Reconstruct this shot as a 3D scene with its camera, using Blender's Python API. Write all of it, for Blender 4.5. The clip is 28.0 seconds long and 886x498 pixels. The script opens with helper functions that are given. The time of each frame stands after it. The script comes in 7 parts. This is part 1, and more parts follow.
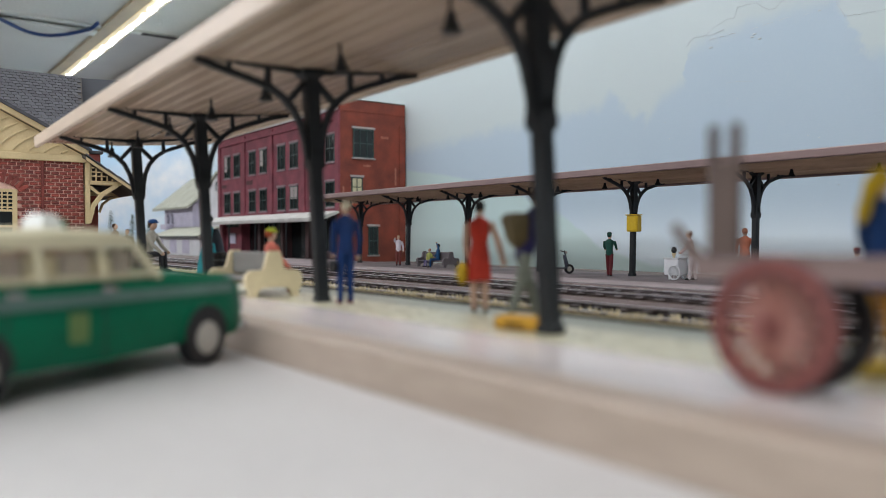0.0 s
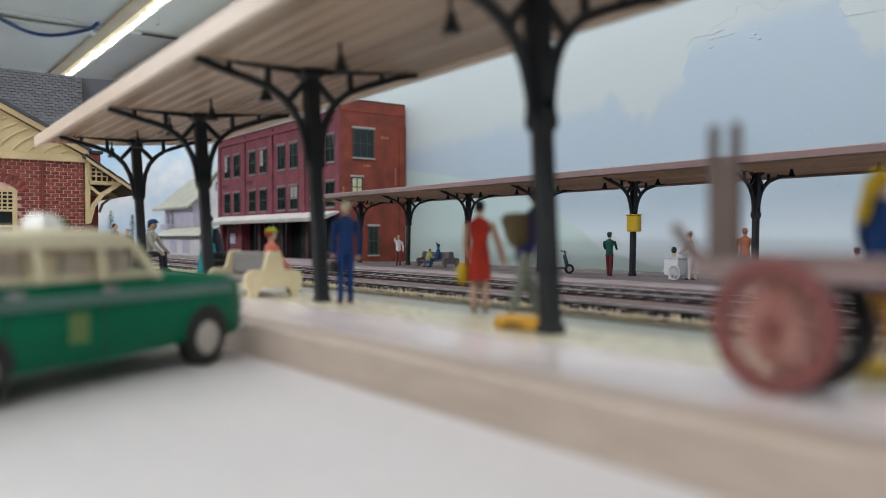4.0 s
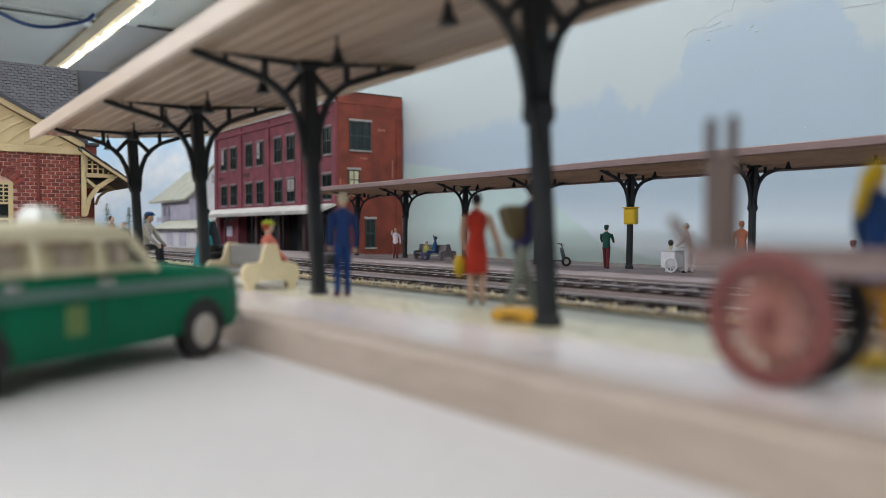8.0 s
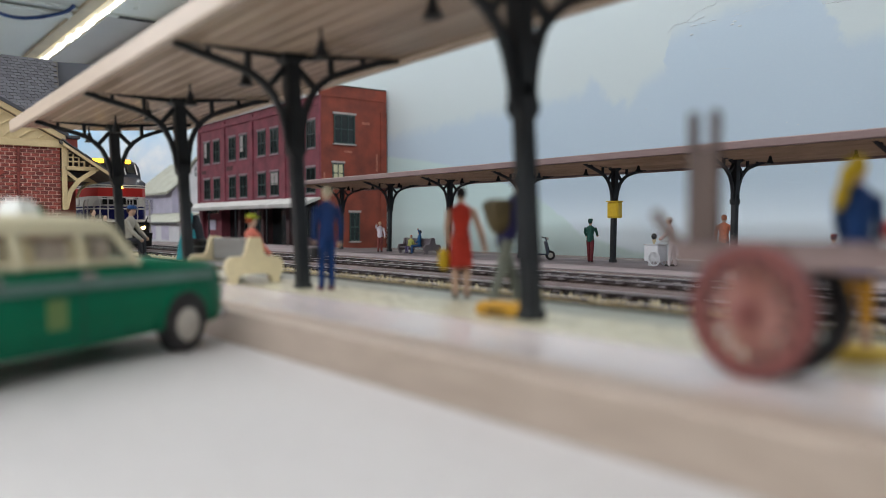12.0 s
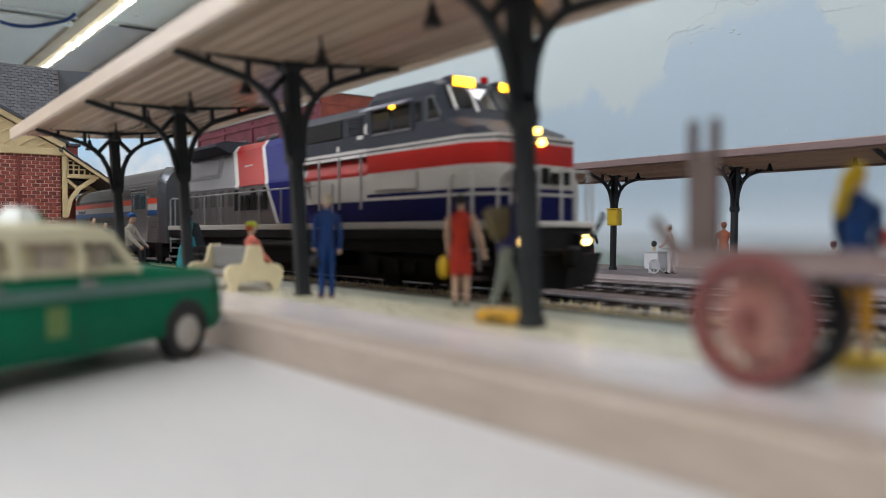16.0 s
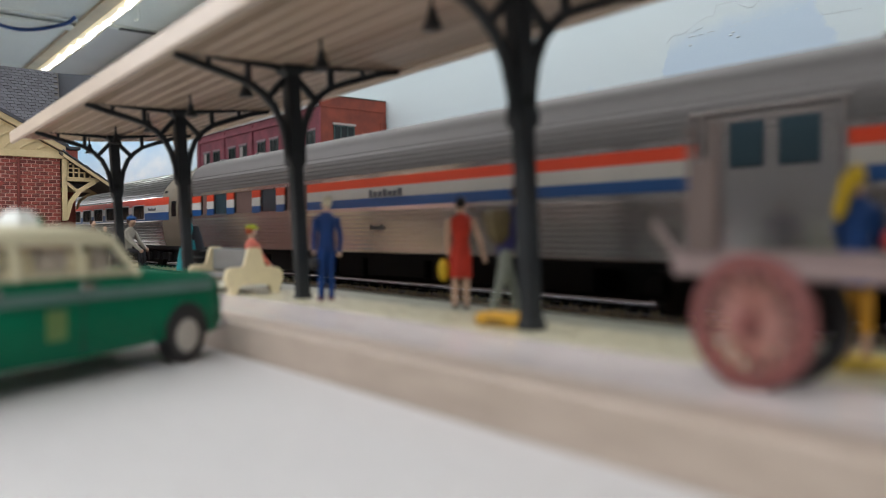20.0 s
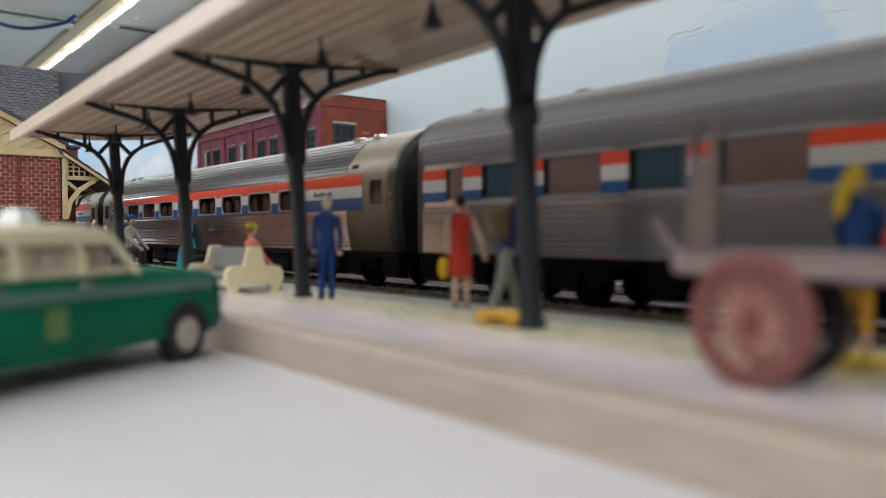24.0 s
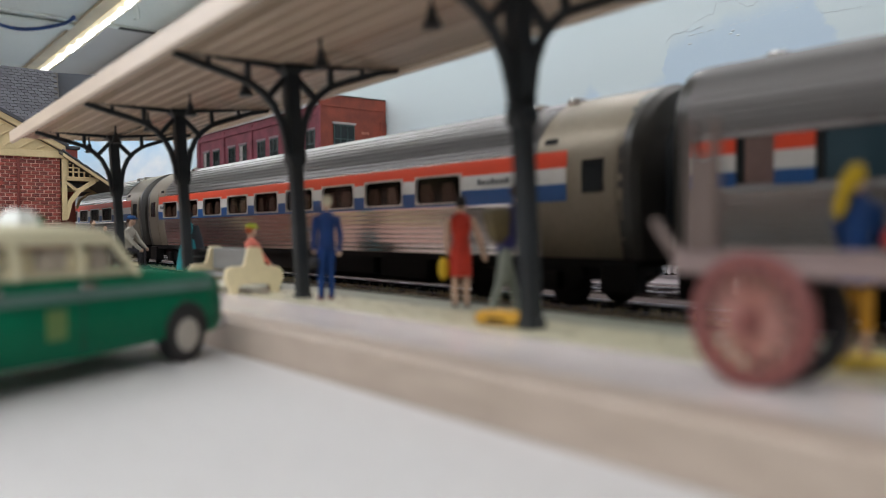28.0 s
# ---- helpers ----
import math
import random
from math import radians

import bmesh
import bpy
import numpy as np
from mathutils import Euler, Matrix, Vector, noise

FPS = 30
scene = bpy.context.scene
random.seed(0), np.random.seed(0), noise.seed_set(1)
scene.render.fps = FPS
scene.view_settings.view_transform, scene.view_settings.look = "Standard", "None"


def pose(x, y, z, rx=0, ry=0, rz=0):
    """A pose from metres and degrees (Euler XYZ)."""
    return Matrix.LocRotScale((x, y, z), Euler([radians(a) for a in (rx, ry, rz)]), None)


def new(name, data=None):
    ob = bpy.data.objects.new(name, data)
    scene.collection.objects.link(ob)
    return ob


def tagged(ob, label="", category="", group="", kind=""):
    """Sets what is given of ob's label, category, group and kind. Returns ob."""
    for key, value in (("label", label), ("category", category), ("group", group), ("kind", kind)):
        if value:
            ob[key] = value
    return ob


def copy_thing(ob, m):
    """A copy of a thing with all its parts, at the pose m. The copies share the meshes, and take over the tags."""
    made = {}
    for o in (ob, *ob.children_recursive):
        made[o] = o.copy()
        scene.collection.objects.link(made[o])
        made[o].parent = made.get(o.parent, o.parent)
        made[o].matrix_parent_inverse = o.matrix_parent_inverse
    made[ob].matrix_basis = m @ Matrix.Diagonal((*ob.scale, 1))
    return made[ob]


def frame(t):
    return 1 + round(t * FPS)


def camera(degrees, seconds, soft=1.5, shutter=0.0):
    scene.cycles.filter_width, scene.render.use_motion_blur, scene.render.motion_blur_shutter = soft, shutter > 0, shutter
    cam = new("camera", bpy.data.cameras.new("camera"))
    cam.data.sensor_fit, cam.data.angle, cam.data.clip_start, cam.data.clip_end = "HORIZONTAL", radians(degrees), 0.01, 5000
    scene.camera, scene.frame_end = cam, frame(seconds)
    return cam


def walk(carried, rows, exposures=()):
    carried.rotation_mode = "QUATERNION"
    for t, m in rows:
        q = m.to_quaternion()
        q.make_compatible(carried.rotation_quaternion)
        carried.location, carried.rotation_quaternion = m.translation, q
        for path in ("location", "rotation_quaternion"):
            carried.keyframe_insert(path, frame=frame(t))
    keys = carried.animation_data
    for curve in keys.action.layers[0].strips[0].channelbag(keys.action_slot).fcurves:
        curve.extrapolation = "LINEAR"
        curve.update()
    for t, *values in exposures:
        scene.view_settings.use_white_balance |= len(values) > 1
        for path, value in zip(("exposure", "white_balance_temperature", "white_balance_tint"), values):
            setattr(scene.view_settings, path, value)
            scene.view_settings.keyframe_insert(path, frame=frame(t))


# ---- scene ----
# A model railway in HO: sizes below are in full-size metres and shrink by K to the true size of the model.
K = 1 / 87
cam = camera(58.5, 28.0, soft=0.5, shutter=0.5)
cam.data.dof.use_dof = True
cam.data.dof.focus_distance = 35 * K
cam.data.dof.aperture_fstop = 17.5
EYE = (0, 0, 1.55)
PATH = [
    (0.0, 89.177, 0.002, 53.628),
    (0.5, 89.227, 0.004, 53.625),
    (1.0, 89.271, -0.003, 53.629),
    (1.5, 89.301, -0.010, 53.633),
    (2.0, 89.311, -0.014, 53.634),
    (2.5, 89.309, -0.006, 53.633),
    (3.0, 89.287, 0.003, 53.631),
    (3.5, 89.233, 0.011, 53.630),
    (5.5, 89.026, -0.037, 53.622),
    (6.0, 88.990, -0.010, 53.609),
    (6.5, 88.931, 0.003, 53.592),
    (7.0, 88.851, 0.007, 53.559),
    (7.5, 88.750, 0.002, 53.502),
    (8.0, 88.643, 0.000, 53.415),
    (8.5, 88.527, 0.001, 53.308),
    (9.0, 88.403, -0.004, 53.197),
    (9.5, 88.303, 0.005, 53.071),
    (10.0, 88.231, 0.011, 52.890),
    (10.5, 88.180, 0.003, 52.672),
    (11.0, 88.161, -0.004, 52.475),
    (11.5, 88.164, -0.016, 52.345),
    (12.0, 88.187, -0.027, 52.291),
    (12.5, 88.234, -0.024, 52.277),
    (14.5, 88.491, -0.045, 52.290),
    (15.0, 88.576, -0.031, 52.287),
    (15.5, 88.669, -0.024, 52.287),
    (16.0, 88.731, 0.016, 52.284),
    (16.5, 88.771, 0.068, 52.280),
    (17.0, 88.830, 0.068, 52.284),
    (17.5, 88.886, 0.052, 52.281),
    (18.0, 88.916, 0.064, 52.274),
    (18.5, 88.909, 0.095, 52.289),
    (19.0, 88.899, 0.110, 52.309),
    (19.5, 88.920, 0.081, 52.292),
    (20.0, 88.938, 0.046, 52.273),
    (20.5, 88.941, 0.035, 52.274),
    (21.0, 88.940, 0.025, 52.277),
    (21.5, 88.934, -0.006, 52.289),
    (23.5, 88.831, 0.034, 52.285),
    (24.0, 88.840, 0.051, 52.284),
    (24.5, 88.847, 0.093, 52.278),
    (25.0, 88.854, 0.106, 52.274),
    (25.5, 88.862, 0.103, 52.273),
    (26.0, 88.865, 0.123, 52.269),
    (26.5, 88.865, 0.138, 52.267),
    (27.0, 88.865, 0.138, 52.267),
    (27.5, 88.864, 0.137, 52.268),
    (28.0, 88.861, 0.135, 52.271)
]
walk(cam, [(t, pose(EYE[0] * K, EYE[1] * K, EYE[2] * K, a, b, c)) for t, a, b, c in PATH])

# ---- light: the LED strip in view at y = 28, and two unseen ones added ----
world = bpy.data.worlds.new("room_dark")
scene.world = world
world.use_nodes = True
world.node_tree.nodes["Background"].inputs[0].default_value = (0.6, 0.65, 0.75, 1)
world.node_tree.nodes["Background"].inputs[1].default_value = 0.03
CEIL = 29.0


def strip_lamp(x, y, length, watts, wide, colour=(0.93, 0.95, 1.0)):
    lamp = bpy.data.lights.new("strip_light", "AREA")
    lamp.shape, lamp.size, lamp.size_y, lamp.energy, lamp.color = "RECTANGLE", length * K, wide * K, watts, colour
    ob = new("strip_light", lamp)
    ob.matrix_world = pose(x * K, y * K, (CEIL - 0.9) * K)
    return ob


# only the strip at y = 28 is in view; the southern two are added
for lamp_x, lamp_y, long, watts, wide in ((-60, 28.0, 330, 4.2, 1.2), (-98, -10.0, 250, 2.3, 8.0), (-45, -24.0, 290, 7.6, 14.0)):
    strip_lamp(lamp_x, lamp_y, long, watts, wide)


# ---- materials ----
def rgb(c):
    return (*c, 1) if len(c) == 3 else c


def material(name, colour, rough=0.6, metal=0.0, second=None, vary=0.12, scale=1.5, grain=30.0, bump=0.15, stretch=(1, 1, 1), emit=0.0, island=0.0, spec=0.5, coat=0.0):
    """A painted or moulded surface: two scales of noise in colour, roughness and relief; sizes in full-size metres."""
    m = bpy.data.materials.new(name)
    m.use_nodes = True
    n, link = m.node_tree.nodes, m.node_tree.links.new
    b = n["Principled BSDF"]
    co = n.new("ShaderNodeTexCoord")
    mp = n.new("ShaderNodeMapping")
    mp.inputs["Scale"].default_value = [87 * s for s in stretch]
    link(co.outputs["Object"], mp.inputs["Vector"])
    big, fine = n.new("ShaderNodeTexNoise"), n.new("ShaderNodeTexNoise")
    big.inputs["Scale"].default_value, fine.inputs["Scale"].default_value = scale, grain
    big.inputs["Detail"].default_value, fine.inputs["Detail"].default_value = 6, 4
    for t in (big, fine):
        link(mp.outputs["Vector"], t.inputs["Vector"])
    mix = n.new("ShaderNodeMix")
    mix.data_type = "RGBA"
    dark = second or tuple(c * (1 - 2.2 * vary) for c in colour)
    mix.inputs["A"].default_value, mix.inputs["B"].default_value = rgb(dark), rgb(tuple(min(1, c * (1 + vary)) for c in colour))
    ramp = n.new("ShaderNodeMapRange")
    ramp.inputs["From Min"].default_value, ramp.inputs["From Max"].default_value = 0.32, 0.62
    add = n.new("ShaderNodeMath")
    add.operation = "MULTIPLY_ADD"
    add.inputs[1].default_value = 0.3
    link(fine.outputs["Fac"], add.inputs[0])
    sub = n.new("ShaderNodeMath")
    sub.operation = "MULTIPLY_ADD"
    sub.inputs[1].default_value = 0.7
    link(big.outputs["Fac"], sub.inputs[0])
    link(add.outputs[0], sub.inputs[2])
    add.inputs[2].default_value = 0.0
    fac = sub.outputs[0]
    if island:
        info = n.new("ShaderNodeObjectInfo")
        isl = n.new("ShaderNodeMath")
        isl.operation = "MULTIPLY_ADD"
        isl.inputs[1].default_value = island
        link(info.outputs["Random"], isl.inputs[0])
        link(fac, isl.inputs[2])
        off = n.new("ShaderNodeMath")
        off.operation = "SUBTRACT"
        off.inputs[1].default_value = island / 2
        link(isl.outputs[0], off.inputs[0])
        fac = off.outputs[0]
    link(fac, ramp.inputs["Value"])
    link(ramp.outputs["Result"], mix.inputs["Factor"])
    link(mix.outputs["Result"], b.inputs["Base Color"])
    rr = n.new("ShaderNodeMapRange")
    rr.inputs["To Min"].default_value, rr.inputs["To Max"].default_value = max(0.02, rough - 0.08 * (1 - metal)), min(1, rough + 0.1 * (1 - metal))
    link(fine.outputs["Fac"], rr.inputs["Value"])
    link(rr.outputs["Result"], b.inputs["Roughness"])
    b.inputs["Metallic"].default_value = metal
    b.inputs["Specular IOR Level"].default_value = spec
    b.inputs["Coat Weight"].default_value = coat
    if bump:
        bp = n.new("ShaderNodeBump")
        bp.inputs["Strength"].default_value, bp.inputs["Distance"].default_value = bump, 0.03 * K
        link(sub.outputs[0], bp.inputs["Height"])
        link(bp.outputs["Normal"], b.inputs["Normal"])
    if emit:
        b.inputs["Emission Color"].default_value, b.inputs["Emission Strength"].default_value = rgb(colour), emit
    return m


def glow(name, colour, strength):
    m = bpy.data.materials.new(name)
    m.use_nodes = True
    b = m.node_tree.nodes["Principled BSDF"]
    b.inputs["Base Color"].default_value = rgb(colour)
    b.inputs["Emission Color"].default_value, b.inputs["Emission Strength"].default_value = rgb(colour), strength
    return m


def clear(name, colour, rough=0.05, alpha=1.0):
    """Dark or tinted glazing of a model: glossy plastic."""
    m = bpy.data.materials.new(name)
    m.use_nodes = True
    b = m.node_tree.nodes["Principled BSDF"]
    b.inputs["Base Color"].default_value, b.inputs["Roughness"].default_value = rgb(colour), rough
    b.inputs["Transmission Weight"].default_value = 1 - alpha
    return m


STREET = material("street_board", (0.52, 0.505, 0.495), 0.62, second=(0.46, 0.445, 0.437), vary=0.06, scale=0.12, grain=5, bump=0.05)
PLATFORM = material("platform_card", (0.55, 0.5, 0.485), 0.22, second=(0.47, 0.42, 0.4), scale=0.6, grain=9, stretch=(0.18, 1, 1), bump=0.015)
KERB = material("kerb_wood", (0.42, 0.345, 0.285), 0.5, second=(0.31, 0.245, 0.195), scale=0.5, grain=9, stretch=(0.2, 1, 1), bump=0.1)
EDGE_YELLOW = material("faded_yellow", (0.5, 0.47, 0.33), 0.28, second=(0.46, 0.43, 0.305), scale=0.9, grain=9, stretch=(0.3, 1, 1), bump=0.03)
PLAT_GREY = material("platform_grey_green", (0.25, 0.26, 0.2), 0.35, second=(0.19, 0.195, 0.15), scale=0.7, grain=10)
BOARD = material("baseboard", (0.16, 0.13, 0.12), 0.8, second=(0.1, 0.08, 0.075), scale=0.5, grain=8, bump=0.4)
BALLAST = material("ballast", (0.3, 0.235, 0.23), 0.9, second=(0.07, 0.055, 0.055), vary=0.3, scale=3, grain=9, bump=1.0, spec=0.1)
PALE_GRIT = material("pale_grit", (0.8, 0.71, 0.5), 0.95, second=(0.6, 0.51, 0.33), scale=4, grain=10, bump=1.0, spec=0.05)
TIE = material("tie_plastic", (0.03, 0.019, 0.016), 0.8, second=(0.014, 0.009, 0.008), scale=2, grain=20, island=0.5, spec=0.08)
RAIL = material("rail_side", (0.05, 0.038, 0.037), 0.6, metal=0.1, second=(0.025, 0.018, 0.017), scale=1, grain=18)
RAILTOP = material("rail_top", (0.86, 0.83, 0.88), 0.35, metal=1.0, vary=0.08, scale=1, grain=14, bump=0.02)
IRON = material("iron_paint", (0.018, 0.021, 0.024), 0.5, second=(0.01, 0.012, 0.014), scale=2, grain=22, bump=0.1, spec=0.3)
DECK = material("canopy_boards", (0.41, 0.31, 0.235), 0.19, second=(0.36, 0.27, 0.2), scale=0.5, grain=9, stretch=(0.08, 1, 1), bump=0.01, island=0.5)
FASCIA = material("canopy_fascia", (0.6, 0.5, 0.41), 0.4, second=(0.52, 0.43, 0.35), scale=0.6, grain=9, stretch=(0.2, 1, 1), bump=0.05)
# underside boards: shade put into the colour, since bounce light leaves them too bright
FAR_DECK_DIMMED = material("far_canopy_boards_dimmed", (0.035, 0.024, 0.017), 0.7, second=(0.022, 0.015, 0.011), scale=0.5, grain=9, stretch=(0.15, 1, 1), island=0.4, spec=0.1)
FAR_FASCIA = material("far_canopy_fascia", (0.27, 0.185, 0.18), 0.5, second=(0.2, 0.135, 0.13), scale=0.6, grain=9, stretch=(0.2, 1, 1))
FAR_PLAT = material("far_platform", (0.25, 0.208, 0.212), 0.7, second=(0.17, 0.137, 0.14), scale=0.4, grain=8, spec=0.15)
BRICK_PURPLE = material("brick_front", (0.21, 0.046, 0.066), 0.7, second=(0.12, 0.026, 0.04), scale=0.9, grain=8, bump=0.3)
BRICK_END = material("brick_end", (0.215, 0.042, 0.022), 0.7, second=(0.11, 0.023, 0.014), scale=0.7, grain=8, bump=0.3)
BRICK_RED = material("brick_station", (0.235, 0.043, 0.03), 0.65, second=(0.14, 0.025, 0.019), scale=1.5, grain=14, island=0.5, bump=0.2)
MORTAR = material("mortar", (0.66, 0.44, 0.38), 0.85, second=(0.46, 0.23, 0.19), scale=2, grain=18, bump=0.3)
CREAM = material("cream_trim", (0.52, 0.41, 0.23), 0.5, second=(0.43, 0.33, 0.18), scale=1, grain=14, bump=0.1)
SLATE = material("slate", (0.085, 0.09, 0.105), 0.6, second=(0.05, 0.053, 0.062), scale=1, grain=14, island=0.5, bump=0.2)
ROOF_DARK = material("roof_brown", (0.09, 0.08, 0.07), 0.7, scale=1, grain=14)
WINDOW_GREEN = material("window_green", (0.02, 0.05, 0.045), 0.4, scale=2, grain=20, bump=0.05)
PANE = clear("dark_pane", (0.012, 0.016, 0.017), 0.12)
STONE = material("pale_stone", (0.36, 0.33, 0.32), 0.7, scale=1, grain=12)
AWNING = material("awning_white", (0.48, 0.48, 0.46), 0.6, second=(0.37, 0.365, 0.345), scale=0.8, grain=10)
WHITE = material("white_paint", (0.66, 0.67, 0.7), 0.5, vary=0.06, scale=0.8, grain=10)
LILAC = material("lilac_siding", (0.5, 0.48, 0.6), 0.6, vary=0.08, scale=0.8, grain=10)
CREAM_ROOF = material("pale_green_roof", (0.36, 0.365, 0.3), 0.7, vary=0.1, scale=0.8, grain=10)


# ---- mesh helpers ----
class Geo:
    """Vertices and faces of one mesh, in full-size metres."""

    def __init__(self):
        self.v, self.f, self.m = [], [], []

    def add(self, verts, faces, slot=0):
        k = len(self.v)
        self.v += [tuple(p) for p in verts]
        self.f += [tuple(k + i for i in f) for f in faces]
        self.m += [slot] * len(faces)
        return self

    def box(self, x0, y0, z0, x1, y1, z1, c=0.0, slot=0):
        if not c:
            v = [(x, y, z) for x in (x0, x1) for y in (y0, y1) for z in (z0, z1)]
            return self.add(v, [(0, 1, 3, 2), (4, 6, 7, 5), (0, 4, 5, 1), (2, 3, 7, 6), (0, 2, 6, 4), (1, 5, 7, 3)], slot)
        c = min(c, 0.45 * (x1 - x0), 0.45 * (y1 - y0), 0.45 * (z1 - z0))
        rings = []
        for z, i in ((z0, c), (z0 + c, 0), (z1 - c, 0), (z1, c)):
            rings.append([(x0 + i + c, y0 + i, z), (x1 - i - c, y0 + i, z), (x1 - i, y0 + i + c, z), (x1 - i, y1 - i - c, z), (x1 - i - c, y1 - i, z), (x0 + i + c, y1 - i, z), (x0 + i, y1 - i - c, z), (x0 + i, y0 + i + c, z)])
        return self.loft(rings, slot=slot)

    def loft(self, rings, closed=True, caps=True, slot=0):
        n = len(rings[0])
        v = [p for r in rings for p in r]
        f = []
        for i in range(len(rings) - 1):
            for j in range(n if closed else n - 1):
                a, b = i * n + j, i * n + (j + 1) % n
                f.append((a, b, b + n, a + n))
        if caps and closed:
            f += [tuple(range(n))[::-1], tuple(range(len(v) - n, len(v)))]
        return self.add(v, f, slot)

    def tube(self, pts, r, seg=8, slot=0, square=False):
        """A round bar along pts; r is one radius or one a point."""
        rs = r if isinstance(r, (list, tuple)) else [r] * len(pts)
        P = [Vector(p) for p in pts]
        rings, prev = [], None
        for i, p in enumerate(P):
            d = (P[min(i + 1, len(P) - 1)] - P[max(i - 1, 0)]).normalized()
            side = d.cross(Vector((0, 0, 1)) if abs(d.z) < 0.9 else Vector((0, 1, 0))).normalized()
            if prev is not None and side.dot(prev) < 0:
                side = -side
            prev = side
            up = side.cross(d).normalized()
            off = math.pi / 4 if square else 0
            rings.append([p + rs[i] * (math.cos(off + 2 * math.pi * k / seg) * side + math.sin(off + 2 * math.pi * k / seg) * up) for k in range(seg)])
        return self.loft(rings, slot=slot)

    def ball(self, c, r, seg=10, rings=7, slot=0):
        """An ellipsoid with half axes r."""
        rx, ry, rz = r if isinstance(r, (list, tuple)) else (r, r, r)
        out = []
        for i in range(1, rings):
            a = math.pi * i / rings
            out.append([(c[0] + rx * math.sin(a) * math.cos(2 * math.pi * k / seg), c[1] + ry * math.sin(a) * math.sin(2 * math.pi * k / seg), c[2] - rz * math.cos(a)) for k in range(seg)])
        self.loft(out, caps=True, slot=slot)
        return self

    def prism(self, outline, axis, a, b, slot=0):
        """An outline of two coordinates pushed from a to b along an axis; 'x': (y, z), 'y': (x, z), 'z': (x, y)."""
        put = {"x": lambda p, s: (s, p[0], p[1]), "y": lambda p, s: (p[0], s, p[1]), "z": lambda p, s: (p[0], p[1], s)}[axis]
        return self.loft([[put(p, a) for p in outline], [put(p, b) for p in outline]], slot=slot)

    def wheel(self, c, r, w, axis="y", seg=24, inner=0.0, slot=0):
        prof = [(r - 0.04 * r, -w / 2), (r, -w / 2 + 0.04 * r), (r, w / 2 - 0.04 * r), (r - 0.04 * r, w / 2)]
        if inner:
            prof += [(inner, w / 2), (inner, -w / 2)]
        rings = []
        for k in range(seg):
            a = 2 * math.pi * k / seg
            rings.append([(c[0] + p * math.cos(a), c[1] + q, c[2] + p * math.sin(a)) if axis == "y" else (c[0] + q, c[1] + p * math.cos(a), c[2] + p * math.sin(a)) for p, q in prof])
        n = len(prof)
        v = [p for r_ in rings for p in r_]
        f = [(i * n + j, i * n + (j + 1) % n, ((i + 1) % seg) * n + (j + 1) % n, ((i + 1) % seg) * n + j) for i in range(seg) for j in range(n if inner else n - 1)]
        if not inner:
            f += [tuple(i * n for i in range(seg)), tuple(i * n + n - 1 for i in range(seg))]
        return self.add(v, f, slot)

    def moved(self, m):
        self.v = [tuple(m @ Vector(p)) for p in self.v]
        return self


def mesh(name, g, mats, smooth=30):
    me = bpy.data.meshes.new(name)
    me.from_pydata([(x * K, y * K, z * K) for x, y, z in g.v], [], g.f)
    for m in mats if isinstance(mats, (list, tuple)) else [mats]:
        me.materials.append(m)
    me.polygons.foreach_set("material_index", g.m)
    bm = bmesh.new()
    bm.from_mesh(me)
    bmesh.ops.recalc_face_normals(bm, faces=bm.faces)
    bm.to_mesh(me)
    bm.free()
    if smooth:
        me.polygons.foreach_set("use_smooth", [True] * len(me.polygons))
        me.set_sharp_from_angle(angle=radians(smooth))
    me.update()
    return me


def part(name, g, mats, parent=None, label="", at=(0, 0, 0), turn=0, smooth=30):
    """One mesh object under a thing or a part; g is a Geo or a mesh to share."""
    ob = new(name, g if isinstance(g, bpy.types.Mesh) else mesh(name, g, mats, smooth))
    ob.parent = parent
    ob.matrix_basis = place(*at, turn)
    return tagged(ob, label)


def place(x, y, z, turn=0, lean=0, pitch=0):
    return pose(x * K, y * K, z * K, lean, pitch, turn)


def thing(name, label, category, x=0, y=0, z=0, turn=0, lean=0, pitch=0, group="", kind=""):
    ob = new(name)
    ob.empty_display_size = 0.01
    ob.matrix_basis = place(x, y, z, turn, lean, pitch)
    return tagged(ob, label, category, group, kind)


def single(name, g, mats, label, category, x=0, y=0, z=0, turn=0, group="", kind="", smooth=30):
    ob = new(name, g if isinstance(g, bpy.types.Mesh) else mesh(name, g, mats, smooth))
    ob.matrix_basis = place(x, y, z, turn)
    return tagged(ob, label, category, group, kind)


def structure(name, g, mats, label, category, x=0, y=0, z=0, turn=0, smooth=30):
    return single(name, g, mats, label, category, x, y, z, turn, "", "structure", smooth)


# ---- the room and the board ----
X0, X1, WALL_Y, BACK_Y = -330.0, 105.0, 35.2, -120.0
PLAT_Z, RAIL_Z, FAR_Z = 0.43, 0.12, -0.1
SKY_WALL = sky = bpy.data.materials.new("painted_sky")


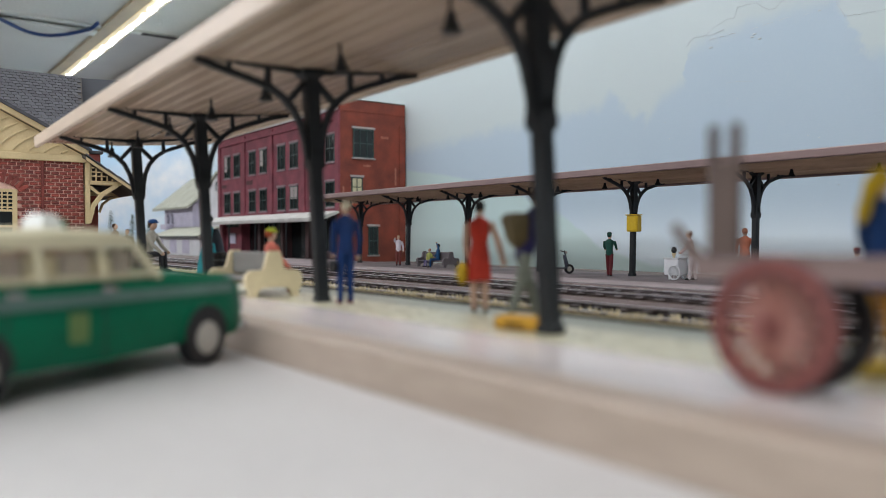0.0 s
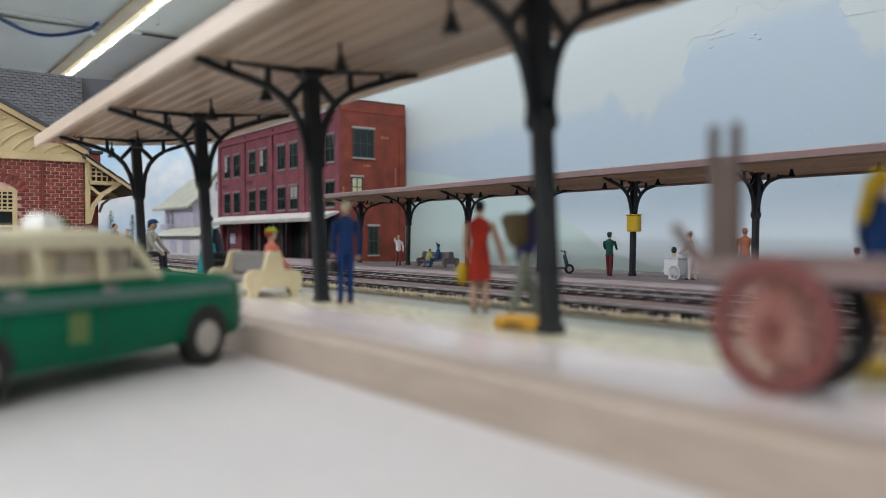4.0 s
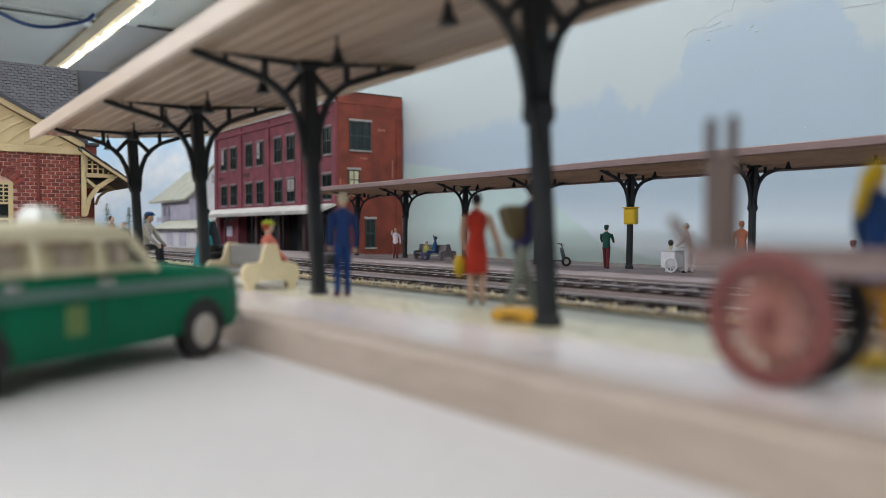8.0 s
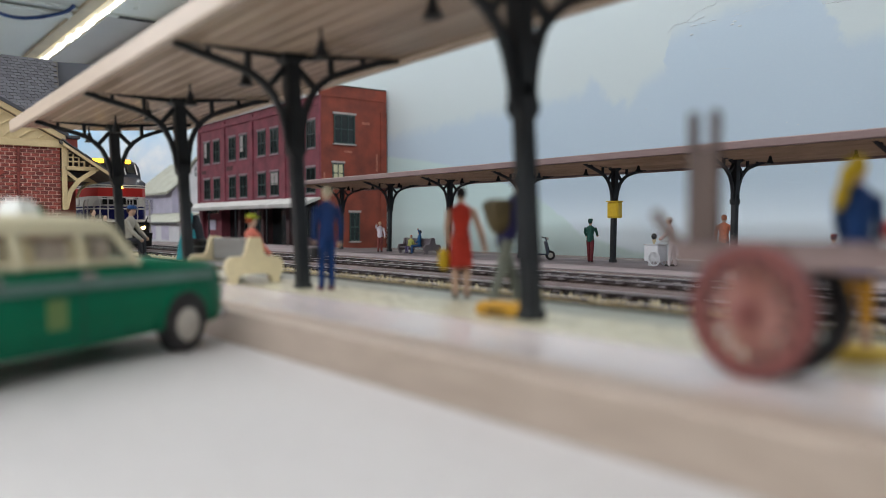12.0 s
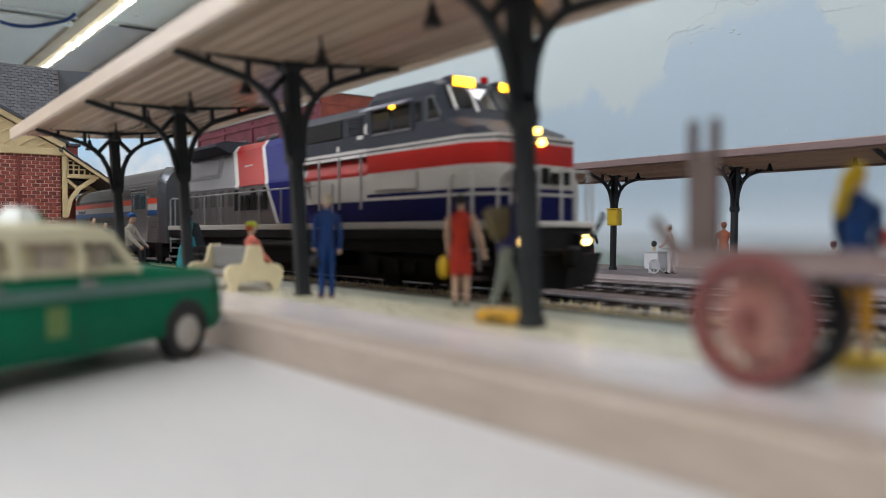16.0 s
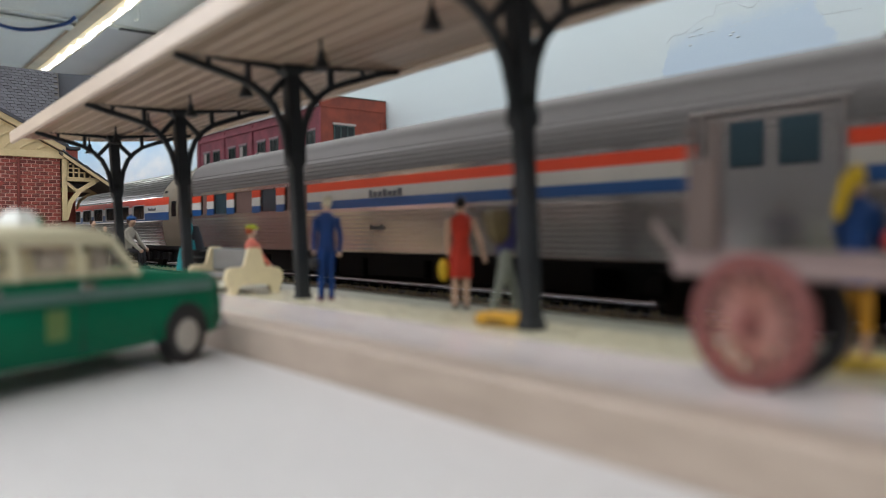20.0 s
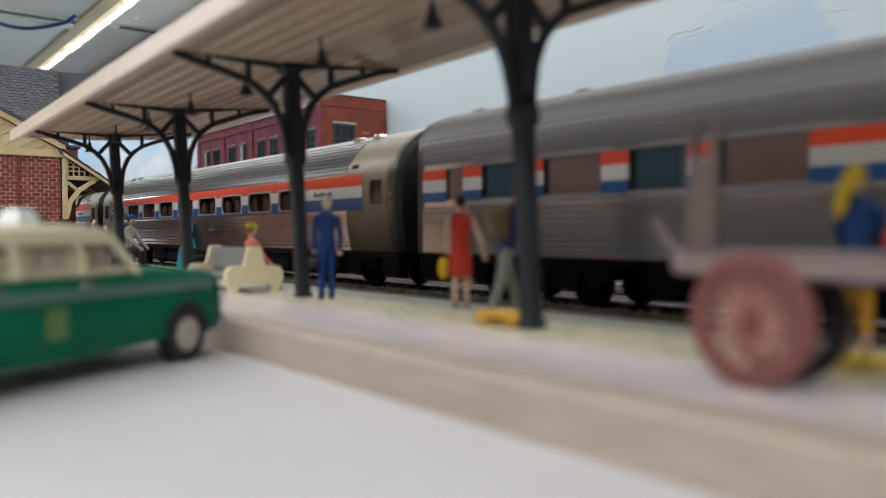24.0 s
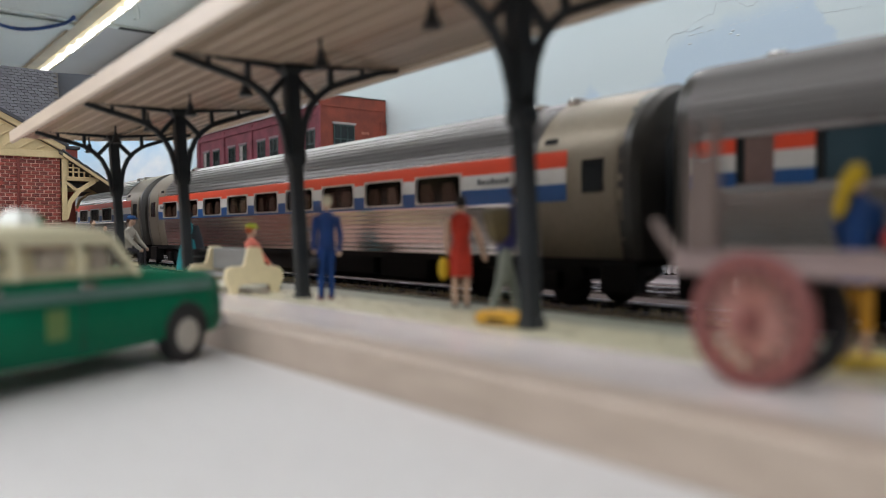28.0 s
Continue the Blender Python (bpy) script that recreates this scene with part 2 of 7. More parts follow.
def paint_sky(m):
    """Wall paint: pale cloud wash above, blue below, a green haze low down, rolled texture; by height and place along
    the wall. The blue is lightened at the foot to offset the canopy's shade.
    """
    m.use_nodes = True
    n, link = m.node_tree.nodes, m.node_tree.links.new
    b = n["Principled BSDF"]
    co = n.new("ShaderNodeTexCoord")
    mp = n.new("ShaderNodeMapping")
    mp.inputs["Scale"].default_value = (87, 87, 87)
    link(co.outputs["Object"], mp.inputs["Vector"])
    sep = n.new("ShaderNodeSeparateXYZ")
    link(mp.outputs["Vector"], sep.inputs[0])

    def noise_at(scale, detail=5, rough=0.55, stretch=None):
        t = n.new("ShaderNodeTexNoise")
        t.inputs["Scale"].default_value, t.inputs["Detail"].default_value, t.inputs["Roughness"].default_value = scale, detail, rough
        src = mp.outputs["Vector"]
        if stretch:
            s = n.new("ShaderNodeVectorMath")
            s.operation = "MULTIPLY"
            s.inputs[1].default_value = stretch
            link(src, s.inputs[0])
            src = s.outputs[0]
        link(src, t.inputs["Vector"])
        return t.outputs["Fac"]

    def ranged(v, a, c, smooth=True):
        r = n.new("ShaderNodeMapRange")
        r.interpolation_type = "SMOOTHSTEP" if smooth else "LINEAR"
        r.inputs["From Min"].default_value, r.inputs["From Max"].default_value = a, c
        link(v, r.inputs["Value"])
        return r.outputs["Result"]

    def mixed(f, a, c):
        x = n.new("ShaderNodeMix")
        x.data_type = "RGBA"
        link(f, x.inputs["Factor"])
        for key, val in (("A", a), ("B", c)):
            if isinstance(val, tuple):
                x.inputs[key].default_value = rgb(val)
            else:
                link(val, x.inputs[key])
        return x.outputs["Result"]

    def joined(op, a, c):
        x = n.new("ShaderNodeMath")
        x.operation = op
        for i, val in enumerate((a, c)):
            if isinstance(val, (int, float)):
                x.inputs[i].default_value = val
            else:
                link(val, x.inputs[i])
        return x.outputs[0]

    cloud = joined("SUBTRACT", noise_at(0.9, 6, 0.55), 0.5)

    def skyline(stops, x0, x1, top):
        """A height by place along the wall, drawn as a ramp through (x, z) stops."""
        t = n.new("ShaderNodeValToRGB")
        t.color_ramp.interpolation = "LINEAR"
        for i, (x, z) in enumerate(stops):
            f = (x - x0) / (x1 - x0)
            e = t.color_ramp.elements[i] if i < 2 else t.color_ramp.elements.new(f)
            e.position, e.color = f, (z / top, z / top, z / top, 1)
        link(ranged(joined("ADD", sep.outputs["X"], joined("MULTIPLY", cloud, 2.0)), x0, x1, False), t.inputs["Fac"])
        return joined("MULTIPLY", t.outputs["Color"], top)

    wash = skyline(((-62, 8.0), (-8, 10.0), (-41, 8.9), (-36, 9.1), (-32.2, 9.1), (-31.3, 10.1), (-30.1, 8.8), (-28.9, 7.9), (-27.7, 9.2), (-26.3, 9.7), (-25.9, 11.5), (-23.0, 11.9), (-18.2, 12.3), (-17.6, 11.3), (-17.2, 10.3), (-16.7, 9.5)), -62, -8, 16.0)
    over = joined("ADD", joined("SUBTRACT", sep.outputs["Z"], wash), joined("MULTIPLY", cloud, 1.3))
    # near-white low down makes up for the shade under the far canopy
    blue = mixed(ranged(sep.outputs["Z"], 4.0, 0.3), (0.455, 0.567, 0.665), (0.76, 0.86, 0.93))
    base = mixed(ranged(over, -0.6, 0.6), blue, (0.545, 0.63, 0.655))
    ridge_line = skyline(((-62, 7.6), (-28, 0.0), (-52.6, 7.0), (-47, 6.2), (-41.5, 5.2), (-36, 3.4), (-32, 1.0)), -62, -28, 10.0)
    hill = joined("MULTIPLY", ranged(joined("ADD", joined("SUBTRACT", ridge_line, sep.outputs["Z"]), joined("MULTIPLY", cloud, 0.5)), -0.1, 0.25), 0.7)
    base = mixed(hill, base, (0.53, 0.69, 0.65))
    far = ranged(sep.outputs["X"], -76.0, -110.0)
    cirrus = ranged(noise_at(0.05, 8, 0.6, (0.5, 1, 1.6)), 0.45, 0.68)
    high = ranged(sep.outputs["Z"], 10.0, 24.0)
    clear_sky = mixed(high, (0.58, 0.73, 0.87), (0.2, 0.55, 0.85))
    base = mixed(far, base, mixed(cirrus, clear_sky, (0.9, 0.91, 0.92)))
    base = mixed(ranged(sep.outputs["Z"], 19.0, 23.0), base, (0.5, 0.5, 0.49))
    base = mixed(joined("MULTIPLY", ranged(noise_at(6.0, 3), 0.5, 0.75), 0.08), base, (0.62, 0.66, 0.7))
    link(base, b.inputs["Base Color"])
    b.inputs["Roughness"].default_value = 0.7
    b.inputs["Specular IOR Level"].default_value = 0.2
    bp = n.new("ShaderNodeBump")
    bp.inputs["Strength"].default_value, bp.inputs["Distance"].default_value = 0.06, 0.05 * K
    link(joined("ADD", noise_at(7.0, 2, 0.5, (0.5, 1, 2.2)), joined("MULTIPLY", noise_at(0.6, 3), 1.5)), bp.inputs["Height"])
    link(bp.outputs["Normal"], b.inputs["Normal"])


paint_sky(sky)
PLASTER = material("room_plaster", (0.6, 0.6, 0.58), 0.8, vary=0.05, scale=0.02, grain=2, bump=0.05)
CEILING = material("ceiling_panel", (0.7, 0.75, 0.71), 0.55, vary=0.08, scale=0.03, grain=3, bump=0.04)
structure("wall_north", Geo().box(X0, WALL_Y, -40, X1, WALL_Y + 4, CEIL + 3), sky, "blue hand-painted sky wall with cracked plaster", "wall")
structure("wall_south", Geo().box(X0, BACK_Y - 4, -90, X1, BACK_Y, CEIL + 3), PLASTER, "plain pale room wall", "wall")
structure("wall_west", Geo().box(X0 - 4, BACK_Y - 4, -90, X0, WALL_Y + 4, CEIL + 3), PLASTER, "plain pale end wall", "wall")
structure("wall_east", Geo().box(X1, BACK_Y - 4, -90, X1 + 4, WALL_Y + 4, CEIL + 3), PLASTER, "plain pale end wall", "wall")
structure("floor", Geo().box(X0, BACK_Y, -92, X1, WALL_Y, -90), PLASTER, "plain room floor below the layout", "floor")
g = Geo().box(X0, BACK_Y, CEIL, X1, WALL_Y, CEIL + 3)
for k in range(-8, 3):
    g.box(-109 + 38 * k - 0.5, BACK_Y, CEIL - 0.3, -109 + 38 * k + 0.5, WALL_Y, CEIL + 0.01)
structure("ceiling", g, CEILING, "grey-white panelled ceiling with seams", "ceiling")
structure("ground", Geo().box(X0, -40, -2.2, X1, WALL_Y, -0.34), BOARD, "dark brown layout board", "ground")
structure("road", Geo().box(-120, -40, -0.338, 60, 4.1, 0.0), STREET, "pale grey-white street board", "road")

# platform: a wooden kerb, a pale card deck, a faded yellow line and a grey-green strip
PLAT_X0, PLAT_X1 = -75.0, 40.0
plat = thing("platform", "pale pinkish station platform with a wooden kerb", "platform", kind="structure")
part("kerb", Geo().box(PLAT_X0, 4.13, -0.3, PLAT_X1, 4.6, PLAT_Z, 0.03), KERB, plat)
part("deck", Geo().box(PLAT_X0, 4.6, -0.3, PLAT_X1, 5.9, PLAT_Z + 0.004), PLATFORM, plat)
part("yellow_line", Geo().box(PLAT_X0, 5.9, -0.3, PLAT_X1, 7.2, PLAT_Z + 0.008), EDGE_YELLOW, plat)
part("edge_strip", Geo().box(PLAT_X0, 7.2, -0.3, PLAT_X1, 8.12, PLAT_Z), PLAT_GREY, plat)
EDGE_WOOD = material("edge_timber", (0.022, 0.015, 0.011), 0.8, spec=0.05, second=(0.013, 0.009, 0.007), scale=1, grain=10, stretch=(0.2, 1, 1))
part("edge_timber", Geo().box(PLAT_X0, 8.12, -0.3, PLAT_X1, 8.42, PLAT_Z + 0.015, 0.01), EDGE_WOOD, plat, "brown edge timber")
farp = thing("platform_far", "brownish-mauve island platform beyond the tracks", "platform", kind="structure")
part("deck", Geo().box(-62, 21.3, -0.338, 40, 28.4, FAR_Z, 0.03), FAR_PLAT, farp)
EDGE_PALE = material("platform_edging", (0.2, 0.172, 0.18), 0.6, second=(0.13, 0.11, 0.113), scale=1, grain=12, stretch=(0.2, 1, 1))
part("edging", Geo().box(-62, 21.16, -0.338, 40, 21.3, FAR_Z + 0.02, 0.02), EDGE_PALE, farp, "pale edging strip")
FAR_PATH = material("track_walkway", (0.16, 0.122, 0.115), 0.9, second=(0.09, 0.066, 0.062), scale=0.6, grain=9, stretch=(0.3, 1, 1), spec=0.02)
walk_way = thing("pavement", "mauve-brown board walkway between the tracks", "walkway", kind="structure")
for ya, yb, z in ((13.62, 14.15, 0.0), (14.2, 14.75, 0.01), (14.8, 15.3, 0.015), (18.35, 19.2, -0.1), (19.25, 20.2, -0.11), (20.25, 21.1, -0.125)):
    part("walkway_board", Geo().box(-120, ya, -0.339, 60, yb, z, 0.02), FAR_PATH, walk_way)
    # paler strip coloured as the light caught along each board's edge
    part("lit_board_edge", Geo().box(-120, ya - 0.03, -0.339, 60, ya + 0.02, z + 0.012, 0.01), EDGE_PALE, walk_way)

# ---- tracks ----
TRACKS = (12.25, 16.65)
TX0, TX1 = -320.0, 100.0
PLATE = material("tie_plate", (0.36, 0.32, 0.34), 0.5, metal=0.2, scale=2, grain=14, bump=0.05)


def make_track(y, i):
    t = thing("railway_track", "bright-railed track on black plastic ties", "track", 0, y, 0, kind="structure")
    part("ballast", Geo().prism([(-1.66, -0.339), (-1.5, -0.07), (1.5, -0.07), (1.66, -0.339)], "x", TX0, TX1), BALLAST, t)
    for s in (-0.755, 0.755):
        g = Geo().prism([(s - 0.07, 0.03), (s + 0.07, 0.03), (s + 0.02, 0.045), (s + 0.02, 0.07), (s + 0.045, 0.095), (s - 0.045, 0.095), (s - 0.02, 0.07), (s - 0.02, 0.045)], "x", TX0, TX1)
        r = part("rail", g, RAIL, t)
        part("railhead", Geo().box(TX0, s - 0.045, 0.097, TX1, s + 0.045, RAIL_Z), RAILTOP, r)
    g = Geo().box(-0.14, -1.3, -0.2, 0.14, 1.3, 0.045, 0.02)
    for s in (-0.755, 0.755):
        g.box(-0.1, s - 0.19, 0.045, 0.1, s - 0.08, 0.062, 0.008, slot=1).box(-0.1, s + 0.08, 0.045, 0.1, s + 0.19, 0.062, 0.008, slot=1)
    tie = mesh("tie", g, [TIE, PLATE])
    rest = Geo()
    for k in range(636):
        x = TX0 + 0.66 * k
        if -62 < x < -5:
            part("tie", tie, None, t, at=(x, random.uniform(-0.04, 0.04), random.uniform(-0.012, 0.006)), turn=random.uniform(-1.5, 1.5))
        else:
            rest.box(x - 0.13, -1.3, -0.2, x + 0.13, 1.3, 0.045)
    tagged(part("sleeper_run", rest, TIE, t), kind="stuff")


for i, y in enumerate(TRACKS):
    make_track(y, i)
# strip fixtures, one visible and two added unseen: beige channel, row of diodes behind a clear cover
LED = glow("led_white", (1.0, 0.9, 0.62), 0.4)
ADDED_GLOW = glow("added_strip_glow", (0.92, 0.96, 1.0), 0.25)
DIODE = glow("led_diode", (1.0, 0.98, 0.92), 9.0)
LED_TRAY = material("led_tray", (0.54, 0.46, 0.3), 0.5, scale=0.1, grain=4, bump=0.05)
CABLE = material("blue_cable", (0.012, 0.055, 0.2), 0.4, bump=0)
PANEL_DARK = material("ceiling_panel_dark", (0.42, 0.42, 0.41), 0.6, vary=0.08, scale=0.05, grain=4, bump=0.05)
GAP = material("ceiling_gap", (0.01, 0.01, 0.012), 0.8, bump=0)
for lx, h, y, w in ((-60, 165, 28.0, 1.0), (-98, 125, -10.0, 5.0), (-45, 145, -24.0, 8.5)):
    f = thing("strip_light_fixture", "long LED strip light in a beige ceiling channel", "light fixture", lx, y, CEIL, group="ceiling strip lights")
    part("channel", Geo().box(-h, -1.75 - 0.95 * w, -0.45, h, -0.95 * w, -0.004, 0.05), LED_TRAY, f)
    part("cover", Geo().prism([(-0.85 * w, -0.004), (-0.8 * w, -0.35), (-0.4 * w, -0.62), (0.4 * w, -0.62), (0.8 * w, -0.35), (0.85 * w, -0.004)], "x", -h, h), LED if w < 2 else ADDED_GLOW, f, "glowing white LED strip")
    row = Geo()
    for k in range(220):
        if -h + 1.5 * k < h - 1.5:
            row.box(-h + 1.5 * k, -0.38 + random.uniform(-0.2, 0.2), -0.72, -h + 1.1 + 1.5 * k, 0.3 + random.uniform(-0.2, 0.2), -0.625)
    tagged(part("diode_strip", row, DIODE, f), kind="stuff")


def rounded(points, steps=5):
    """A smooth line through points."""
    P = [Vector(p) for p in points]
    out = []
    for i in range(len(P) - 1):
        a, b, c, d = P[max(i - 1, 0)], P[i], P[i + 1], P[min(i + 2, len(P) - 1)]
        for k in range(steps):
            f = k / steps
            out.append(0.5 * (2 * b + (c - a) * f + (2 * a - 5 * b + 4 * c - d) * f * f + (3 * b - a - 3 * c + d) * f ** 3))
    return out + [P[-1]]


single("hanging_wire", Geo().tube(rounded([(-95.0, 28.4, -0.5), (-98.0, 29.6, -0.55), (-101.6, 30.7, -0.62), (-102.4, 30.4, -0.6)]), 0.13, 6), CEILING, "short white wire hanging beside the strip light", "wire", 0, 0, CEIL)
c = thing("ceiling_panel", "dark grey ceiling panel with an open joint", "panel", 0, 0, CEIL)
part("panel", Geo().box(-146, 29.2, -0.25, -109.7, 35.15, -0.004, 0.02), PANEL_DARK, c)
part("panel_joint", Geo().box(-109.5, 30.4, -0.34, -108.3, 35.1, -0.305), GAP, c, "black open joint")
pts = [(-102.2, 9.3, -0.95), (-106.2, 11.8, -0.95), (-109.7, 14.15, -0.95), (-113.6, 17.15, -0.95), (-114.6, 19.6, -0.95), (-112.8, 21.6, -0.95), (-109.2, 23.25, -0.95), (-107.1, 23.8, -0.95), (-106.3, 24.4, -0.35)]
single("ceiling_cable", Geo().tube(rounded(pts), 0.24, 8), CABLE, "blue cable sagging below the ceiling panels", "cable", 0, 0, CEIL)
single("ceiling_rail", Geo().box(-112.5, -60, -0.7, -110.6, 25.2, -0.302, 0.08), CEILING, "pale batten along the ceiling joint", "batten", 0, 0, CEIL)

# peeled plaster and drips on the painted wall
CRACK = material("cracked_paint", (0.5, 0.56, 0.6), 0.5, scale=1, grain=10, bump=0.2)
NAIL = material("nail_rust", (0.12, 0.1, 0.09), 0.6, bump=0)


def ridge(points, r=0.05):
    g = Geo()
    for a, b in zip(points, points[1:]):
        n = 4
        for k in range(n):
            p = [a[i] + (b[i] - a[i]) * k / n for i in (0, 1)]
            q = [a[i] + (b[i] - a[i]) * (k + 1) / n for i in (0, 1)]
            w = r * random.uniform(0.5, 1.2)
            g.tube([(p[0], WALL_Y, p[1] + random.uniform(-0.03, 0.03)), (q[0], WALL_Y, q[1] + random.uniform(-0.03, 0.03))], [w, w], 6)
    return g


random.seed(5)
tagged(structure("trim_crack", ridge([(-26.11, 11.63), (-25.66, 12.02), (-24.64, 11.95), (-23.9, 12.05)], 0.022), CRACK, "raised crack in the painted plaster", "crack"))
structure("trim_crack_upper", ridge([(-25.0, 11.95), (-24.50, 12.27), (-23.59, 12.56), (-23.27, 12.51), (-23.12, 13.01), (-22.10, 12.99), (-21.74, 12.69), (-21.39, 12.47), (-21.10, 12.48), (-20.81, 12.68), (-20.2, 12.9)], 0.016), CRACK, "thin wandering crack in the painted plaster", "crack")
dashes = Geo()
for xa, za, xb, zb, r in ((-24.73, 11.71, -24.3, 11.72, 0.035), (-24.1, 11.72, -23.85, 11.72, 0.03), (-23.6, 11.73, -23.2, 11.73, 0.022), (-22.35, 11.73, -21.9, 11.77, 0.014), (-21.8, 11.78, -21.2, 11.83, 0.012), (-20.9, 11.85, -20.3, 11.9, 0.014), (-19.6, 11.83, -19.4, 11.83, 0.012), (-19.0, 11.85, -18.85, 11.86, 0.03), (-23.7, 9.35, -22.3, 9.2, 0.008)):
    dashes.tube([(xa, WALL_Y, za), ((xa + xb) / 2, WALL_Y, (za + zb) / 2 + 0.03), (xb, WALL_Y, zb)], [r * 0.6, r, r * 0.5], 6)
structure("trim_ridge", dashes, CRACK, "row of short ridges in the painted plaster", "crack")
structure("trim_peel", ridge([(-18.17, 12.05), (-17.9, 11.6), (-17.78, 11.34), (-17.41, 11.33), (-16.6, 11.3), (-16.03, 11.26)], 0.014), CRACK, "peeling edge of the wall paint", "crack")
blobs = Geo()
for _ in range(60):
    x, z = random.uniform(-50, -12), random.uniform(1.5, 12.5)
    s = random.uniform(0.01, 0.028)
    blobs.ball((x, WALL_Y, z), (s * random.uniform(1, 2.5), 0.03, s), 7, 5)
for x, z in ((-22.18, 11.48), (-24.63, 11.29), (-22.3, 11.36), (-21.9, 11.2)):
    blobs.ball((x, WALL_Y, z), (0.12, 0.035, 0.05), 8, 6)
tagged(structure("trim_bumps", blobs, CRACK, "small bumps and drips in the wall paint", "paint"), kind="stuff")
single("wall_nail", Geo().tube([(-38.9, WALL_Y - 0.05, 9.95), (-37.2, WALL_Y - 0.12, 9.97)], 0.025, 6), NAIL, "short dark wire stuck in the wall", "wire")


# ---- platform canopies ----
def bracket_geo(s):
    """One cast-iron bracket arm towards y * s: curved rib, top chord, webs."""
    g = Geo()
    reach = 2.02 if s < 0 else 2.24
    rib = [(0.12, 2.42), (0.15, 2.75), (0.22, 3.05), (0.35, 3.33), (0.54, 3.54), (0.78, 3.7), (1.1, 3.81), (1.45, 3.91), (1.75, 4.0), (reach - 0.02, 4.09)]
    for pts, r in ((rib, 0.075), ([(0.0, 3.97), (1.0, 4.05), (reach, 4.15)], 0.055), ([(0.78, 3.7), (0.78, 4.0)], 0.06), ([(1.45, 3.9), (1.45, 4.05)], 0.05), ([(0.44, 3.47), (0.12, 3.8)], 0.07)):
        g.tube([(0, s * a, b) for a, b in pts], r, 4, square=True)
    return g


def lamp_geo():
    g = Geo()
    rings = []
    for r, z in ((0.022, 0.44), (0.022, 0.28), (0.045, 0.26), (0.055, 0.2), (0.07, 0.14), (0.11, 0.05), (0.13, 0.02), (0.135, 0.0), (0.1, 0.0)):
        rings.append([(r * math.cos(a), r * math.sin(a), z) for a in [2 * math.pi * k / 14 for k in range(14)]])
    return g.loft(rings)


ARM = {s: mesh("bracket", bracket_geo(s), IRON) for s in (-1, 1)}
g = Geo().box(-0.11, -0.11, -0.15, 0.11, 0.11, 2.7, 0.03).box(-0.13, -0.13, -0.15, 0.13, 0.13, 0.08, 0.02)
g.loft([[(-a, -b, z), (a, -b, z), (a, b, z), (-a, b, z)] for a, b, z in ((0.11, 0.11, 2.3), (0.125, 0.145, 2.36), (0.125, 0.15, 2.48), (0.11, 0.12, 2.54), (0.11, 0.12, 3.86), (0.18, 0.2, 3.94), (0.18, 0.2, 4.02))])
POST = mesh("post", g, IRON)
LAMP = mesh("lamp", lamp_geo(), IRON)


def canopy(label, mid, x0, x1, posts, y, z, lean, pitch, turn, deck, fascia, lamps, lips=(3.95, 4.0), top=4.28, batten=None):
    """A butterfly canopy along x: iron posts with two arms, boarded underside, two fascias."""
    c = thing("platform_canopy", label, "canopy", mid, y, z, turn, lean, pitch)
    x0, x1, posts, lamps = x0 - mid, x1 - mid, [x - mid for x in posts], [(x - mid, s) for x, s in lamps]
    for x in posts:
        p = part("post", POST, None, c, at=(x, 0, 0))
        for s in (-1, 1):
            part("bracket", ARM[s], None, p)
    n, half = 7, 2.31
    for s, lip in zip((-1, 1), lips):
        for k in range(n):
            a, b = s * half * k / n, s * half * (k + 1) / n
            za, zb = 4.05 + 0.03 * abs(a), 4.05 + 0.03 * abs(b)
            q = 0.035
            out = [(a + s * 0.01, za - 0.02), (b - s * 0.05, zb - 0.02), (b - s * 0.004, zb + q), (b, zb + 0.09), (a, za + 0.09), (a, za + q)]
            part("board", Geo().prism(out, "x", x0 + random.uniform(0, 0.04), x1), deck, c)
        part("fascia", Geo().box(x0 - 0.05, s * half - 0.05, lip, x1, s * half + 0.07, top, 0.03), fascia, c)
    part("roof_sheet", Geo().prism([(-half + 0.05, 4.29), (0, 4.24), (half - 0.05, 4.29), (half - 0.05, 4.25), (0, 4.18), (-half + 0.05, 4.25)], "x", x0, x1), fascia, c)
    for s in (x0,):
        part("end_board", Geo().prism([(-half + 0.05, 4.1), (-half + 0.05, 4.28), (half - 0.05, 4.28), (half - 0.05, 4.1), (0, 4.04)], "x", s - 0.06, s - 0.004), fascia, c)
    if batten:
        for s in (-1, 1):
            for k in range(7):
                yb = s * (0.25 + 0.3 * k)
                part("batten", Geo().box(x0 + 0.1, yb - 0.03, 3.96 + 0.03 * abs(yb), x1 - 0.1, yb + 0.03, 4.03 + 0.03 * abs(yb), 0.01), batten, c)
    for x, yy in lamps:
        part("hanging_lamp", LAMP, None, c, at=(x, yy, 3.6 if mid > -15 else 3.7))
    return c


# past x = 9 the near canopy is unseen, added to shade the train
NEAR_POSTS = [-23.6, -18.1, -12.4, -6.65, -0.9, 4.85, 10.6, 16.35, 22.1, 27.85, 33.6]
canopy("beige boarded platform canopy on black iron posts", -12.0, -25.3, 38, NEAR_POSTS, 6.5, PLAT_Z, 3.0, -0.45, -0.55, DECK, FASCIA,
       [(-7.65 - 2.78 * k, -0.48) for k in range(-4, 7)])
BATTEN = material("far_canopy_batten", (0.6, 0.45, 0.32), 0.6, second=(0.4, 0.28, 0.19), scale=0.6, grain=9, stretch=(0.2, 1, 1), spec=0.15)
FAR_POSTS = [-45.4, -39.7, -33.9, -28.2, -22.45, -16.7, -10.9, -5.2, 0.6, 6.35, 12.1, 17.85, 23.6, 29.35]
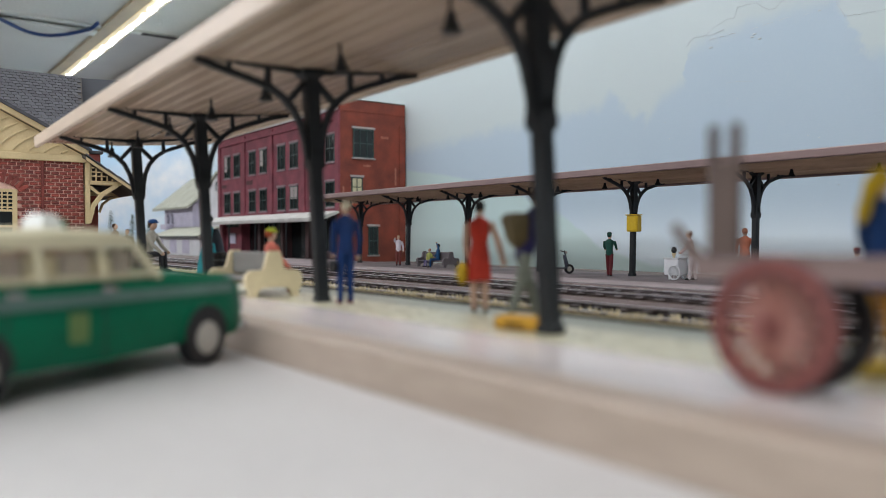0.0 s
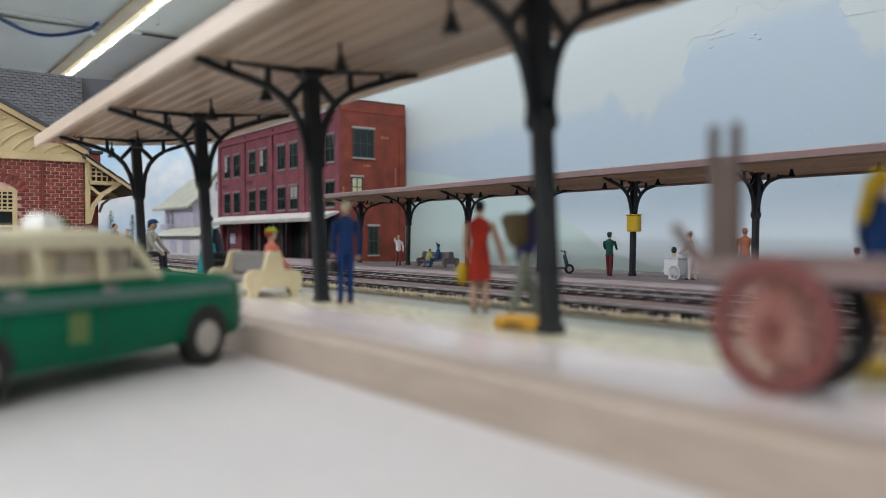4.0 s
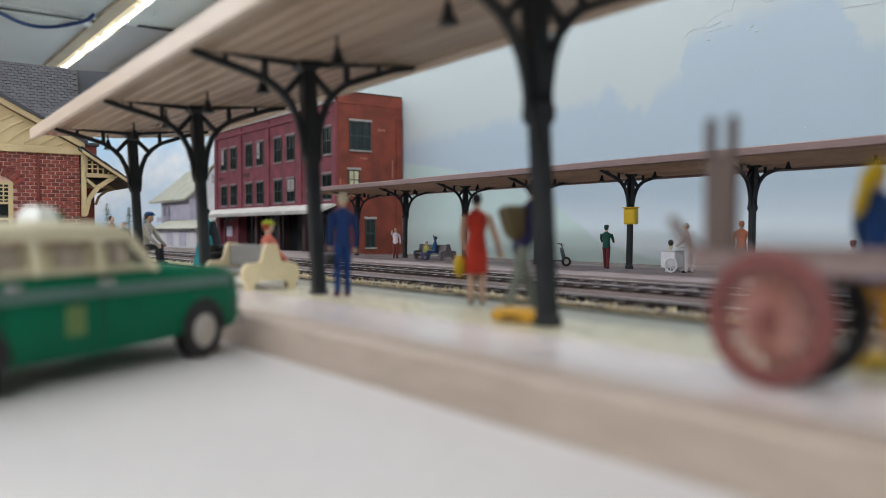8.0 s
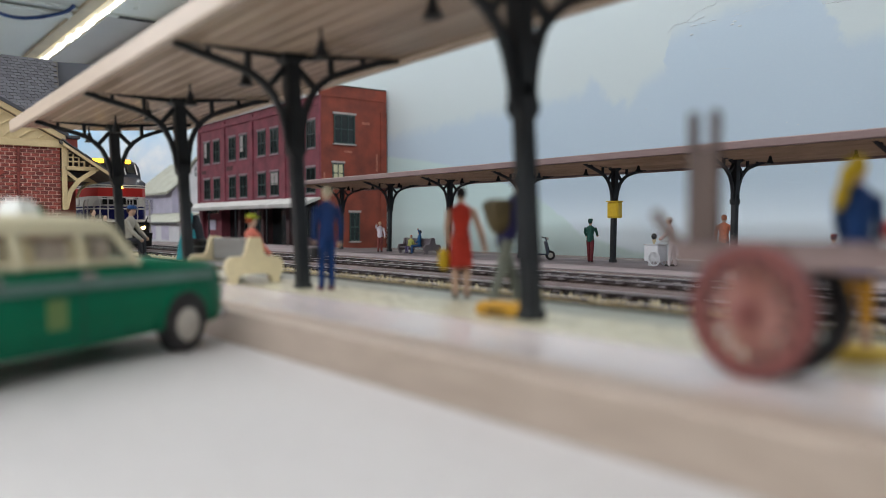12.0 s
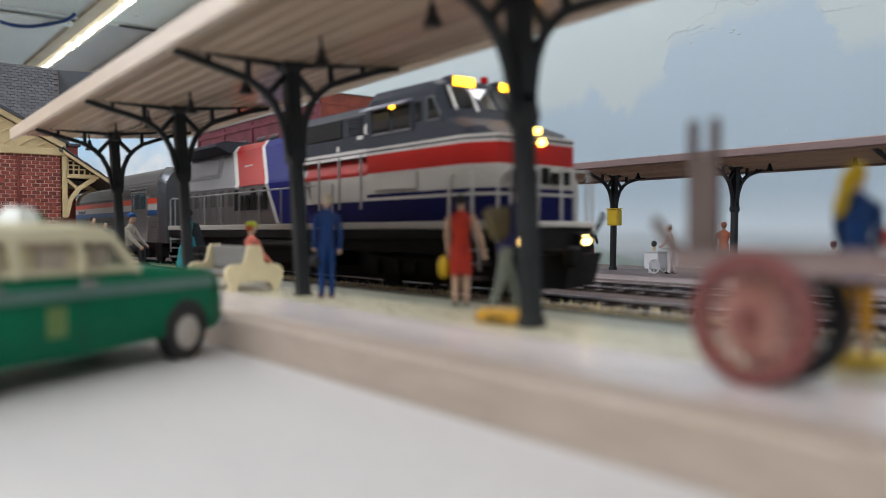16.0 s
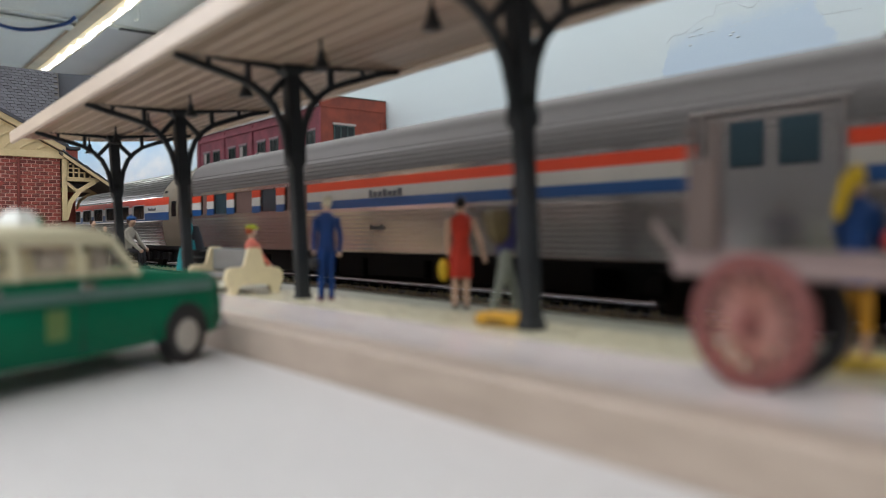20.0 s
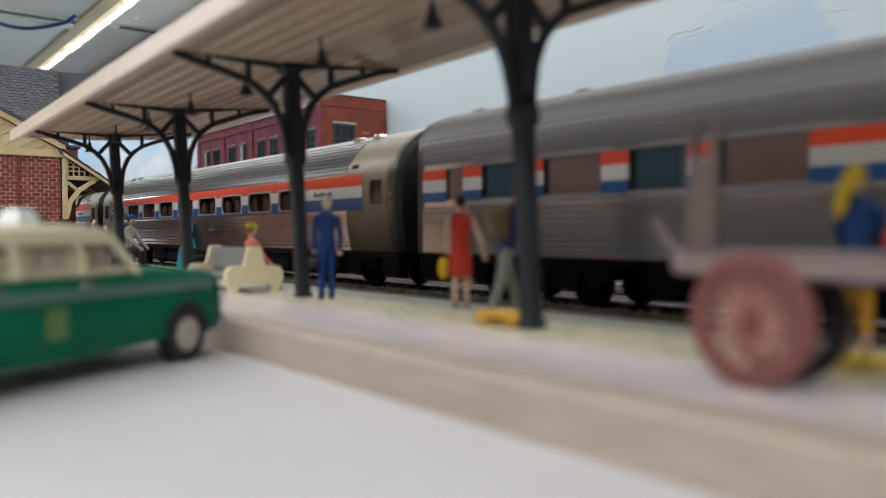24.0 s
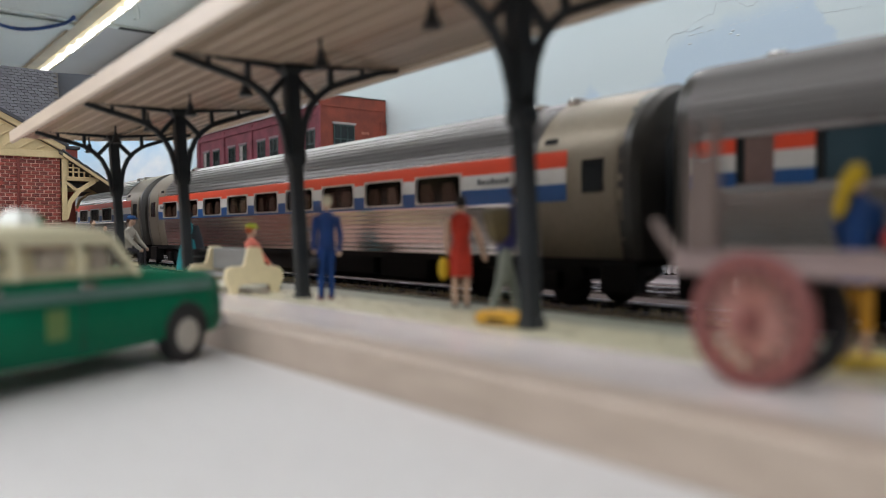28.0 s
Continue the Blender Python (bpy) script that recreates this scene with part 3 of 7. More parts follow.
canopy("long brown platform canopy on dark iron posts", -20.0, -48.2, 38, FAR_POSTS, 26.6, FAR_Z + 0.06, -1.4, 0.0, 0.0, FAR_DECK_DIMMED, FAR_FASCIA,
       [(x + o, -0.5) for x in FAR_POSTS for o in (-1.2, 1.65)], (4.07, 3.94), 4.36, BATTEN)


# ---- buildings ----
def window_unit(parent, x, z, w, h, frame, pane, depth=0.12, lintel=STONE, panes=(2, 2), blind=None):
    """A sash window in the plane y = 0 facing -y, its foot at (x, z)."""
    win = part("window", Geo().box(-w / 2, -0.01, 0, w / 2, 0.03, h), pane, parent, at=(x, 0, z))
    t = 0.09
    part("frame", Geo().box(-w / 2, -0.06, 0, -w / 2 + t, 0.0, h).box(w / 2 - t, -0.06, 0, w / 2, 0.0, h).box(-w / 2 + t, -0.06, 0, w / 2 - t, 0.0, t).box(-w / 2 + t, -0.06, h - t, w / 2 - t, 0.0, h), frame, win)
    g = Geo()
    for k in range(1, panes[0]):
        a = -w / 2 + w * k / panes[0]
        g.box(a - 0.03, -0.045, t, a + 0.03, -0.011, h - t)
    for k in range(1, panes[1]):
        a = h * k / panes[1]
        g.box(-w / 2 + t, -0.055, a - 0.035, w / 2 - t, -0.046, a + 0.035)
    part("glazing_bar", g, frame, win)
    if blind:
        part("blind", Geo().box(-w / 2 + t, -0.04, h * blind[0], -w / 2 + t + (w - 2 * t) * blind[1], -0.012, h - t), STONE, win)
    if lintel:
        part("lintel", Geo().box(-w / 2 - 0.1, -0.11, h, w / 2 + 0.1, 0.02, h + 0.17, 0.02), lintel, win)
        part("sill", Geo().box(-w / 2 - 0.1, -0.13, -0.12, w / 2 + 0.1, 0.02, 0, 0.02), lintel, win)
    return win


WORN_STONE = material("worn_lintel", (0.26, 0.19, 0.21), 0.75, second=(0.15, 0.08, 0.1), scale=2.5, grain=12)
SHOP_DARK = material("shop_front_dark", (0.045, 0.016, 0.018), 0.6, second=(0.025, 0.01, 0.011), scale=1, grain=12)
FLAKE = material("flaked_brick", (0.36, 0.15, 0.1), 0.8, second=(0.2, 0.06, 0.04), scale=6, grain=14, bump=0.2)
SOOT = material("soot_stain", (0.09, 0.03, 0.035), 0.8, second=(0.06, 0.02, 0.025), scale=2, grain=12)


def brick_building():
    x0, x1, d, h = -25.0, 0.0, 5.86, 11.6
    t = thing("brick_building", "three-storey weathered red brick building with green sash windows", "building", -52.74, 29.2, FAR_Z - 0.235)
    part("front_wall", Geo().box(x0, 0, 3.9, x1 - 0.02, 0.5, h), BRICK_PURPLE, t, "purple-red brick front")
    part("end_wall", Geo().box(x1 - 0.5, 0.02, 0, x1, d, h + 0.78), BRICK_END, t, "orange-red brick end wall")
    part("end_coping", Geo().box(x1 - 0.56, -0.03, h + 0.784, x1 + 0.05, d, h + 0.87, 0.02), ROOF_DARK, t, "thin dark coping of the end wall")
    part("string_course", Geo().box(x1, 0.1, h - 0.1, x1 + 0.04, d, h + 0.02, 0.01), BRICK_END, t)
    part("back_wall", Geo().box(x0, d - 0.4, 0, x1 - 0.5, d, h), BRICK_END, t)
    part("west_wall", Geo().box(x0, 0.5, 0, x0 + 0.4, d - 0.4, h), BRICK_PURPLE, t)
    part("roof", Geo().box(x0 + 0.4, 0.5, h - 0.5, x1 - 0.5, d - 0.4, h - 0.3), ROOF_DARK, t)
    part("coping", Geo().box(x0 - 0.15, -0.25, h, x1 - 0.35, 0.6, h + 0.22, 0.03), WHITE, t, "white parapet coping")
    for x in (-24.75, -18.45, -12.3, -6.05, -0.3):
        part("pilaster", Geo().box(x - 0.3, -0.14, 3.9, x + 0.3, 0.0, h - 0.2, 0.02), BRICK_PURPLE, t)
    part("cornice", Geo().box(x0, -0.16, h - 0.75, x1 - 0.05, -0.004, h - 0.45, 0.02), BRICK_PURPLE, t)
    for k in range(4):
        for m in (0, 1):
            x = (-1.55, -7.85, -14.1, -20.25)[k] - (2.45 if m else 0)
            for r, (z, hh) in enumerate(((7.7, 2.1), (4.25, 1.95))):
                window_unit(t, x, z, 1.5, hh, WINDOW_GREEN, PANE, lintel=WORN_STONE, blind=(0.45, 1.0) if (k, m, r) == (1, 0, 1) else ((0.3, 0.5) if (k, m, r) in ((3, 1, 0), (2, 0, 0)) else None))
    for xs, zs, ws, hs in ((-24.2, 6.75, 1.2, 0.35), (-18.0, 6.8, 1.5, 0.4), (-9.9, 3.95, 0.5, 0.8)):
        part("soot_stain", Geo().box(xs, -0.01, zs, xs + ws, 0.0, zs + hs, 0.004), SOOT, t, "sooty stain below a sill")
    # shop front under the awning
    part("shop_back", Geo().box(x0, 0.9, 0, x1 - 0.5, 1.0, 3.9), PANE, t)
    for x, w in ((-24.6, 0.8), (-19.6, 0.5), (-15.2, 0.6), (-10.4, 0.5), (-5.6, 0.6), (-0.7, 0.4)):
        part("shop_pier", Geo().box(x - w / 2, 0.02, 0, x + w / 2, 0.9, 3.9, 0.02), BRICK_PURPLE if x < -19 else SHOP_DARK, t)
    for x0_, x1_ in ((-24.2, -19.85), (-14.9, -10.65), (-5.3, -0.9)):
        part("shop_panel", Geo().box(x0_, 0.4, 0, x1_, 0.6, 2.9 if x0_ < -20 else 0.8, 0.02), BRICK_PURPLE if x0_ < -20 else SHOP_DARK, t)
        part("shop_glass", Geo().box(x0_, 0.48, 1.0, x1_, 0.52, 3.2), PANE, t)
        g = Geo()
        for k in range(5):
            a = x0_ + (x1_ - x0_) * k / 4
            g.box(a - 0.05, 0.42, 1.0, a + 0.05, 0.47, 3.2)
        part("shop_mullion", g, WINDOW_GREEN, t)
    part("wall_poster", Geo().box(-23.3, 0.33, 1.3, -21.6, 0.39, 2.3), LILAC, t, "pale poster")
    for k in range(7):
        part("crate", Geo().box(-17.6 + 0.9 * k, 0.2, 0.0, -17.0 + 0.9 * k, 0.7, 0.5 + 0.5 * ((k * 37) % 5) / 4, 0.03), (STONE, T_BLACK_, LILAC)[k % 3], t)
    part("awning", Geo().prism([(0.0, 3.95), (0.0, 3.75), (-1.7, 3.12), (-1.75, 3.2), (-1.75, 3.42)], "x", x0 - 0.5, x1 - 0.1), AWNING, t, "white sloping awning roof")
    for x in (-24.5, -18.4, -12.3, -6.1, -0.6):
        part("awning_post", Geo().tube([(x, -1.55, 0), (x, -1.55, 3.2)], 0.08, 8), IRON, t)
    # the end wall's own openings
    e = part("end_bay", Geo().box(-0.1, 5.3, 0, 0.08, 5.88, h - 0.9, 0.02), BRICK_END, t)
    for yy, z, w, hh, fr, pn, bl in ((2.02, 8.02, 1.85, 2.2, WINDOW_GREEN, PANE, None), (1.45, 5.0, 1.0, 1.5, WINDOW_GREEN, STONE_Y, None), (2.9, 0.55, 0.9, 2.2, WINDOW_GREEN, PANE, None)):
        win = window_unit(t, 0, 0, w, hh, fr, pn, panes=(3 if w > 1.5 else 2, 2), blind=bl)
        win.matrix_basis = place(0.01, yy, z, 90)
    for ya, za, yb, zb in ((2.0, 7.35, 2.7, 7.5), (3.6, 9.6, 4.3, 9.8), (4.9, 6.0, 5.05, 7.4), (0.2, 5.0, 0.35, 5.8)):
        part("flaked_patch", Geo().box(0.0, ya, za, 0.006, yb, zb), FLAKE, t, "pale flaked patch")
    return t


T_BLACK_ = material("dark_goods", (0.02, 0.02, 0.022), 0.6)
STONE_Y = material("yellow_blind", (0.6, 0.56, 0.36), 0.5, bump=0.05)
brick_building()


def house():
    """A low-relief house against the wall: lilac front under a broad roof, a white lean-to wing, a white gabled neighbour."""
    t = thing("white_house", "pale lilac and white wooden house with a pale roof", "house", -90, 30.5, -0.339)
    part("wall", Geo().box(-9.6, 0, 0, 0.6, 4.6, 5.6), LILAC, t, "lilac clapboard wall")
    for z in range(6):
        part("clapboard", Geo().prism([(0.0, 2.9 + 0.45 * z), (-0.05, 2.9 + 0.45 * z), (-0.015, 3.34 + 0.45 * z), (0.0, 3.34 + 0.45 * z)], "x", -9.6, 0.6), LILAC, t)
    part("gable", Geo().prism([(0.02, 5.6), (4.2, 9.1), (4.58, 5.6)], "x", -9.55, 0.5), LILAC, t)
    part("roof", Geo().prism([(-0.75, 5.45), (4.2, 9.45), (4.65, 9.2), (4.65, 8.9), (4.2, 9.15), (-0.75, 5.2)], "x", -12.3, 1.0), CREAM_ROOF, t, "pale green-grey pitched roof")
    for k in range(9):
        part("roof_batten", Geo().prism([(-0.72, 5.47), (4.2, 9.47), (4.2, 9.53), (-0.72, 5.53)], "x", -12.0 + 1.5 * k, -11.92 + 1.5 * k), CREAM_ROOF, t)
    for x in (-8.2, -6.6):
        window_unit(t, x, 3.5, 0.8, 1.4, LILAC, PANE, lintel=LILAC, panes=(2, 2)).location.y -= 0.06 * K
    part("lean_to_bay", Geo().box(-8.6, -0.9, 2.9, -6.2, -0.06, 3.5, 0.03), LILAC, t)
    part("wing_wall", Geo().box(-5.4, -2.4, 0, 9.6, -0.06, 2.2), WHITE, t, "white wing wall")
    part("wing_roof", Geo().prism([(-2.75, 2.1), (-0.1, 3.1), (-0.1, 2.9), (-2.75, 1.95)], "x", -5.9, 10.0), CREAM_ROOF, t)
    # slate-dark strip in place of the shadow under the wing roof
    part("wing_eave", Geo().box(-5.9, -2.8, 1.86, 10.0, -2.72, 2.04, 0.01), SLATE, t, "dark strip drawn as the shadow of the wing's eave")
    for x, z, w, h in ((-3.2, 0.9, 1.5, 0.8), (1.2, 0.2, 2.2, 1.5), (5.4, 0.2, 2.2, 1.5)):
        part("wing_window", Geo().box(x - w / 2, -2.46, z, x + w / 2, -2.41, z + h, 0.01), LILAC, t)
    part("tall_wall", Geo().prism([(1.0, 0.0), (1.0, 7.45), (4.6, 8.95), (9.0, 8.95), (9.0, 0.0)], "y", 1.5, 4.5), WHITE, t, "tall plain white wall")
    part("tall_roof", Geo().prism([(0.6, 7.3), (0.6, 7.5), (4.6, 9.2), (9.2, 9.2), (9.2, 8.97), (4.6, 8.97)], "y", 1.2, 4.55), CREAM_ROOF, t)
    window_unit(t, 4.2, 7.0, 0.8, 1.2, WHITE, PANE, lintel=WHITE).location.y = 1.44 * K
    window_unit(t, 4.2, 1.6, 0.8, 1.3, WHITE, PANE, lintel=WHITE).location.y = 1.44 * K
    return t


house()
TREE = material("spruce_green", (0.06, 0.1, 0.06), 0.8, second=(0.03, 0.055, 0.035), scale=2, grain=8)


def spruce(x, y, h):
    t = thing("fir_tree", "small dark green model fir tree", "tree", x, y, -0.339)
    part("trunk", Geo().tube([(0, 0, 0), (0, 0, h * 0.9)], [0.12, 0.04], 7), ROOF_DARK, t)
    g = Geo()
    rnd = random.Random(int(h * 10))
    for k in range(340):
        z = h * (0.12 + 0.88 * rnd.random())
        r = (h - z) * 0.3 + 0.06
        a = rnd.uniform(0, 6.283)
        q = rnd.uniform(0.3, 1.0) * r
        c = Vector((q * math.cos(a), q * math.sin(a), z))
        d = Vector((math.cos(a), math.sin(a), -0.5)) * rnd.uniform(0.15, 0.35)
        s = Vector((-math.sin(a), math.cos(a), 0)) * 0.09
        g.add([c - s, c + s, c + d], [(0, 1, 2)])
    part("crown", g, TREE, t, smooth=0)


for x, y, h in ((-118, 31.5, 5.2), (-113.5, 32.5, 4.2), (-128, 31, 6.0)):
    spruce(x, y, h)


def station():
    t = thing("station_building", "red brick station with cream trim and slate roof", "building", -33, 0, PLAT_Z)
    w0, w1, h = -6.0, 7.02, 4.1
    part("end_wall", Geo().box(-0.4, w0, -0.43, -0.03, w1 - 0.03, h), MORTAR, t, "pale mortar bed of the end wall")
    part("side_wall", Geo().box(-13, w1 - 0.4, -0.43, -0.4, w1 - 0.03, h), BRICK_RED, t)
    part("far_wall", Geo().box(-13, w0, -0.43, -12.6, w1 - 0.4, h), BRICK_RED, t)
    part("south_wall", Geo().box(-12.6, w0, -0.43, -0.4, w0 + 0.4, h), BRICK_RED, t)
    part("pilaster", Geo().box(-0.03, 5.5, -0.4, 0.05, 5.6, h - 0.05, 0.01), BRICK_RED, t)
    bay = part("bay", Geo().box(-7.0, 6.99, -0.43, -3.0, 8.2, 2.9), BRICK_RED, t, "brick side bay")
    part("bay_roof", Geo().prism([(7.0, 3.02), (7.0, 3.4), (9.25, 3.18), (9.25, 2.96)], "x", -7.4, -2.85), SLATE, bay)
    part("bay_fascia", Geo().box(-2.85, 7.0, 2.9, -2.8, 9.28, 3.06, 0.01), CREAM, bay)
    part("bay_bracket", Geo().tube([(-2.9, 8.22, 2.2), (-2.9, 8.35, 2.55), (-2.9, 8.65, 2.8), (-2.9, 9.1, 2.92)], 0.06, 6), CREAM, bay)
    stack = part("chimney", Geo().box(-5.4, 7.95, 3.1, -4.7, 8.7, 4.85, 0.02), BRICK_RED, t, "short brick chimney")
    part("chimney_cap", Geo().box(-5.5, 7.85, 4.854, -4.6, 8.8, 5.0, 0.03), SLATE, stack)
    # window with lattice top and brick arch
    wy, wz = 4.05, 1.3
    win = part("window", Geo().box(0.0, wy - 0.65, wz - 0.6, 0.02, wy + 0.6, wz + 1.55), PANE, t)
    part("window_frame", Geo().box(0.0, wy + 0.48, wz - 0.6, 0.07, wy + 0.64, wz + 1.6).box(0.0, wy - 0.65, wz + 1.5, 0.07, wy + 0.48, wz + 1.62).box(0.0, wy - 0.65, wz + 0.78, 0.07, wy + 0.48, wz + 0.86).box(0.0, wy - 0.65, wz + 0.2, 0.08, wy + 0.48, wz + 0.28), CREAM, win)
    g = Geo()
    for k in range(7):
        y = wy - 0.6 + 0.18 * k
        g.box(0.021, y, wz + 0.86, 0.06, y + 0.045, wz + 1.5)
    for k in range(4):
        z = wz + 0.92 + 0.15 * k
        g.box(0.021, wy - 0.65, z, 0.055, wy + 0.48, z + 0.045)
    part("lattice", g, CREAM, win)
    for k in range(11):
        a = math.pi * (0.18 + 0.64 * k / 10)
        y, z = wy - 0.02 - 0.98 * math.cos(a) * 1.05, wz + 1.2 + 0.86 * math.sin(a)
        b = part("arch_brick", Geo().box(-0.03, -0.07, -0.19, 0.045, 0.07, 0.19, 0.01), BRICK_RED, t)
        b.matrix_basis = pose(0.0 * K, y * K, z * K, 90 - math.degrees(a), 0, 0)
    # cream beam, gable with curved ribs, barge board
    part("beam", Geo().box(-0.1, w0, 4.02, 0.12, w1 + 0.1, 4.28, 0.02), CREAM, t)
    apex_y, apex_z, foot = 0.4, 7.8, 4.28
    part("gable_panel", Geo().prism([(w1, foot), (apex_y, apex_z), (2 * apex_y - w1, foot)], "x", -0.3, 0.0), CREAM, t)
    for k in range(13):
        r0 = 0.7 + 0.4 * k
        g = Geo()
        pts = []
        for q in range(25):
            a = math.pi * (0.5 * q / 24)
            y, z = 7.3 - r0 * math.cos(a) * 1.25, foot - 0.35 + r0 * math.sin(a) * 0.62
            lim = apex_z - (apex_z - foot) * abs(y - apex_y) / (w1 - apex_y)
            if foot + 0.03 < z < lim - 0.06:
                pts.append((0.03, y, z))
        if len(pts) > 1:
            part("gable_rib", Geo().tube(pts, 0.04, 6), CREAM, t)
    for s in (1, -1):
        yb = apex_y + s * (w1 + 0.12 - apex_y)
        part("barge_board", Geo().prism([(yb, foot - 0.02), (yb, foot + 0.2), (apex_y, apex_z + 0.22), (apex_y, apex_z)], "x", 0.0, 0.22), CREAM, t)
        part("gable_roof", Geo().prism([(yb + s * 0.1, foot + 0.15), (yb + s * 0.1, foot + 0.27), (apex_y, apex_z + 0.36), (apex_y, apex_z + 0.23)], "x", -6.0, 0.3), SLATE, t)
    # main slate roof behind the gable, with its hip towards the track
    part("main_roof", Geo().add([(-2.2, w0, 4.3), (-2.2, 7.55, 4.3), (-8.4, 8.7, 8.85), (-8.4, w0, 8.95), (-9.2, w0, 8.95), (-9.2, 8.7, 8.85), (-13.2, 7.55, 4.3), (-13.2, w0, 4.3)], [(0, 1, 2, 3), (3, 2, 5, 4), (4, 5, 6, 7), (1, 6, 5, 2), (0, 3, 4, 7), (0, 7, 6, 1)]), ROOF_DARK, t, "dark slate main roof")
    part("hip_slope", Geo().prism([(8.55, 8.86), (10.6, 8.96), (10.6, 8.5), (9.1, 7.3), (8.4, 7.3)], "x", -9.1, -8.45), SLATE, t, "plain grey return of the roof")
    # low roof over the platform with its slates, purlins and brackets
    part("eave_roof", Geo().prism([(w1 - 0.1, 4.2), (w1 - 0.1, 4.3), (9.05, 2.95), (9.05, 2.85)], "x", -13, 0.35), ROOF_DARK, t, "low eave roof over the platform")
    for k in range(5):
        f = k / 5
        y = w1 + 2.0 * f
        part("eave_slate_course", Geo().prism([(y, 4.31 - 1.36 * f), (y, 4.36 - 1.36 * f), (y + 0.46, 4.31 - 1.36 * f - 0.31), (y + 0.46, 4.28 - 1.36 * f - 0.31)], "x", -13, 0.38), SLATE, t)
    part("eave_edge", Geo().prism([(w1, 4.1), (w1, 4.22), (9.1, 2.86), (9.1, 2.74)], "x", 0.24, 0.36), CREAM, t)
    for xb in (0.0, -7.5):
        b = part("eave_bracket", Geo().box(-0.09, w1 + 0.02, 1.65, 0.09, w1 + 0.2, 4.05, 0.02).box(-0.09, w1 + 0.1, 3.18, 0.09, w1 + 1.35, 3.34, 0.02), CREAM, t, "cream timber bracket", at=(xb, 0, 0))
        part("brace", Geo().tube([(0, w1 + 0.15, 1.72), (0, w1 + 0.3, 2.35), (0, w1 + 0.62, 2.8), (0, w1 + 1.2, 3.2)], 0.12, 4, square=True), CREAM, b)
        part("brace", Geo().tube([(0, w1 + 0.2, 3.1), (0, w1 + 0.62, 2.74)], 0.08, 4, square=True), CREAM, b)
        g = Geo()
        for k in range(6):
            y = w1 + 0.2 + 0.2 * k
            top = 4.1 - 0.68 * (y - w1)
            if top > 3.4:
                g.box(-0.03, y, 3.34, 0.03, y + 0.06, top)
        for k in range(4):
            z = 3.5 + 0.16 * k
            g.box(-0.028, w1 + 0.1, z, 0.028, w1 + 0.1 + max(0.1, (4.1 - z) / 0.68 - 0.15), z + 0.05)
        part("lattice", g, CREAM, b)
    return t


STATION = station()


# ---- the train ----
SILVER = material("silver_plastic", (0.16, 0.152, 0.16), 0.34, metal=0.65, second=(0.145, 0.138, 0.145), scale=0.4, grain=10, bump=0.0)
STEEL = material("stainless_sides", (0.52, 0.485, 0.475), 0.15, metal=0.9, second=(0.48, 0.445, 0.435), scale=0.3, grain=12, stretch=(0.2, 1, 1), bump=0.0)
BAG_SILVER = material("baggage_car_silver", (0.46, 0.43, 0.43), 0.17, metal=0.8, second=(0.42, 0.39, 0.39), scale=0.3, grain=12, stretch=(0.2, 1, 1), bump=0.0)
# roof copies of the side steel, coloured darker to offset strong light from above
BAG_ROOF_DIMMED = material("baggage_roof_dimmed", (0.105, 0.097, 0.094), 0.55, metal=0.5, second=(0.092, 0.085, 0.083), scale=0.3, grain=12, stretch=(0.2, 1, 1), bump=0.0)
ROOF_DIMMED = material("car_roof_dimmed", (0.1, 0.092, 0.09), 0.33, metal=0.6, second=(0.092, 0.085, 0.083), scale=0.3, grain=12, stretch=(0.2, 1, 1), bump=0.0)
DARK_END = material("dark_car_end", (0.035, 0.03, 0.025), 0.35, second=(0.02, 0.018, 0.016), scale=0.6, grain=10)
STEEL_END = material("brownish_car_end", (0.21, 0.175, 0.13), 0.4, metal=0.4, second=(0.17, 0.14, 0.1), scale=0.6, grain=10)
HOOD_GREY = material("hood_dark_grey", (0.032, 0.035, 0.046), 0.5, spec=0.12, scale=0.6, grain=12, bump=0.03)
T_RED = material("train_red", (0.31, 0.015, 0.011), 0.36, spec=0.15, second=(0.27, 0.013, 0.01), scale=0.5, grain=12, bump=0.02)
T_ORANGE = material("stripe_orange_red", (0.55, 0.048, 0.013), 0.36, second=(0.55, 0.045, 0.012), scale=0.5, grain=12, bump=0.02)
T_NAVY = material("train_navy", (0.007, 0.008, 0.05), 0.45, spec=0.06, second=(0.006, 0.007, 0.05), scale=0.5, grain=12, bump=0.0)
T_PANEL = material("hood_blue_panel", (0.008, 0.013, 0.13), 0.4, spec=0.08, second=(0.009, 0.013, 0.11), scale=0.5, grain=12, bump=0.0)
T_BLUE = material("stripe_blue", (0.004, 0.062, 0.21), 0.36, second=(0.004, 0.053, 0.185), scale=0.5, grain=12, bump=0.02)
T_WHITE = material("train_white", (0.5, 0.485, 0.465), 0.38, second=(0.43, 0.415, 0.39), scale=0.5, grain=12, bump=0.02)
T_BLACK = material("underframe_black", (0.0065, 0.006, 0.0065), 0.6, scale=1, grain=14, spec=0.2)
T_DIAPH = material("diaphragm_black", (0.014, 0.016, 0.018), 0.3, scale=1, grain=14)
HOOD_VENT = material("hood_vent", (0.05, 0.047, 0.048), 0.5, scale=1, grain=14, stretch=(1, 1, 6), bump=0.2)
T_END = material("car_end_grey", (0.2, 0.21, 0.235), 0.25, metal=0.7, vary=0.06, scale=0.6, grain=10, bump=0.0)
L_WHITE = material("cab_white", (0.4, 0.38, 0.35), 0.4, second=(0.36, 0.34, 0.31), scale=0.5, grain=12, bump=0.02)
T_RAIL = material("handrail_silver", (0.27, 0.265, 0.27), 0.35, metal=0.3, scale=1, grain=14)
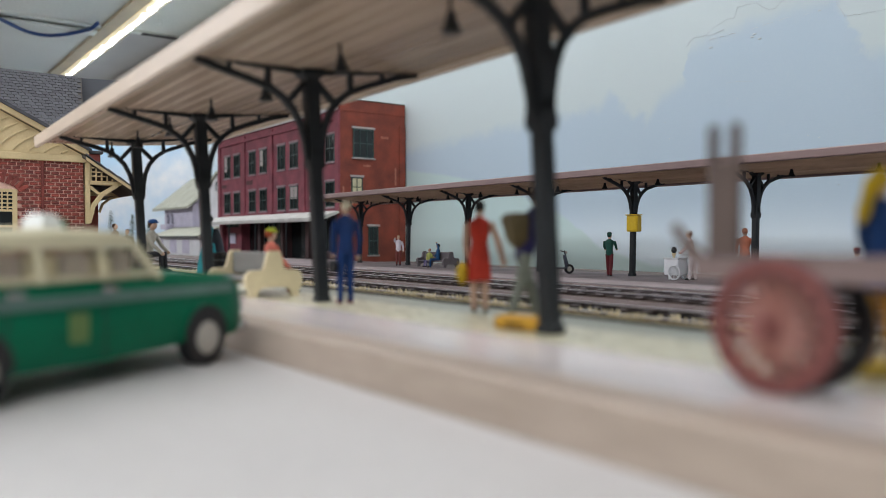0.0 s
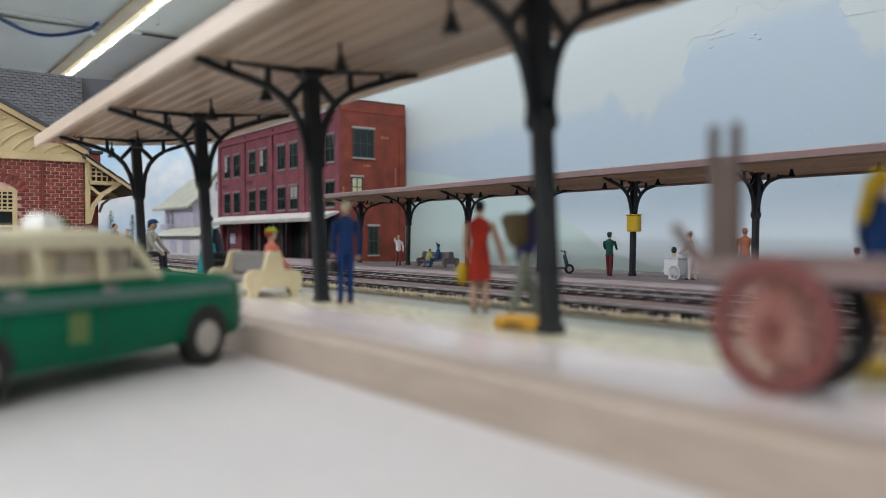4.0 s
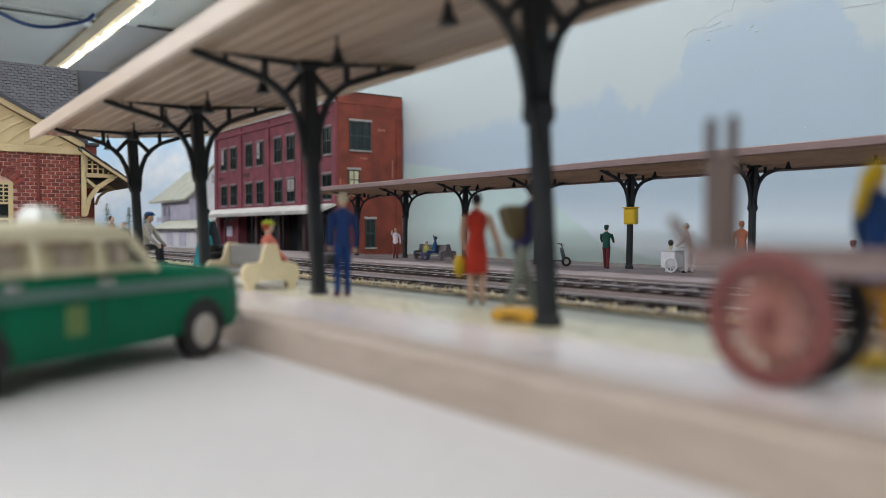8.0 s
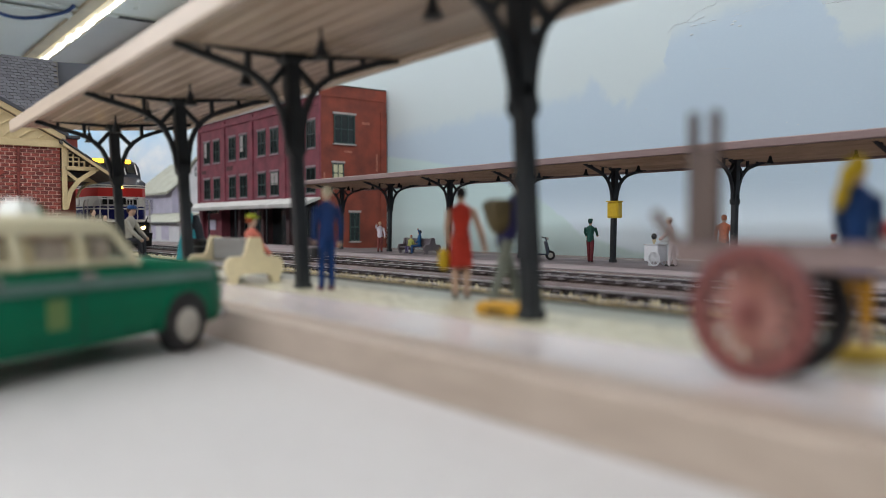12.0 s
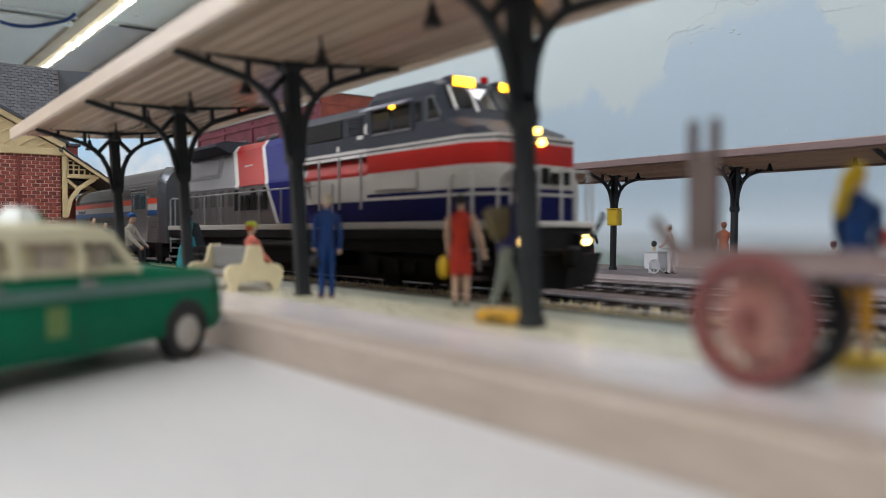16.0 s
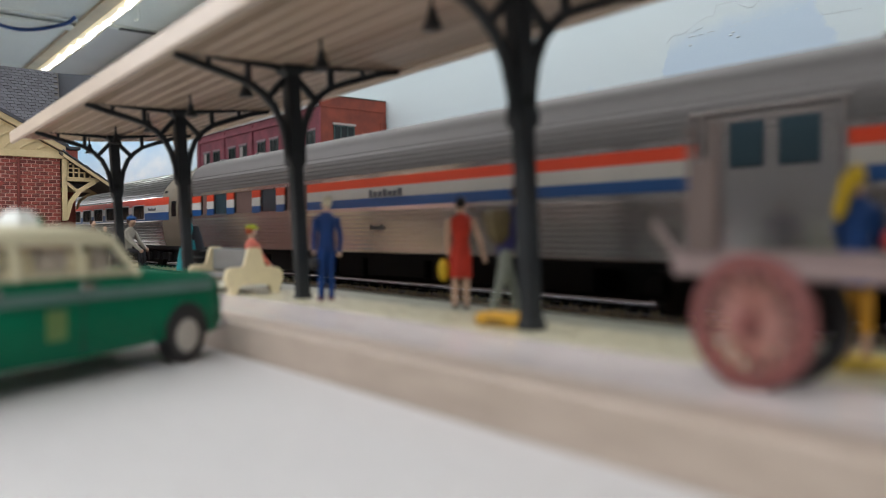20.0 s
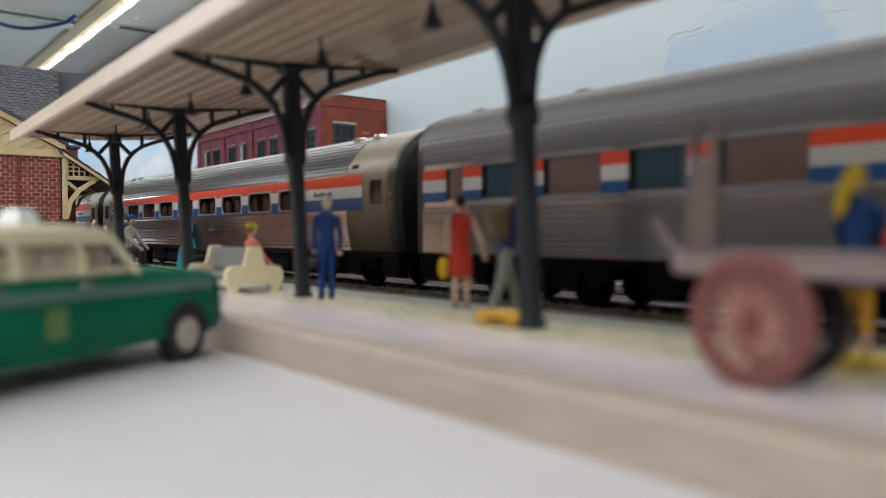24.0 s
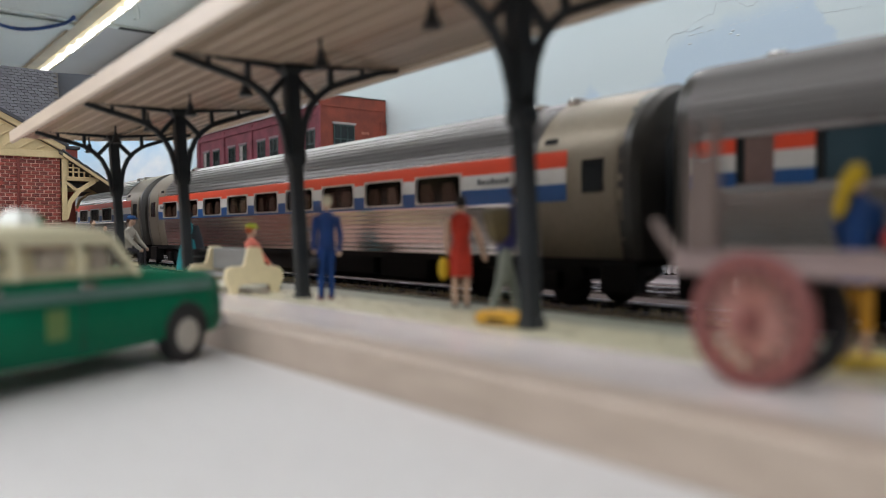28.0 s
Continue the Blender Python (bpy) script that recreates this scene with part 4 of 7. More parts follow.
CAB_TRIM = material("cab_window_trim", (0.09, 0.09, 0.1), 0.4, scale=1, grain=14, bump=0)
SUNSHADE = material("sunshade_lilac", (0.3, 0.29, 0.36), 0.4, bump=0)
T_CURTAIN = material("brown_blind", (0.13, 0.075, 0.065), 0.45, scale=1, grain=14)
FADED = material("lettering_grey", (0.1, 0.1, 0.11), 0.5, scale=1, grain=14, bump=0)
LETTER = material("lettering_black", (0.008, 0.008, 0.008), 0.6, spec=0.1, scale=1, grain=14, bump=0)
GLASS = clear("train_window", (0.012, 0.013, 0.014), 0.08)
GLASS_THIN = clear("coach_window", (0.45, 0.42, 0.39), 0.03, 0.0)
GLASS_THIN.node_tree.nodes["Principled BSDF"].inputs["IOR"].default_value = 1.12
COACH_SEAT = material("coach_seat", (0.14, 0.075, 0.05), 0.6, second=(0.07, 0.04, 0.03), scale=1, grain=12)
FRAME_SILVER = material("window_frame_silver", (0.5, 0.48, 0.46), 0.3, metal=0.5, scale=1, grain=12, bump=0.02)
GLASS_BLUE = clear("train_window_blue", (0.03, 0.055, 0.07), 0.1)
GLOW_YELLOW = glow("yellow_bulb", (1.0, 0.42, 0.015), 9.0)
GLOW_WARM = glow("headlight_bulb", (1.0, 0.62, 0.2), 13.0)
GLOW_HEAD = glow("headlamp_bulb", (1.0, 0.55, 0.08), 12.0)
GLOW_RED = material("red_lens", (0.4, 0.01, 0.01), 0.2, bump=0)


def interp(table):
    def f(z):
        for (za, ya), (zb, yb) in zip(table, table[1:]):
            if z <= zb:
                return ya + (yb - ya) * (z - za) / (zb - za)
        return table[-1][1]
    return f


def truck(parent, x, wheel_r=0.48, base=2.6):
    t = part("truck", Geo().box(-base / 2 - 0.7, -1.05, 0.55, base / 2 + 0.7, 1.05, 0.85, 0.05), T_BLACK, parent, at=(x, 0, 0))
    for s in (-1, 1):
        g = Geo().prism([(-base / 2 - 0.75, 0.62), (-base / 2 - 0.6, 0.88), (-0.6, 0.7), (0.6, 0.7), (base / 2 + 0.6, 0.88), (base / 2 + 0.75, 0.62), (base / 2 + 0.3, 0.34), (0.7, 0.4), (-0.7, 0.4), (-base / 2 - 0.3, 0.34)], "y", s * 1.1 - 0.09, s * 1.1 + 0.09)
        for q in (-1, 1):
            g.box(q * base / 2 - 0.18, s * 1.22 - 0.1, 0.34, q * base / 2 + 0.18, s * 1.22 + 0.1, 0.7, 0.03)
            g.tube([(q * 0.35, s * 1.18, 0.42), (q * 0.35, s * 1.18, 0.72)], 0.12, 8)
        part("side_frame", g, T_BLACK, t)
        for q in (-1, 1):
            part("wheel", Geo().wheel((q * base / 2, s * 0.76, wheel_r), wheel_r, 0.13, seg=20).wheel((q * base / 2, s * 0.69, wheel_r), wheel_r + 0.03, 0.03, seg=20), T_BLACK, t)
    return t


def bars(parent, x0, z0, width, height, n, y, d=0.012, facing="y", ink=None):
    """Lettering as plain dark bars."""
    step = width / n
    for k in range(n):
        h = height * (1.0 if k in (0, 3, n - 1) else 0.72)
        a = x0 + k * step
        g = Geo().box(a, y - d, z0, a + 0.7 * step, y, z0 + h) if facing == "y" else Geo().box(y - d, a, z0, y, a + 0.7 * step, z0 + h)
        part("lettering_bar", g, ink or LETTER, parent)


def locomotive():
    t = thing("locomotive", "silver diesel locomotive with red, white and navy bands", "locomotive", -40, 12.25, RAIL_Z)
    part("frame", Geo().box(-19.6, -1.5, 1.22, 0.0, 1.5, 1.48, 0.03), T_BLACK, t, "black side sill")
    part("walkway_edge", Geo().box(-19.6, -1.53, 1.484, 0.0, 1.53, 1.66, 0.02), L_WHITE, t)
    part("fuel_tank", Geo().prism([(-1.3, 0.5), (-1.4, 0.7), (-1.4, 1.2), (1.4, 1.2), (1.4, 0.7), (1.3, 0.5)], "x", -12.6, -6.6).box(-13.2, -1.35, 0.7, -12.65, 1.35, 1.2), T_BLACK, t)
    part("air_tank", Geo().tube([(-12.4, -1.42, 1.05), (-7.0, -1.42, 1.05)], 0.14, 10), T_BLACK, t)
    part("underframe", Geo().box(-19.3, -0.62, 0.16, -0.1, 0.62, 1.22), T_BLACK, t)
    part("cable_duct", Geo().box(-19.4, -1.25, 0.92, -0.2, 1.25, 1.215), T_BLACK, t)
    truck(t, -3.3, 0.5, 2.75)
    truck(t, -16.2, 0.5, 2.75)
    # front cab and nose, in coloured layers
    plan = [(-4.7, -1.5), (-0.8, -1.5), (-0.12, -1.15), (0.0, 0), (-0.12, 1.15), (-0.8, 1.5), (-4.7, 1.5)]
    for name, a, b, m, lab in (("navy_band", 1.66, 2.2, T_NAVY, ""), ("pinstripe", 2.2, 2.27, L_WHITE, ""), ("dark_line", 2.27, 2.36, T_NAVY, ""), ("white_band", 2.36, 2.88, L_WHITE, ""), ("red_band", 2.88, 3.34, T_RED, ""), ("pinstripe", 3.34, 3.4, L_WHITE, ""), ("dark_line", 3.4, 3.45, HOOD_GREY, ""), ("pinstripe", 3.45, 3.51, L_WHITE, "")):
        part(name, Geo().prism(plan, "z", a, b), m, t, lab)
    prof = lambda y, d, e: [(-4.7 + 0.0, y, 3.51), (-4.7, y, 4.84 - d), (-4.45, y, 5.0 - d), (-2.15, y, 4.98 - d), (-1.87, y, 4.86 - d), (-1.3 - 0.3 * e, y, 4.0 - 0.3 * d), (-0.55 - 0.2 * e, y, 3.72 - 0.2 * d), (-0.14 - 0.75 * e, y, 3.51)]
    part("cab_shell", Geo().loft([prof(-1.5, 0.32, 0.9), prof(-1.38, 0.12, 0.6), prof(-1.1, 0.03, 0.2), prof(0, 0, 0), prof(1.1, 0.03, 0.2), prof(1.38, 0.12, 0.6), prof(1.5, 0.32, 0.9)]), HOOD_GREY, t, "dark grey cab and nose top", smooth=25)
    part("cab_rear_wall", Geo().box(-4.78, -1.42, 1.7, -4.7, 1.42, 4.6), HOOD_GREY, t)
    part("battery_box", Geo().box(-4.3, -1.545, 2.42, -2.5, -1.5, 2.82, 0.02), L_WHITE, t)
    # glazing
    for s in (-1, 1):
        for a, b in ((0.06, 0.66), (0.74, 1.28)):
            g = Geo().add([(-1.82, s * a, 4.72), (-1.85, s * b, 4.68), (-1.58, s * b, 4.2), (-1.5, s * a, 4.22), (-1.75, s * a, 4.75), (-1.78, s * b, 4.71), (-1.5, s * b, 4.23), (-1.43, s * a, 4.25)], [(0, 1, 2, 3), (4, 5, 6, 7), (0, 1, 5, 4), (1, 2, 6, 5), (2, 3, 7, 6), (3, 0, 4, 7)])
            part("windshield", g, GLASS, t)
            part("wiper", Geo().tube([(-1.36, s * (b - 0.02), 4.14), (-1.72, s * (b - 0.06), 4.72)], 0.03, 4), FRAME_SILVER, t)
        for x in (-4.44, -3.56, -2.72):
            part("window_post", Geo().box(x - 0.04, s * 1.5 - 0.03, 3.8, x + 0.04, s * 1.5 + 0.045, 4.46, 0.01) if s > 0 else Geo().box(x - 0.04, s * 1.5 - 0.045, 3.8, x + 0.04, s * 1.5 + 0.03, 4.46, 0.01), HOOD_GREY, t)
        for a, b in ((-4.4, -3.62), (-3.5, -2.75)):
            part("side_window", Geo().box(a, s * 1.5 - 0.03, 3.86, b, s * 1.5 + 0.03, 4.42, 0.02), GLASS, t)
            for z in (3.8, 4.42):
                part("window_frame", Geo().box(a - 0.05, s * 1.5 - 0.025, z, b + 0.05, s * 1.5 + 0.018, z + 0.055), CAB_TRIM, t)
        part("sunshade", Geo().prism([(s * 1.46, 4.56), (s * 1.78, 4.42), (s * 1.78, 4.4), (s * 1.46, 4.5)], "x", -4.6, -2.75), SUNSHADE, t)
        part("door_window", Geo().box(-2.6, s * 1.5 - 0.02, 3.98, -2.37, s * 1.5 + 0.02, 4.42, 0.02), GLASS, t)
        part("quarter_window", Geo().prism([(-2.1, 3.98), (-2.1, 4.44), (-1.94, 4.44), (-1.7, 4.06), (-1.7, 3.98)], "y", s * 1.5 - 0.02, s * 1.5 + 0.02), GLASS, t)
        part("quarter_frame", Geo().tube([(-2.13, s * 1.5, 3.94), (-2.13, s * 1.5, 4.48), (-1.92, s * 1.5, 4.48), (-1.66, s * 1.5, 4.06), (-1.66, s * 1.5, 3.94), (-2.13, s * 1.5, 3.94)], 0.03, 6), CAB_TRIM, t)
        part("number_board", Geo().box(-2.2, s * 0.7 - 0.38, 4.74, -1.8, s * 0.7 + 0.38, 5.0, 0.04), HOOD_GREY, t)
        part("number_light", Geo().box(-1.84, s * 0.7 - 0.3, 4.77, -1.76, s * 0.7 + 0.3, 4.97, 0.02), GLOW_YELLOW, t)
        part("side_number_light", Geo().box(-3.6, s * 1.53 - 0.03, 4.38, -3.44, s * 1.53 + 0.03, 4.46, 0.01), GLOW_YELLOW, t)
        part("marker_lens", Geo().ball((-0.28, s * 1.12, 3.14), 0.07, 8, 6), T_WHITE, t)
        part("ditch_light_housing", Geo().box(0.08, s * 1.0 - 0.2, 1.05, 0.4, s * 1.0 + 0.2, 1.42, 0.05), T_BLACK, t)
        part("ditch_light", Geo().ball((0.42, s * 1.0, 1.24), (0.06, 0.115, 0.115), 12, 8), GLOW_WARM, t)
        rail = Geo()
        for y in (0.35, 0.75, 1.15):
            rail.tube([(0.28, s * y, 1.6), (0.28, s * y, 2.75)], 0.03, 6)
        rail.tube([(0.28, s * 0.3, 2.75), (0.28, s * 1.2, 2.75), (0.2, s * 1.42, 2.5), (0.2, s * 1.45, 1.2)], 0.03, 6)
        part("front_handrail", rail, FRAME_SILVER, t)
        g = Geo().tube([(-0.5, s * 1.55, 2.7), (-0.42, s * 1.6, 2.5), (-0.42, s * 1.6, 1.6), (-0.2, s * 1.6, 1.0), (-0.2, s * 1.58, 0.6)], 0.035, 6)
        g.tube([(-1.15, s * 1.55, 2.7), (-1.2, s * 1.6, 2.5), (-1.2, s * 1.6, 1.6), (-1.2, s * 1.6, 0.6)], 0.035, 6)
        part("grab_iron", g, FRAME_SILVER, t)
        for z in (0.4, 0.7, 1.0):
            part("step", Geo().box(-1.15, s * 1.35 - 0.15, z, -0.25, s * 1.35 + 0.15, z + 0.06, 0.01), T_RAIL, t)
        part("step_well", Geo().box(-1.3, s * 1.1 - 0.1, 0.35, -0.1, s * 1.1 + 0.1, 1.22), T_BLACK, t)
    part("front_porch", Geo().box(0.0, -1.4, 1.52, 0.32, 1.4, 1.64, 0.02), T_WHITE, t)
    part("beacon", Geo().tube([(-1.9, 0, 4.92), (-1.9, 0, 5.06)], 0.1, 10), GLOW_RED, t)
    for z in (3.36, 3.63):
        part("headlight", Geo().ball((0.02 if z < 3.5 else -0.12, 0, z), (0.1, 0.09, 0.09), 12, 8), GLOW_HEAD, t)
    bars(t, -0.95, 2.46, 1.9, 0.36, 6, 0.05, d=0.06, facing="x")
    part("pilot", Geo().box(0.02, -1.4, 0.5, 0.24, 1.4, 1.515, 0.03), T_BLACK, t)
    part("plow", Geo().loft([[(0.2, -1.5, 0.22), (0.72, 0, 0.22), (0.2, 1.5, 0.22), (0.1, 1.5, 0.22), (0.1, -1.5, 0.22)], [(0.42, -1.5, 0.95), (0.86, 0, 0.95), (0.42, 1.5, 0.95), (0.3, 1.5, 0.95), (0.3, -1.5, 0.95)]]), T_BLACK, t)
    part("coupler", Geo().box(0.2, -0.18, 0.75, 1.05, 0.18, 1.05, 0.05).box(0.85, -0.25, 0.68, 1.15, 0.12, 1.12, 0.06), T_BLACK, t)
    for s in (-1, 1):
        part("air_hose", Geo().tube([(0.2, s * 0.8, 1.2), (0.7, s * 0.95, 1.35), (0.85, s * 1.1, 1.75), (0.75, s * 1.15, 1.85), (0.6, s * 1.1, 1.5)], 0.03, 6), T_BLACK, t)
    # long hood
    hood = [(-1.22, 1.6), (-1.22, 2.96), (-1.16, 3.06), (-0.92, 4.22), (-0.7, 4.44), (0.7, 4.44), (0.92, 4.22), (1.16, 3.06), (1.22, 2.96), (1.22, 1.6)]
    ye = lambda z: -interp([(1.6, 1.22), (2.96, 1.22), (3.06, 1.16), (4.22, 0.92), (4.44, 0.7)])(z)
    part("long_hood", Geo().prism(hood, "x", -18.5, -4.75), SILVER, t, "silver engine hood")
    part("rear_end", Geo().box(-18.6, -0.85, 1.6, -18.5, 0.85, 4.1, 0.02), SILVER, t)
    part("rear_headlight", Geo().ball((-18.62, 0, 3.9), (0.06, 0.16, 0.12), 10, 6), T_RAIL, t)
    part("radiator_wing", Geo().prism([(-1.1, 4.22), (-1.52, 4.42), (-1.52, 4.52), (-1.2, 4.62), (1.2, 4.62), (1.52, 4.52), (1.52, 4.42), (1.1, 4.22)], "x", -18.75, -14.5), HOOD_GREY, t, "dark grey flared radiator roof")

    def band(name, xa, xb, ztop, zbot, m, slope=0.65, q=0.02):
        """A sloping paint band round the hood, as a thin shell over side and roof."""
        pts = [(y, z) for y, z in hood if zbot < z < ztop]
        half = [(y, z) for y, z in pts if y < 0]
        line = [(ye(zbot), zbot)] + half + ([] if ztop > 4.44 else [(ye(ztop), ztop)])
        full = line + [(-y, z) for y, z in reversed(line)] if ztop > 4.44 else None
        for run in ([full] if full else [line, [(-y, z) for y, z in line]]):
            sh = lambda z: slope * (4.5 - z)
            out = [(y * (1 + q / 1.1), z + (q if abs(y) < 0.9 else 0)) for y, z in run]
            rings = [[(xa + sh(z), y, z) for y, z in out], [(xb + sh(z), y, z) for y, z in out], [(xb + sh(z), y * 0.985, z) for y, z in run], [(xa + sh(z), y * 0.985, z) for y, z in run]]
            n = len(out)
            v = [p for r in rings for p in r]
            f = [(i * n + j, i * n + j + 1, ((i + 1) % 4) * n + j + 1, ((i + 1) % 4) * n + j) for i in range(4) for j in range(n - 1)]
            f += [(0, n, 2 * n, 3 * n), (n - 1, 2 * n - 1, 3 * n - 1, 4 * n - 1)]
            part(name, Geo().add(v, f), m, t)

    band("white_edge", -14.6, -14.28, 4.5, 2.9, T_WHITE)
    band("red_panel", -14.28, -12.22, 4.5, 2.95, T_RED)
    band("white_edge", -12.22, -12.0, 4.5, 1.68, T_WHITE, q=0.024)
    band("navy_panel", -12.0, -9.9, 4.5, 1.68, T_PANEL)
    band("white_edge", -9.9, -9.6, 4.5, 2.2, T_WHITE, q=0.024)
    band("navy_stripe", -10.0, -6.4, 2.2, 1.68, T_NAVY, 0.0, 0.018)
    band("white_stripe", -8.15, -4.76, 2.88, 2.22, L_WHITE, 0.0, 0.016)
    band("red_stripe", -8.5, -4.76, 3.34, 2.88, T_RED, 0.0, 0.016)
    band("navy_stripe", -6.4, -4.76, 2.2, 1.68, T_NAVY, 0.0, 0.018)
    part("equipment_hood", Geo().prism([(-1.3, 3.36), (-1.3, 4.45), (-1.0, 4.72), (1.0, 4.72), (1.3, 4.45), (1.3, 3.36)], "x", -9.35, -4.79), HOOD_GREY, t, "dark grey equipment hood behind the cab")
    for s in (-1, 1):
        for a, b in ((3.36, 3.44), (3.48, 3.56)):
            part("pinstripe", Geo().box(-9.0, s * 1.3 - 0.02, a, -4.8, s * 1.3 + 0.02, b), T_WHITE, t)
        part("intake_grille", Geo().box(-8.82, s * 1.3 - 0.03, 3.93, -6.25, s * 1.3 + 0.03, 4.45, 0.02), T_BLACK, t)
        part("emblem", Geo().wheel((-4.98, s * 1.3, 4.06), 0.16, 0.04, seg=16), T_WHITE, t, "small round white emblem")
        part("emblem", Geo().box(-5.5, s * 1.3 - 0.015, 3.82, -5.2, s * 1.3 + 0.015, 3.93, 0.03), T_WHITE, t, "small pale plate")
        part("emblem", Geo().wheel((-6.47, s * 1.3, 3.66), 0.08, 0.03, seg=12), T_WHITE, t, "small round white emblem")
        for k in range(6):
            part("louver", Geo().box(-5.95, s * 1.3 - 0.04, 3.98 + 0.08 * k, -5.2, s * 1.3 + 0.04, 4.02 + 0.08 * k), HOOD_GREY, t)
        slab = lambda z0, z1, d: [(-s * (ye(z0) - d), z0), (-s * (ye(z1) - d), z1), (-s * (ye(z1) + 0.05), z1), (-s * (ye(z0) + 0.05), z0)]
        part("radiator_frame", Geo().prism(slab(3.38, 4.16, 0.03), "x", -18.2, -15.2), SILVER, t)
        part("radiator_grille", Geo().prism(slab(3.5, 4.06, 0.05), "x", -18.0, -15.4), SILVER, t)
        part("hood_ledge", Geo().box(-18.5, s * 1.2 - 0.03, 2.93, -9.4, s * 1.2 + 0.03, 2.97, 0.01), SILVER, t)
        for k in range(9):
            part("hood_door", Geo().box(-18.3 + 0.62 * k, s * 1.22 - 0.012, 1.8, -17.76 + 0.62 * k, s * 1.22 + 0.012, 2.94, 0.008), SILVER, t)
        for k in range(6):
            part("hood_grille", Geo().box(-18.2 + 0.8 * k, s * 1.235 - 0.012, 2.3, -17.8 + 0.8 * k, s * 1.235 + 0.012, 2.86, 0.006), HOOD_VENT, t)
        rail = Geo()
        for k in range(9):
            x = -18.9 + 1.55 * k
            if x < -6:
                rail.tube([(x, s * 1.47, 1.6), (x, s * 1.47, 2.72)], 0.03, 6)
        rail.tube([(-18.9, s * 1.47, 2.72), (-7.4, s * 1.47, 2.72)], 0.028, 6)
        part("side_handrail", rail, T_RAIL, t)
        rail = Geo()
        for x in (-7.2, -6.1, -5.0):
            rail.tube([(x, s * 1.49, 2.0), (x, s * 1.49, 3.4)], 0.035, 6)
        part("ladder_rail", rail, T_RAIL, t)
        g = Geo().tube([(-19.5, s * 1.45, 0.6), (-19.5, s * 1.45, 2.7), (-19.1, s * 1.45, 2.75), (-18.9, s * 1.47, 2.72)], 0.035, 6)
        part("rear_grab_iron", g, T_RAIL, t)
        for z in (0.4, 0.75, 1.1):
            part("rear_step", Geo().box(-19.5, s * 1.35 - 0.15, z, -18.8, s * 1.35 + 0.15, z + 0.06, 0.01), T_RAIL, t)
    bars(t, -13.6, 2.14, 2.7, 0.7, 6, -1.252)
    for x in (-12.9, -11.0, -10.2):
        part("roof_fitting", Geo().box(x, -0.5, 4.44, x + 0.6, 0.5, 4.58, 0.04), T_BLACK, t)
    part("dust_marks", Geo().box(-13.1, ye(3.64) - 0.04, 3.62, -12.85, ye(3.64), 3.67).box(-12.75, ye(3.64) - 0.04, 3.63, -12.55, ye(3.64), 3.68), T_WHITE, t)
    return t


def flutes(z0, z1, yz, pitch=0.107, depth=0.022):
    out, z = [], z0
    while z < z1 - 1e-6:
        for q, o in ((0.0, 0.0), (0.1, depth), (0.34, depth), (0.92, 0.0)):
            zz = min(z + q * pitch, z1)
            out.append((yz(zz) + o, zz))
        z += pitch
    return out + [(yz(z1), z1)]


BAG_Y = interp([(0.9, 1.47), (1.0, 1.5), (3.4, 1.5), (3.65, 1.43), (3.86, 1.3), (4.03, 1.1), (4.16, 0.75), (4.24, 0.4), (4.27, 0.0)])
AMF_Y = interp([(0.9, 1.33), (1.2, 1.41), (1.6, 1.48), (2.1, 1.52), (2.5, 1.53), (2.9, 1.5), (3.2, 1.43), (3.5, 1.23), (3.75, 0.97), (3.95, 0.66), (4.08, 0.35), (4.13, 0.0)])


def shell(line, thick=0.06):
    """A closed outline from an outer line of (y, z) points on one side."""
    return line + [(max(0.0, y - thick), z) for y, z in reversed(line)]


def roof_line(yz, z0, fluted_to, z1, ribs):
    line = flutes(z0, fluted_to, yz, 0.11, ribs) if ribs else [(yz(z0 + (fluted_to - z0) * k / 6), z0 + (fluted_to - z0) * k / 6) for k in range(7)]
    for k in range(1, 9):
        z = fluted_to + (z1 - fluted_to) * math.sin(math.pi / 2 * k / 8)
        line.append((yz(z), z))
    return line


def common(t, length, yz, ztop):
    part("underframe", Geo().box(-length + 5.4, -0.6, 0.2, -5.4, 0.6, 0.82), T_BLACK, t)
    part("floor_pan", Geo().box(-length + 0.1, -1.35, 0.82, -0.1, 1.35, 0.97), T_BLACK, t)
    part("core", Geo().box(-length + 0.25, -1.3, 0.97, -0.25, 1.3, 3.05), T_BLACK, t)
    for x in (-3.4, -length + 3.4):
        truck(t, x, 0.46, 2.6)
    random.seed(int(ztop * 100))
    x = -6.2
    while x > -length + 7:
        w = random.uniform(1.2, 2.6)
        z = random.uniform(0.26, 0.38)
        part("underfloor_box", Geo().box(x - w, -1.2, z, x, 1.2, 0.85, 0.04), T_BLACK, t)
        x -= w + random.uniform(0.1, 0.35)
    for x, s in ((0.0, 1), (-length, -1)):
        part("coupler", Geo().box(min(x, x + s * 0.5), -0.15, 0.7, max(x, x + s * 0.5), 0.15, 0.98, 0.04), T_BLACK, t)


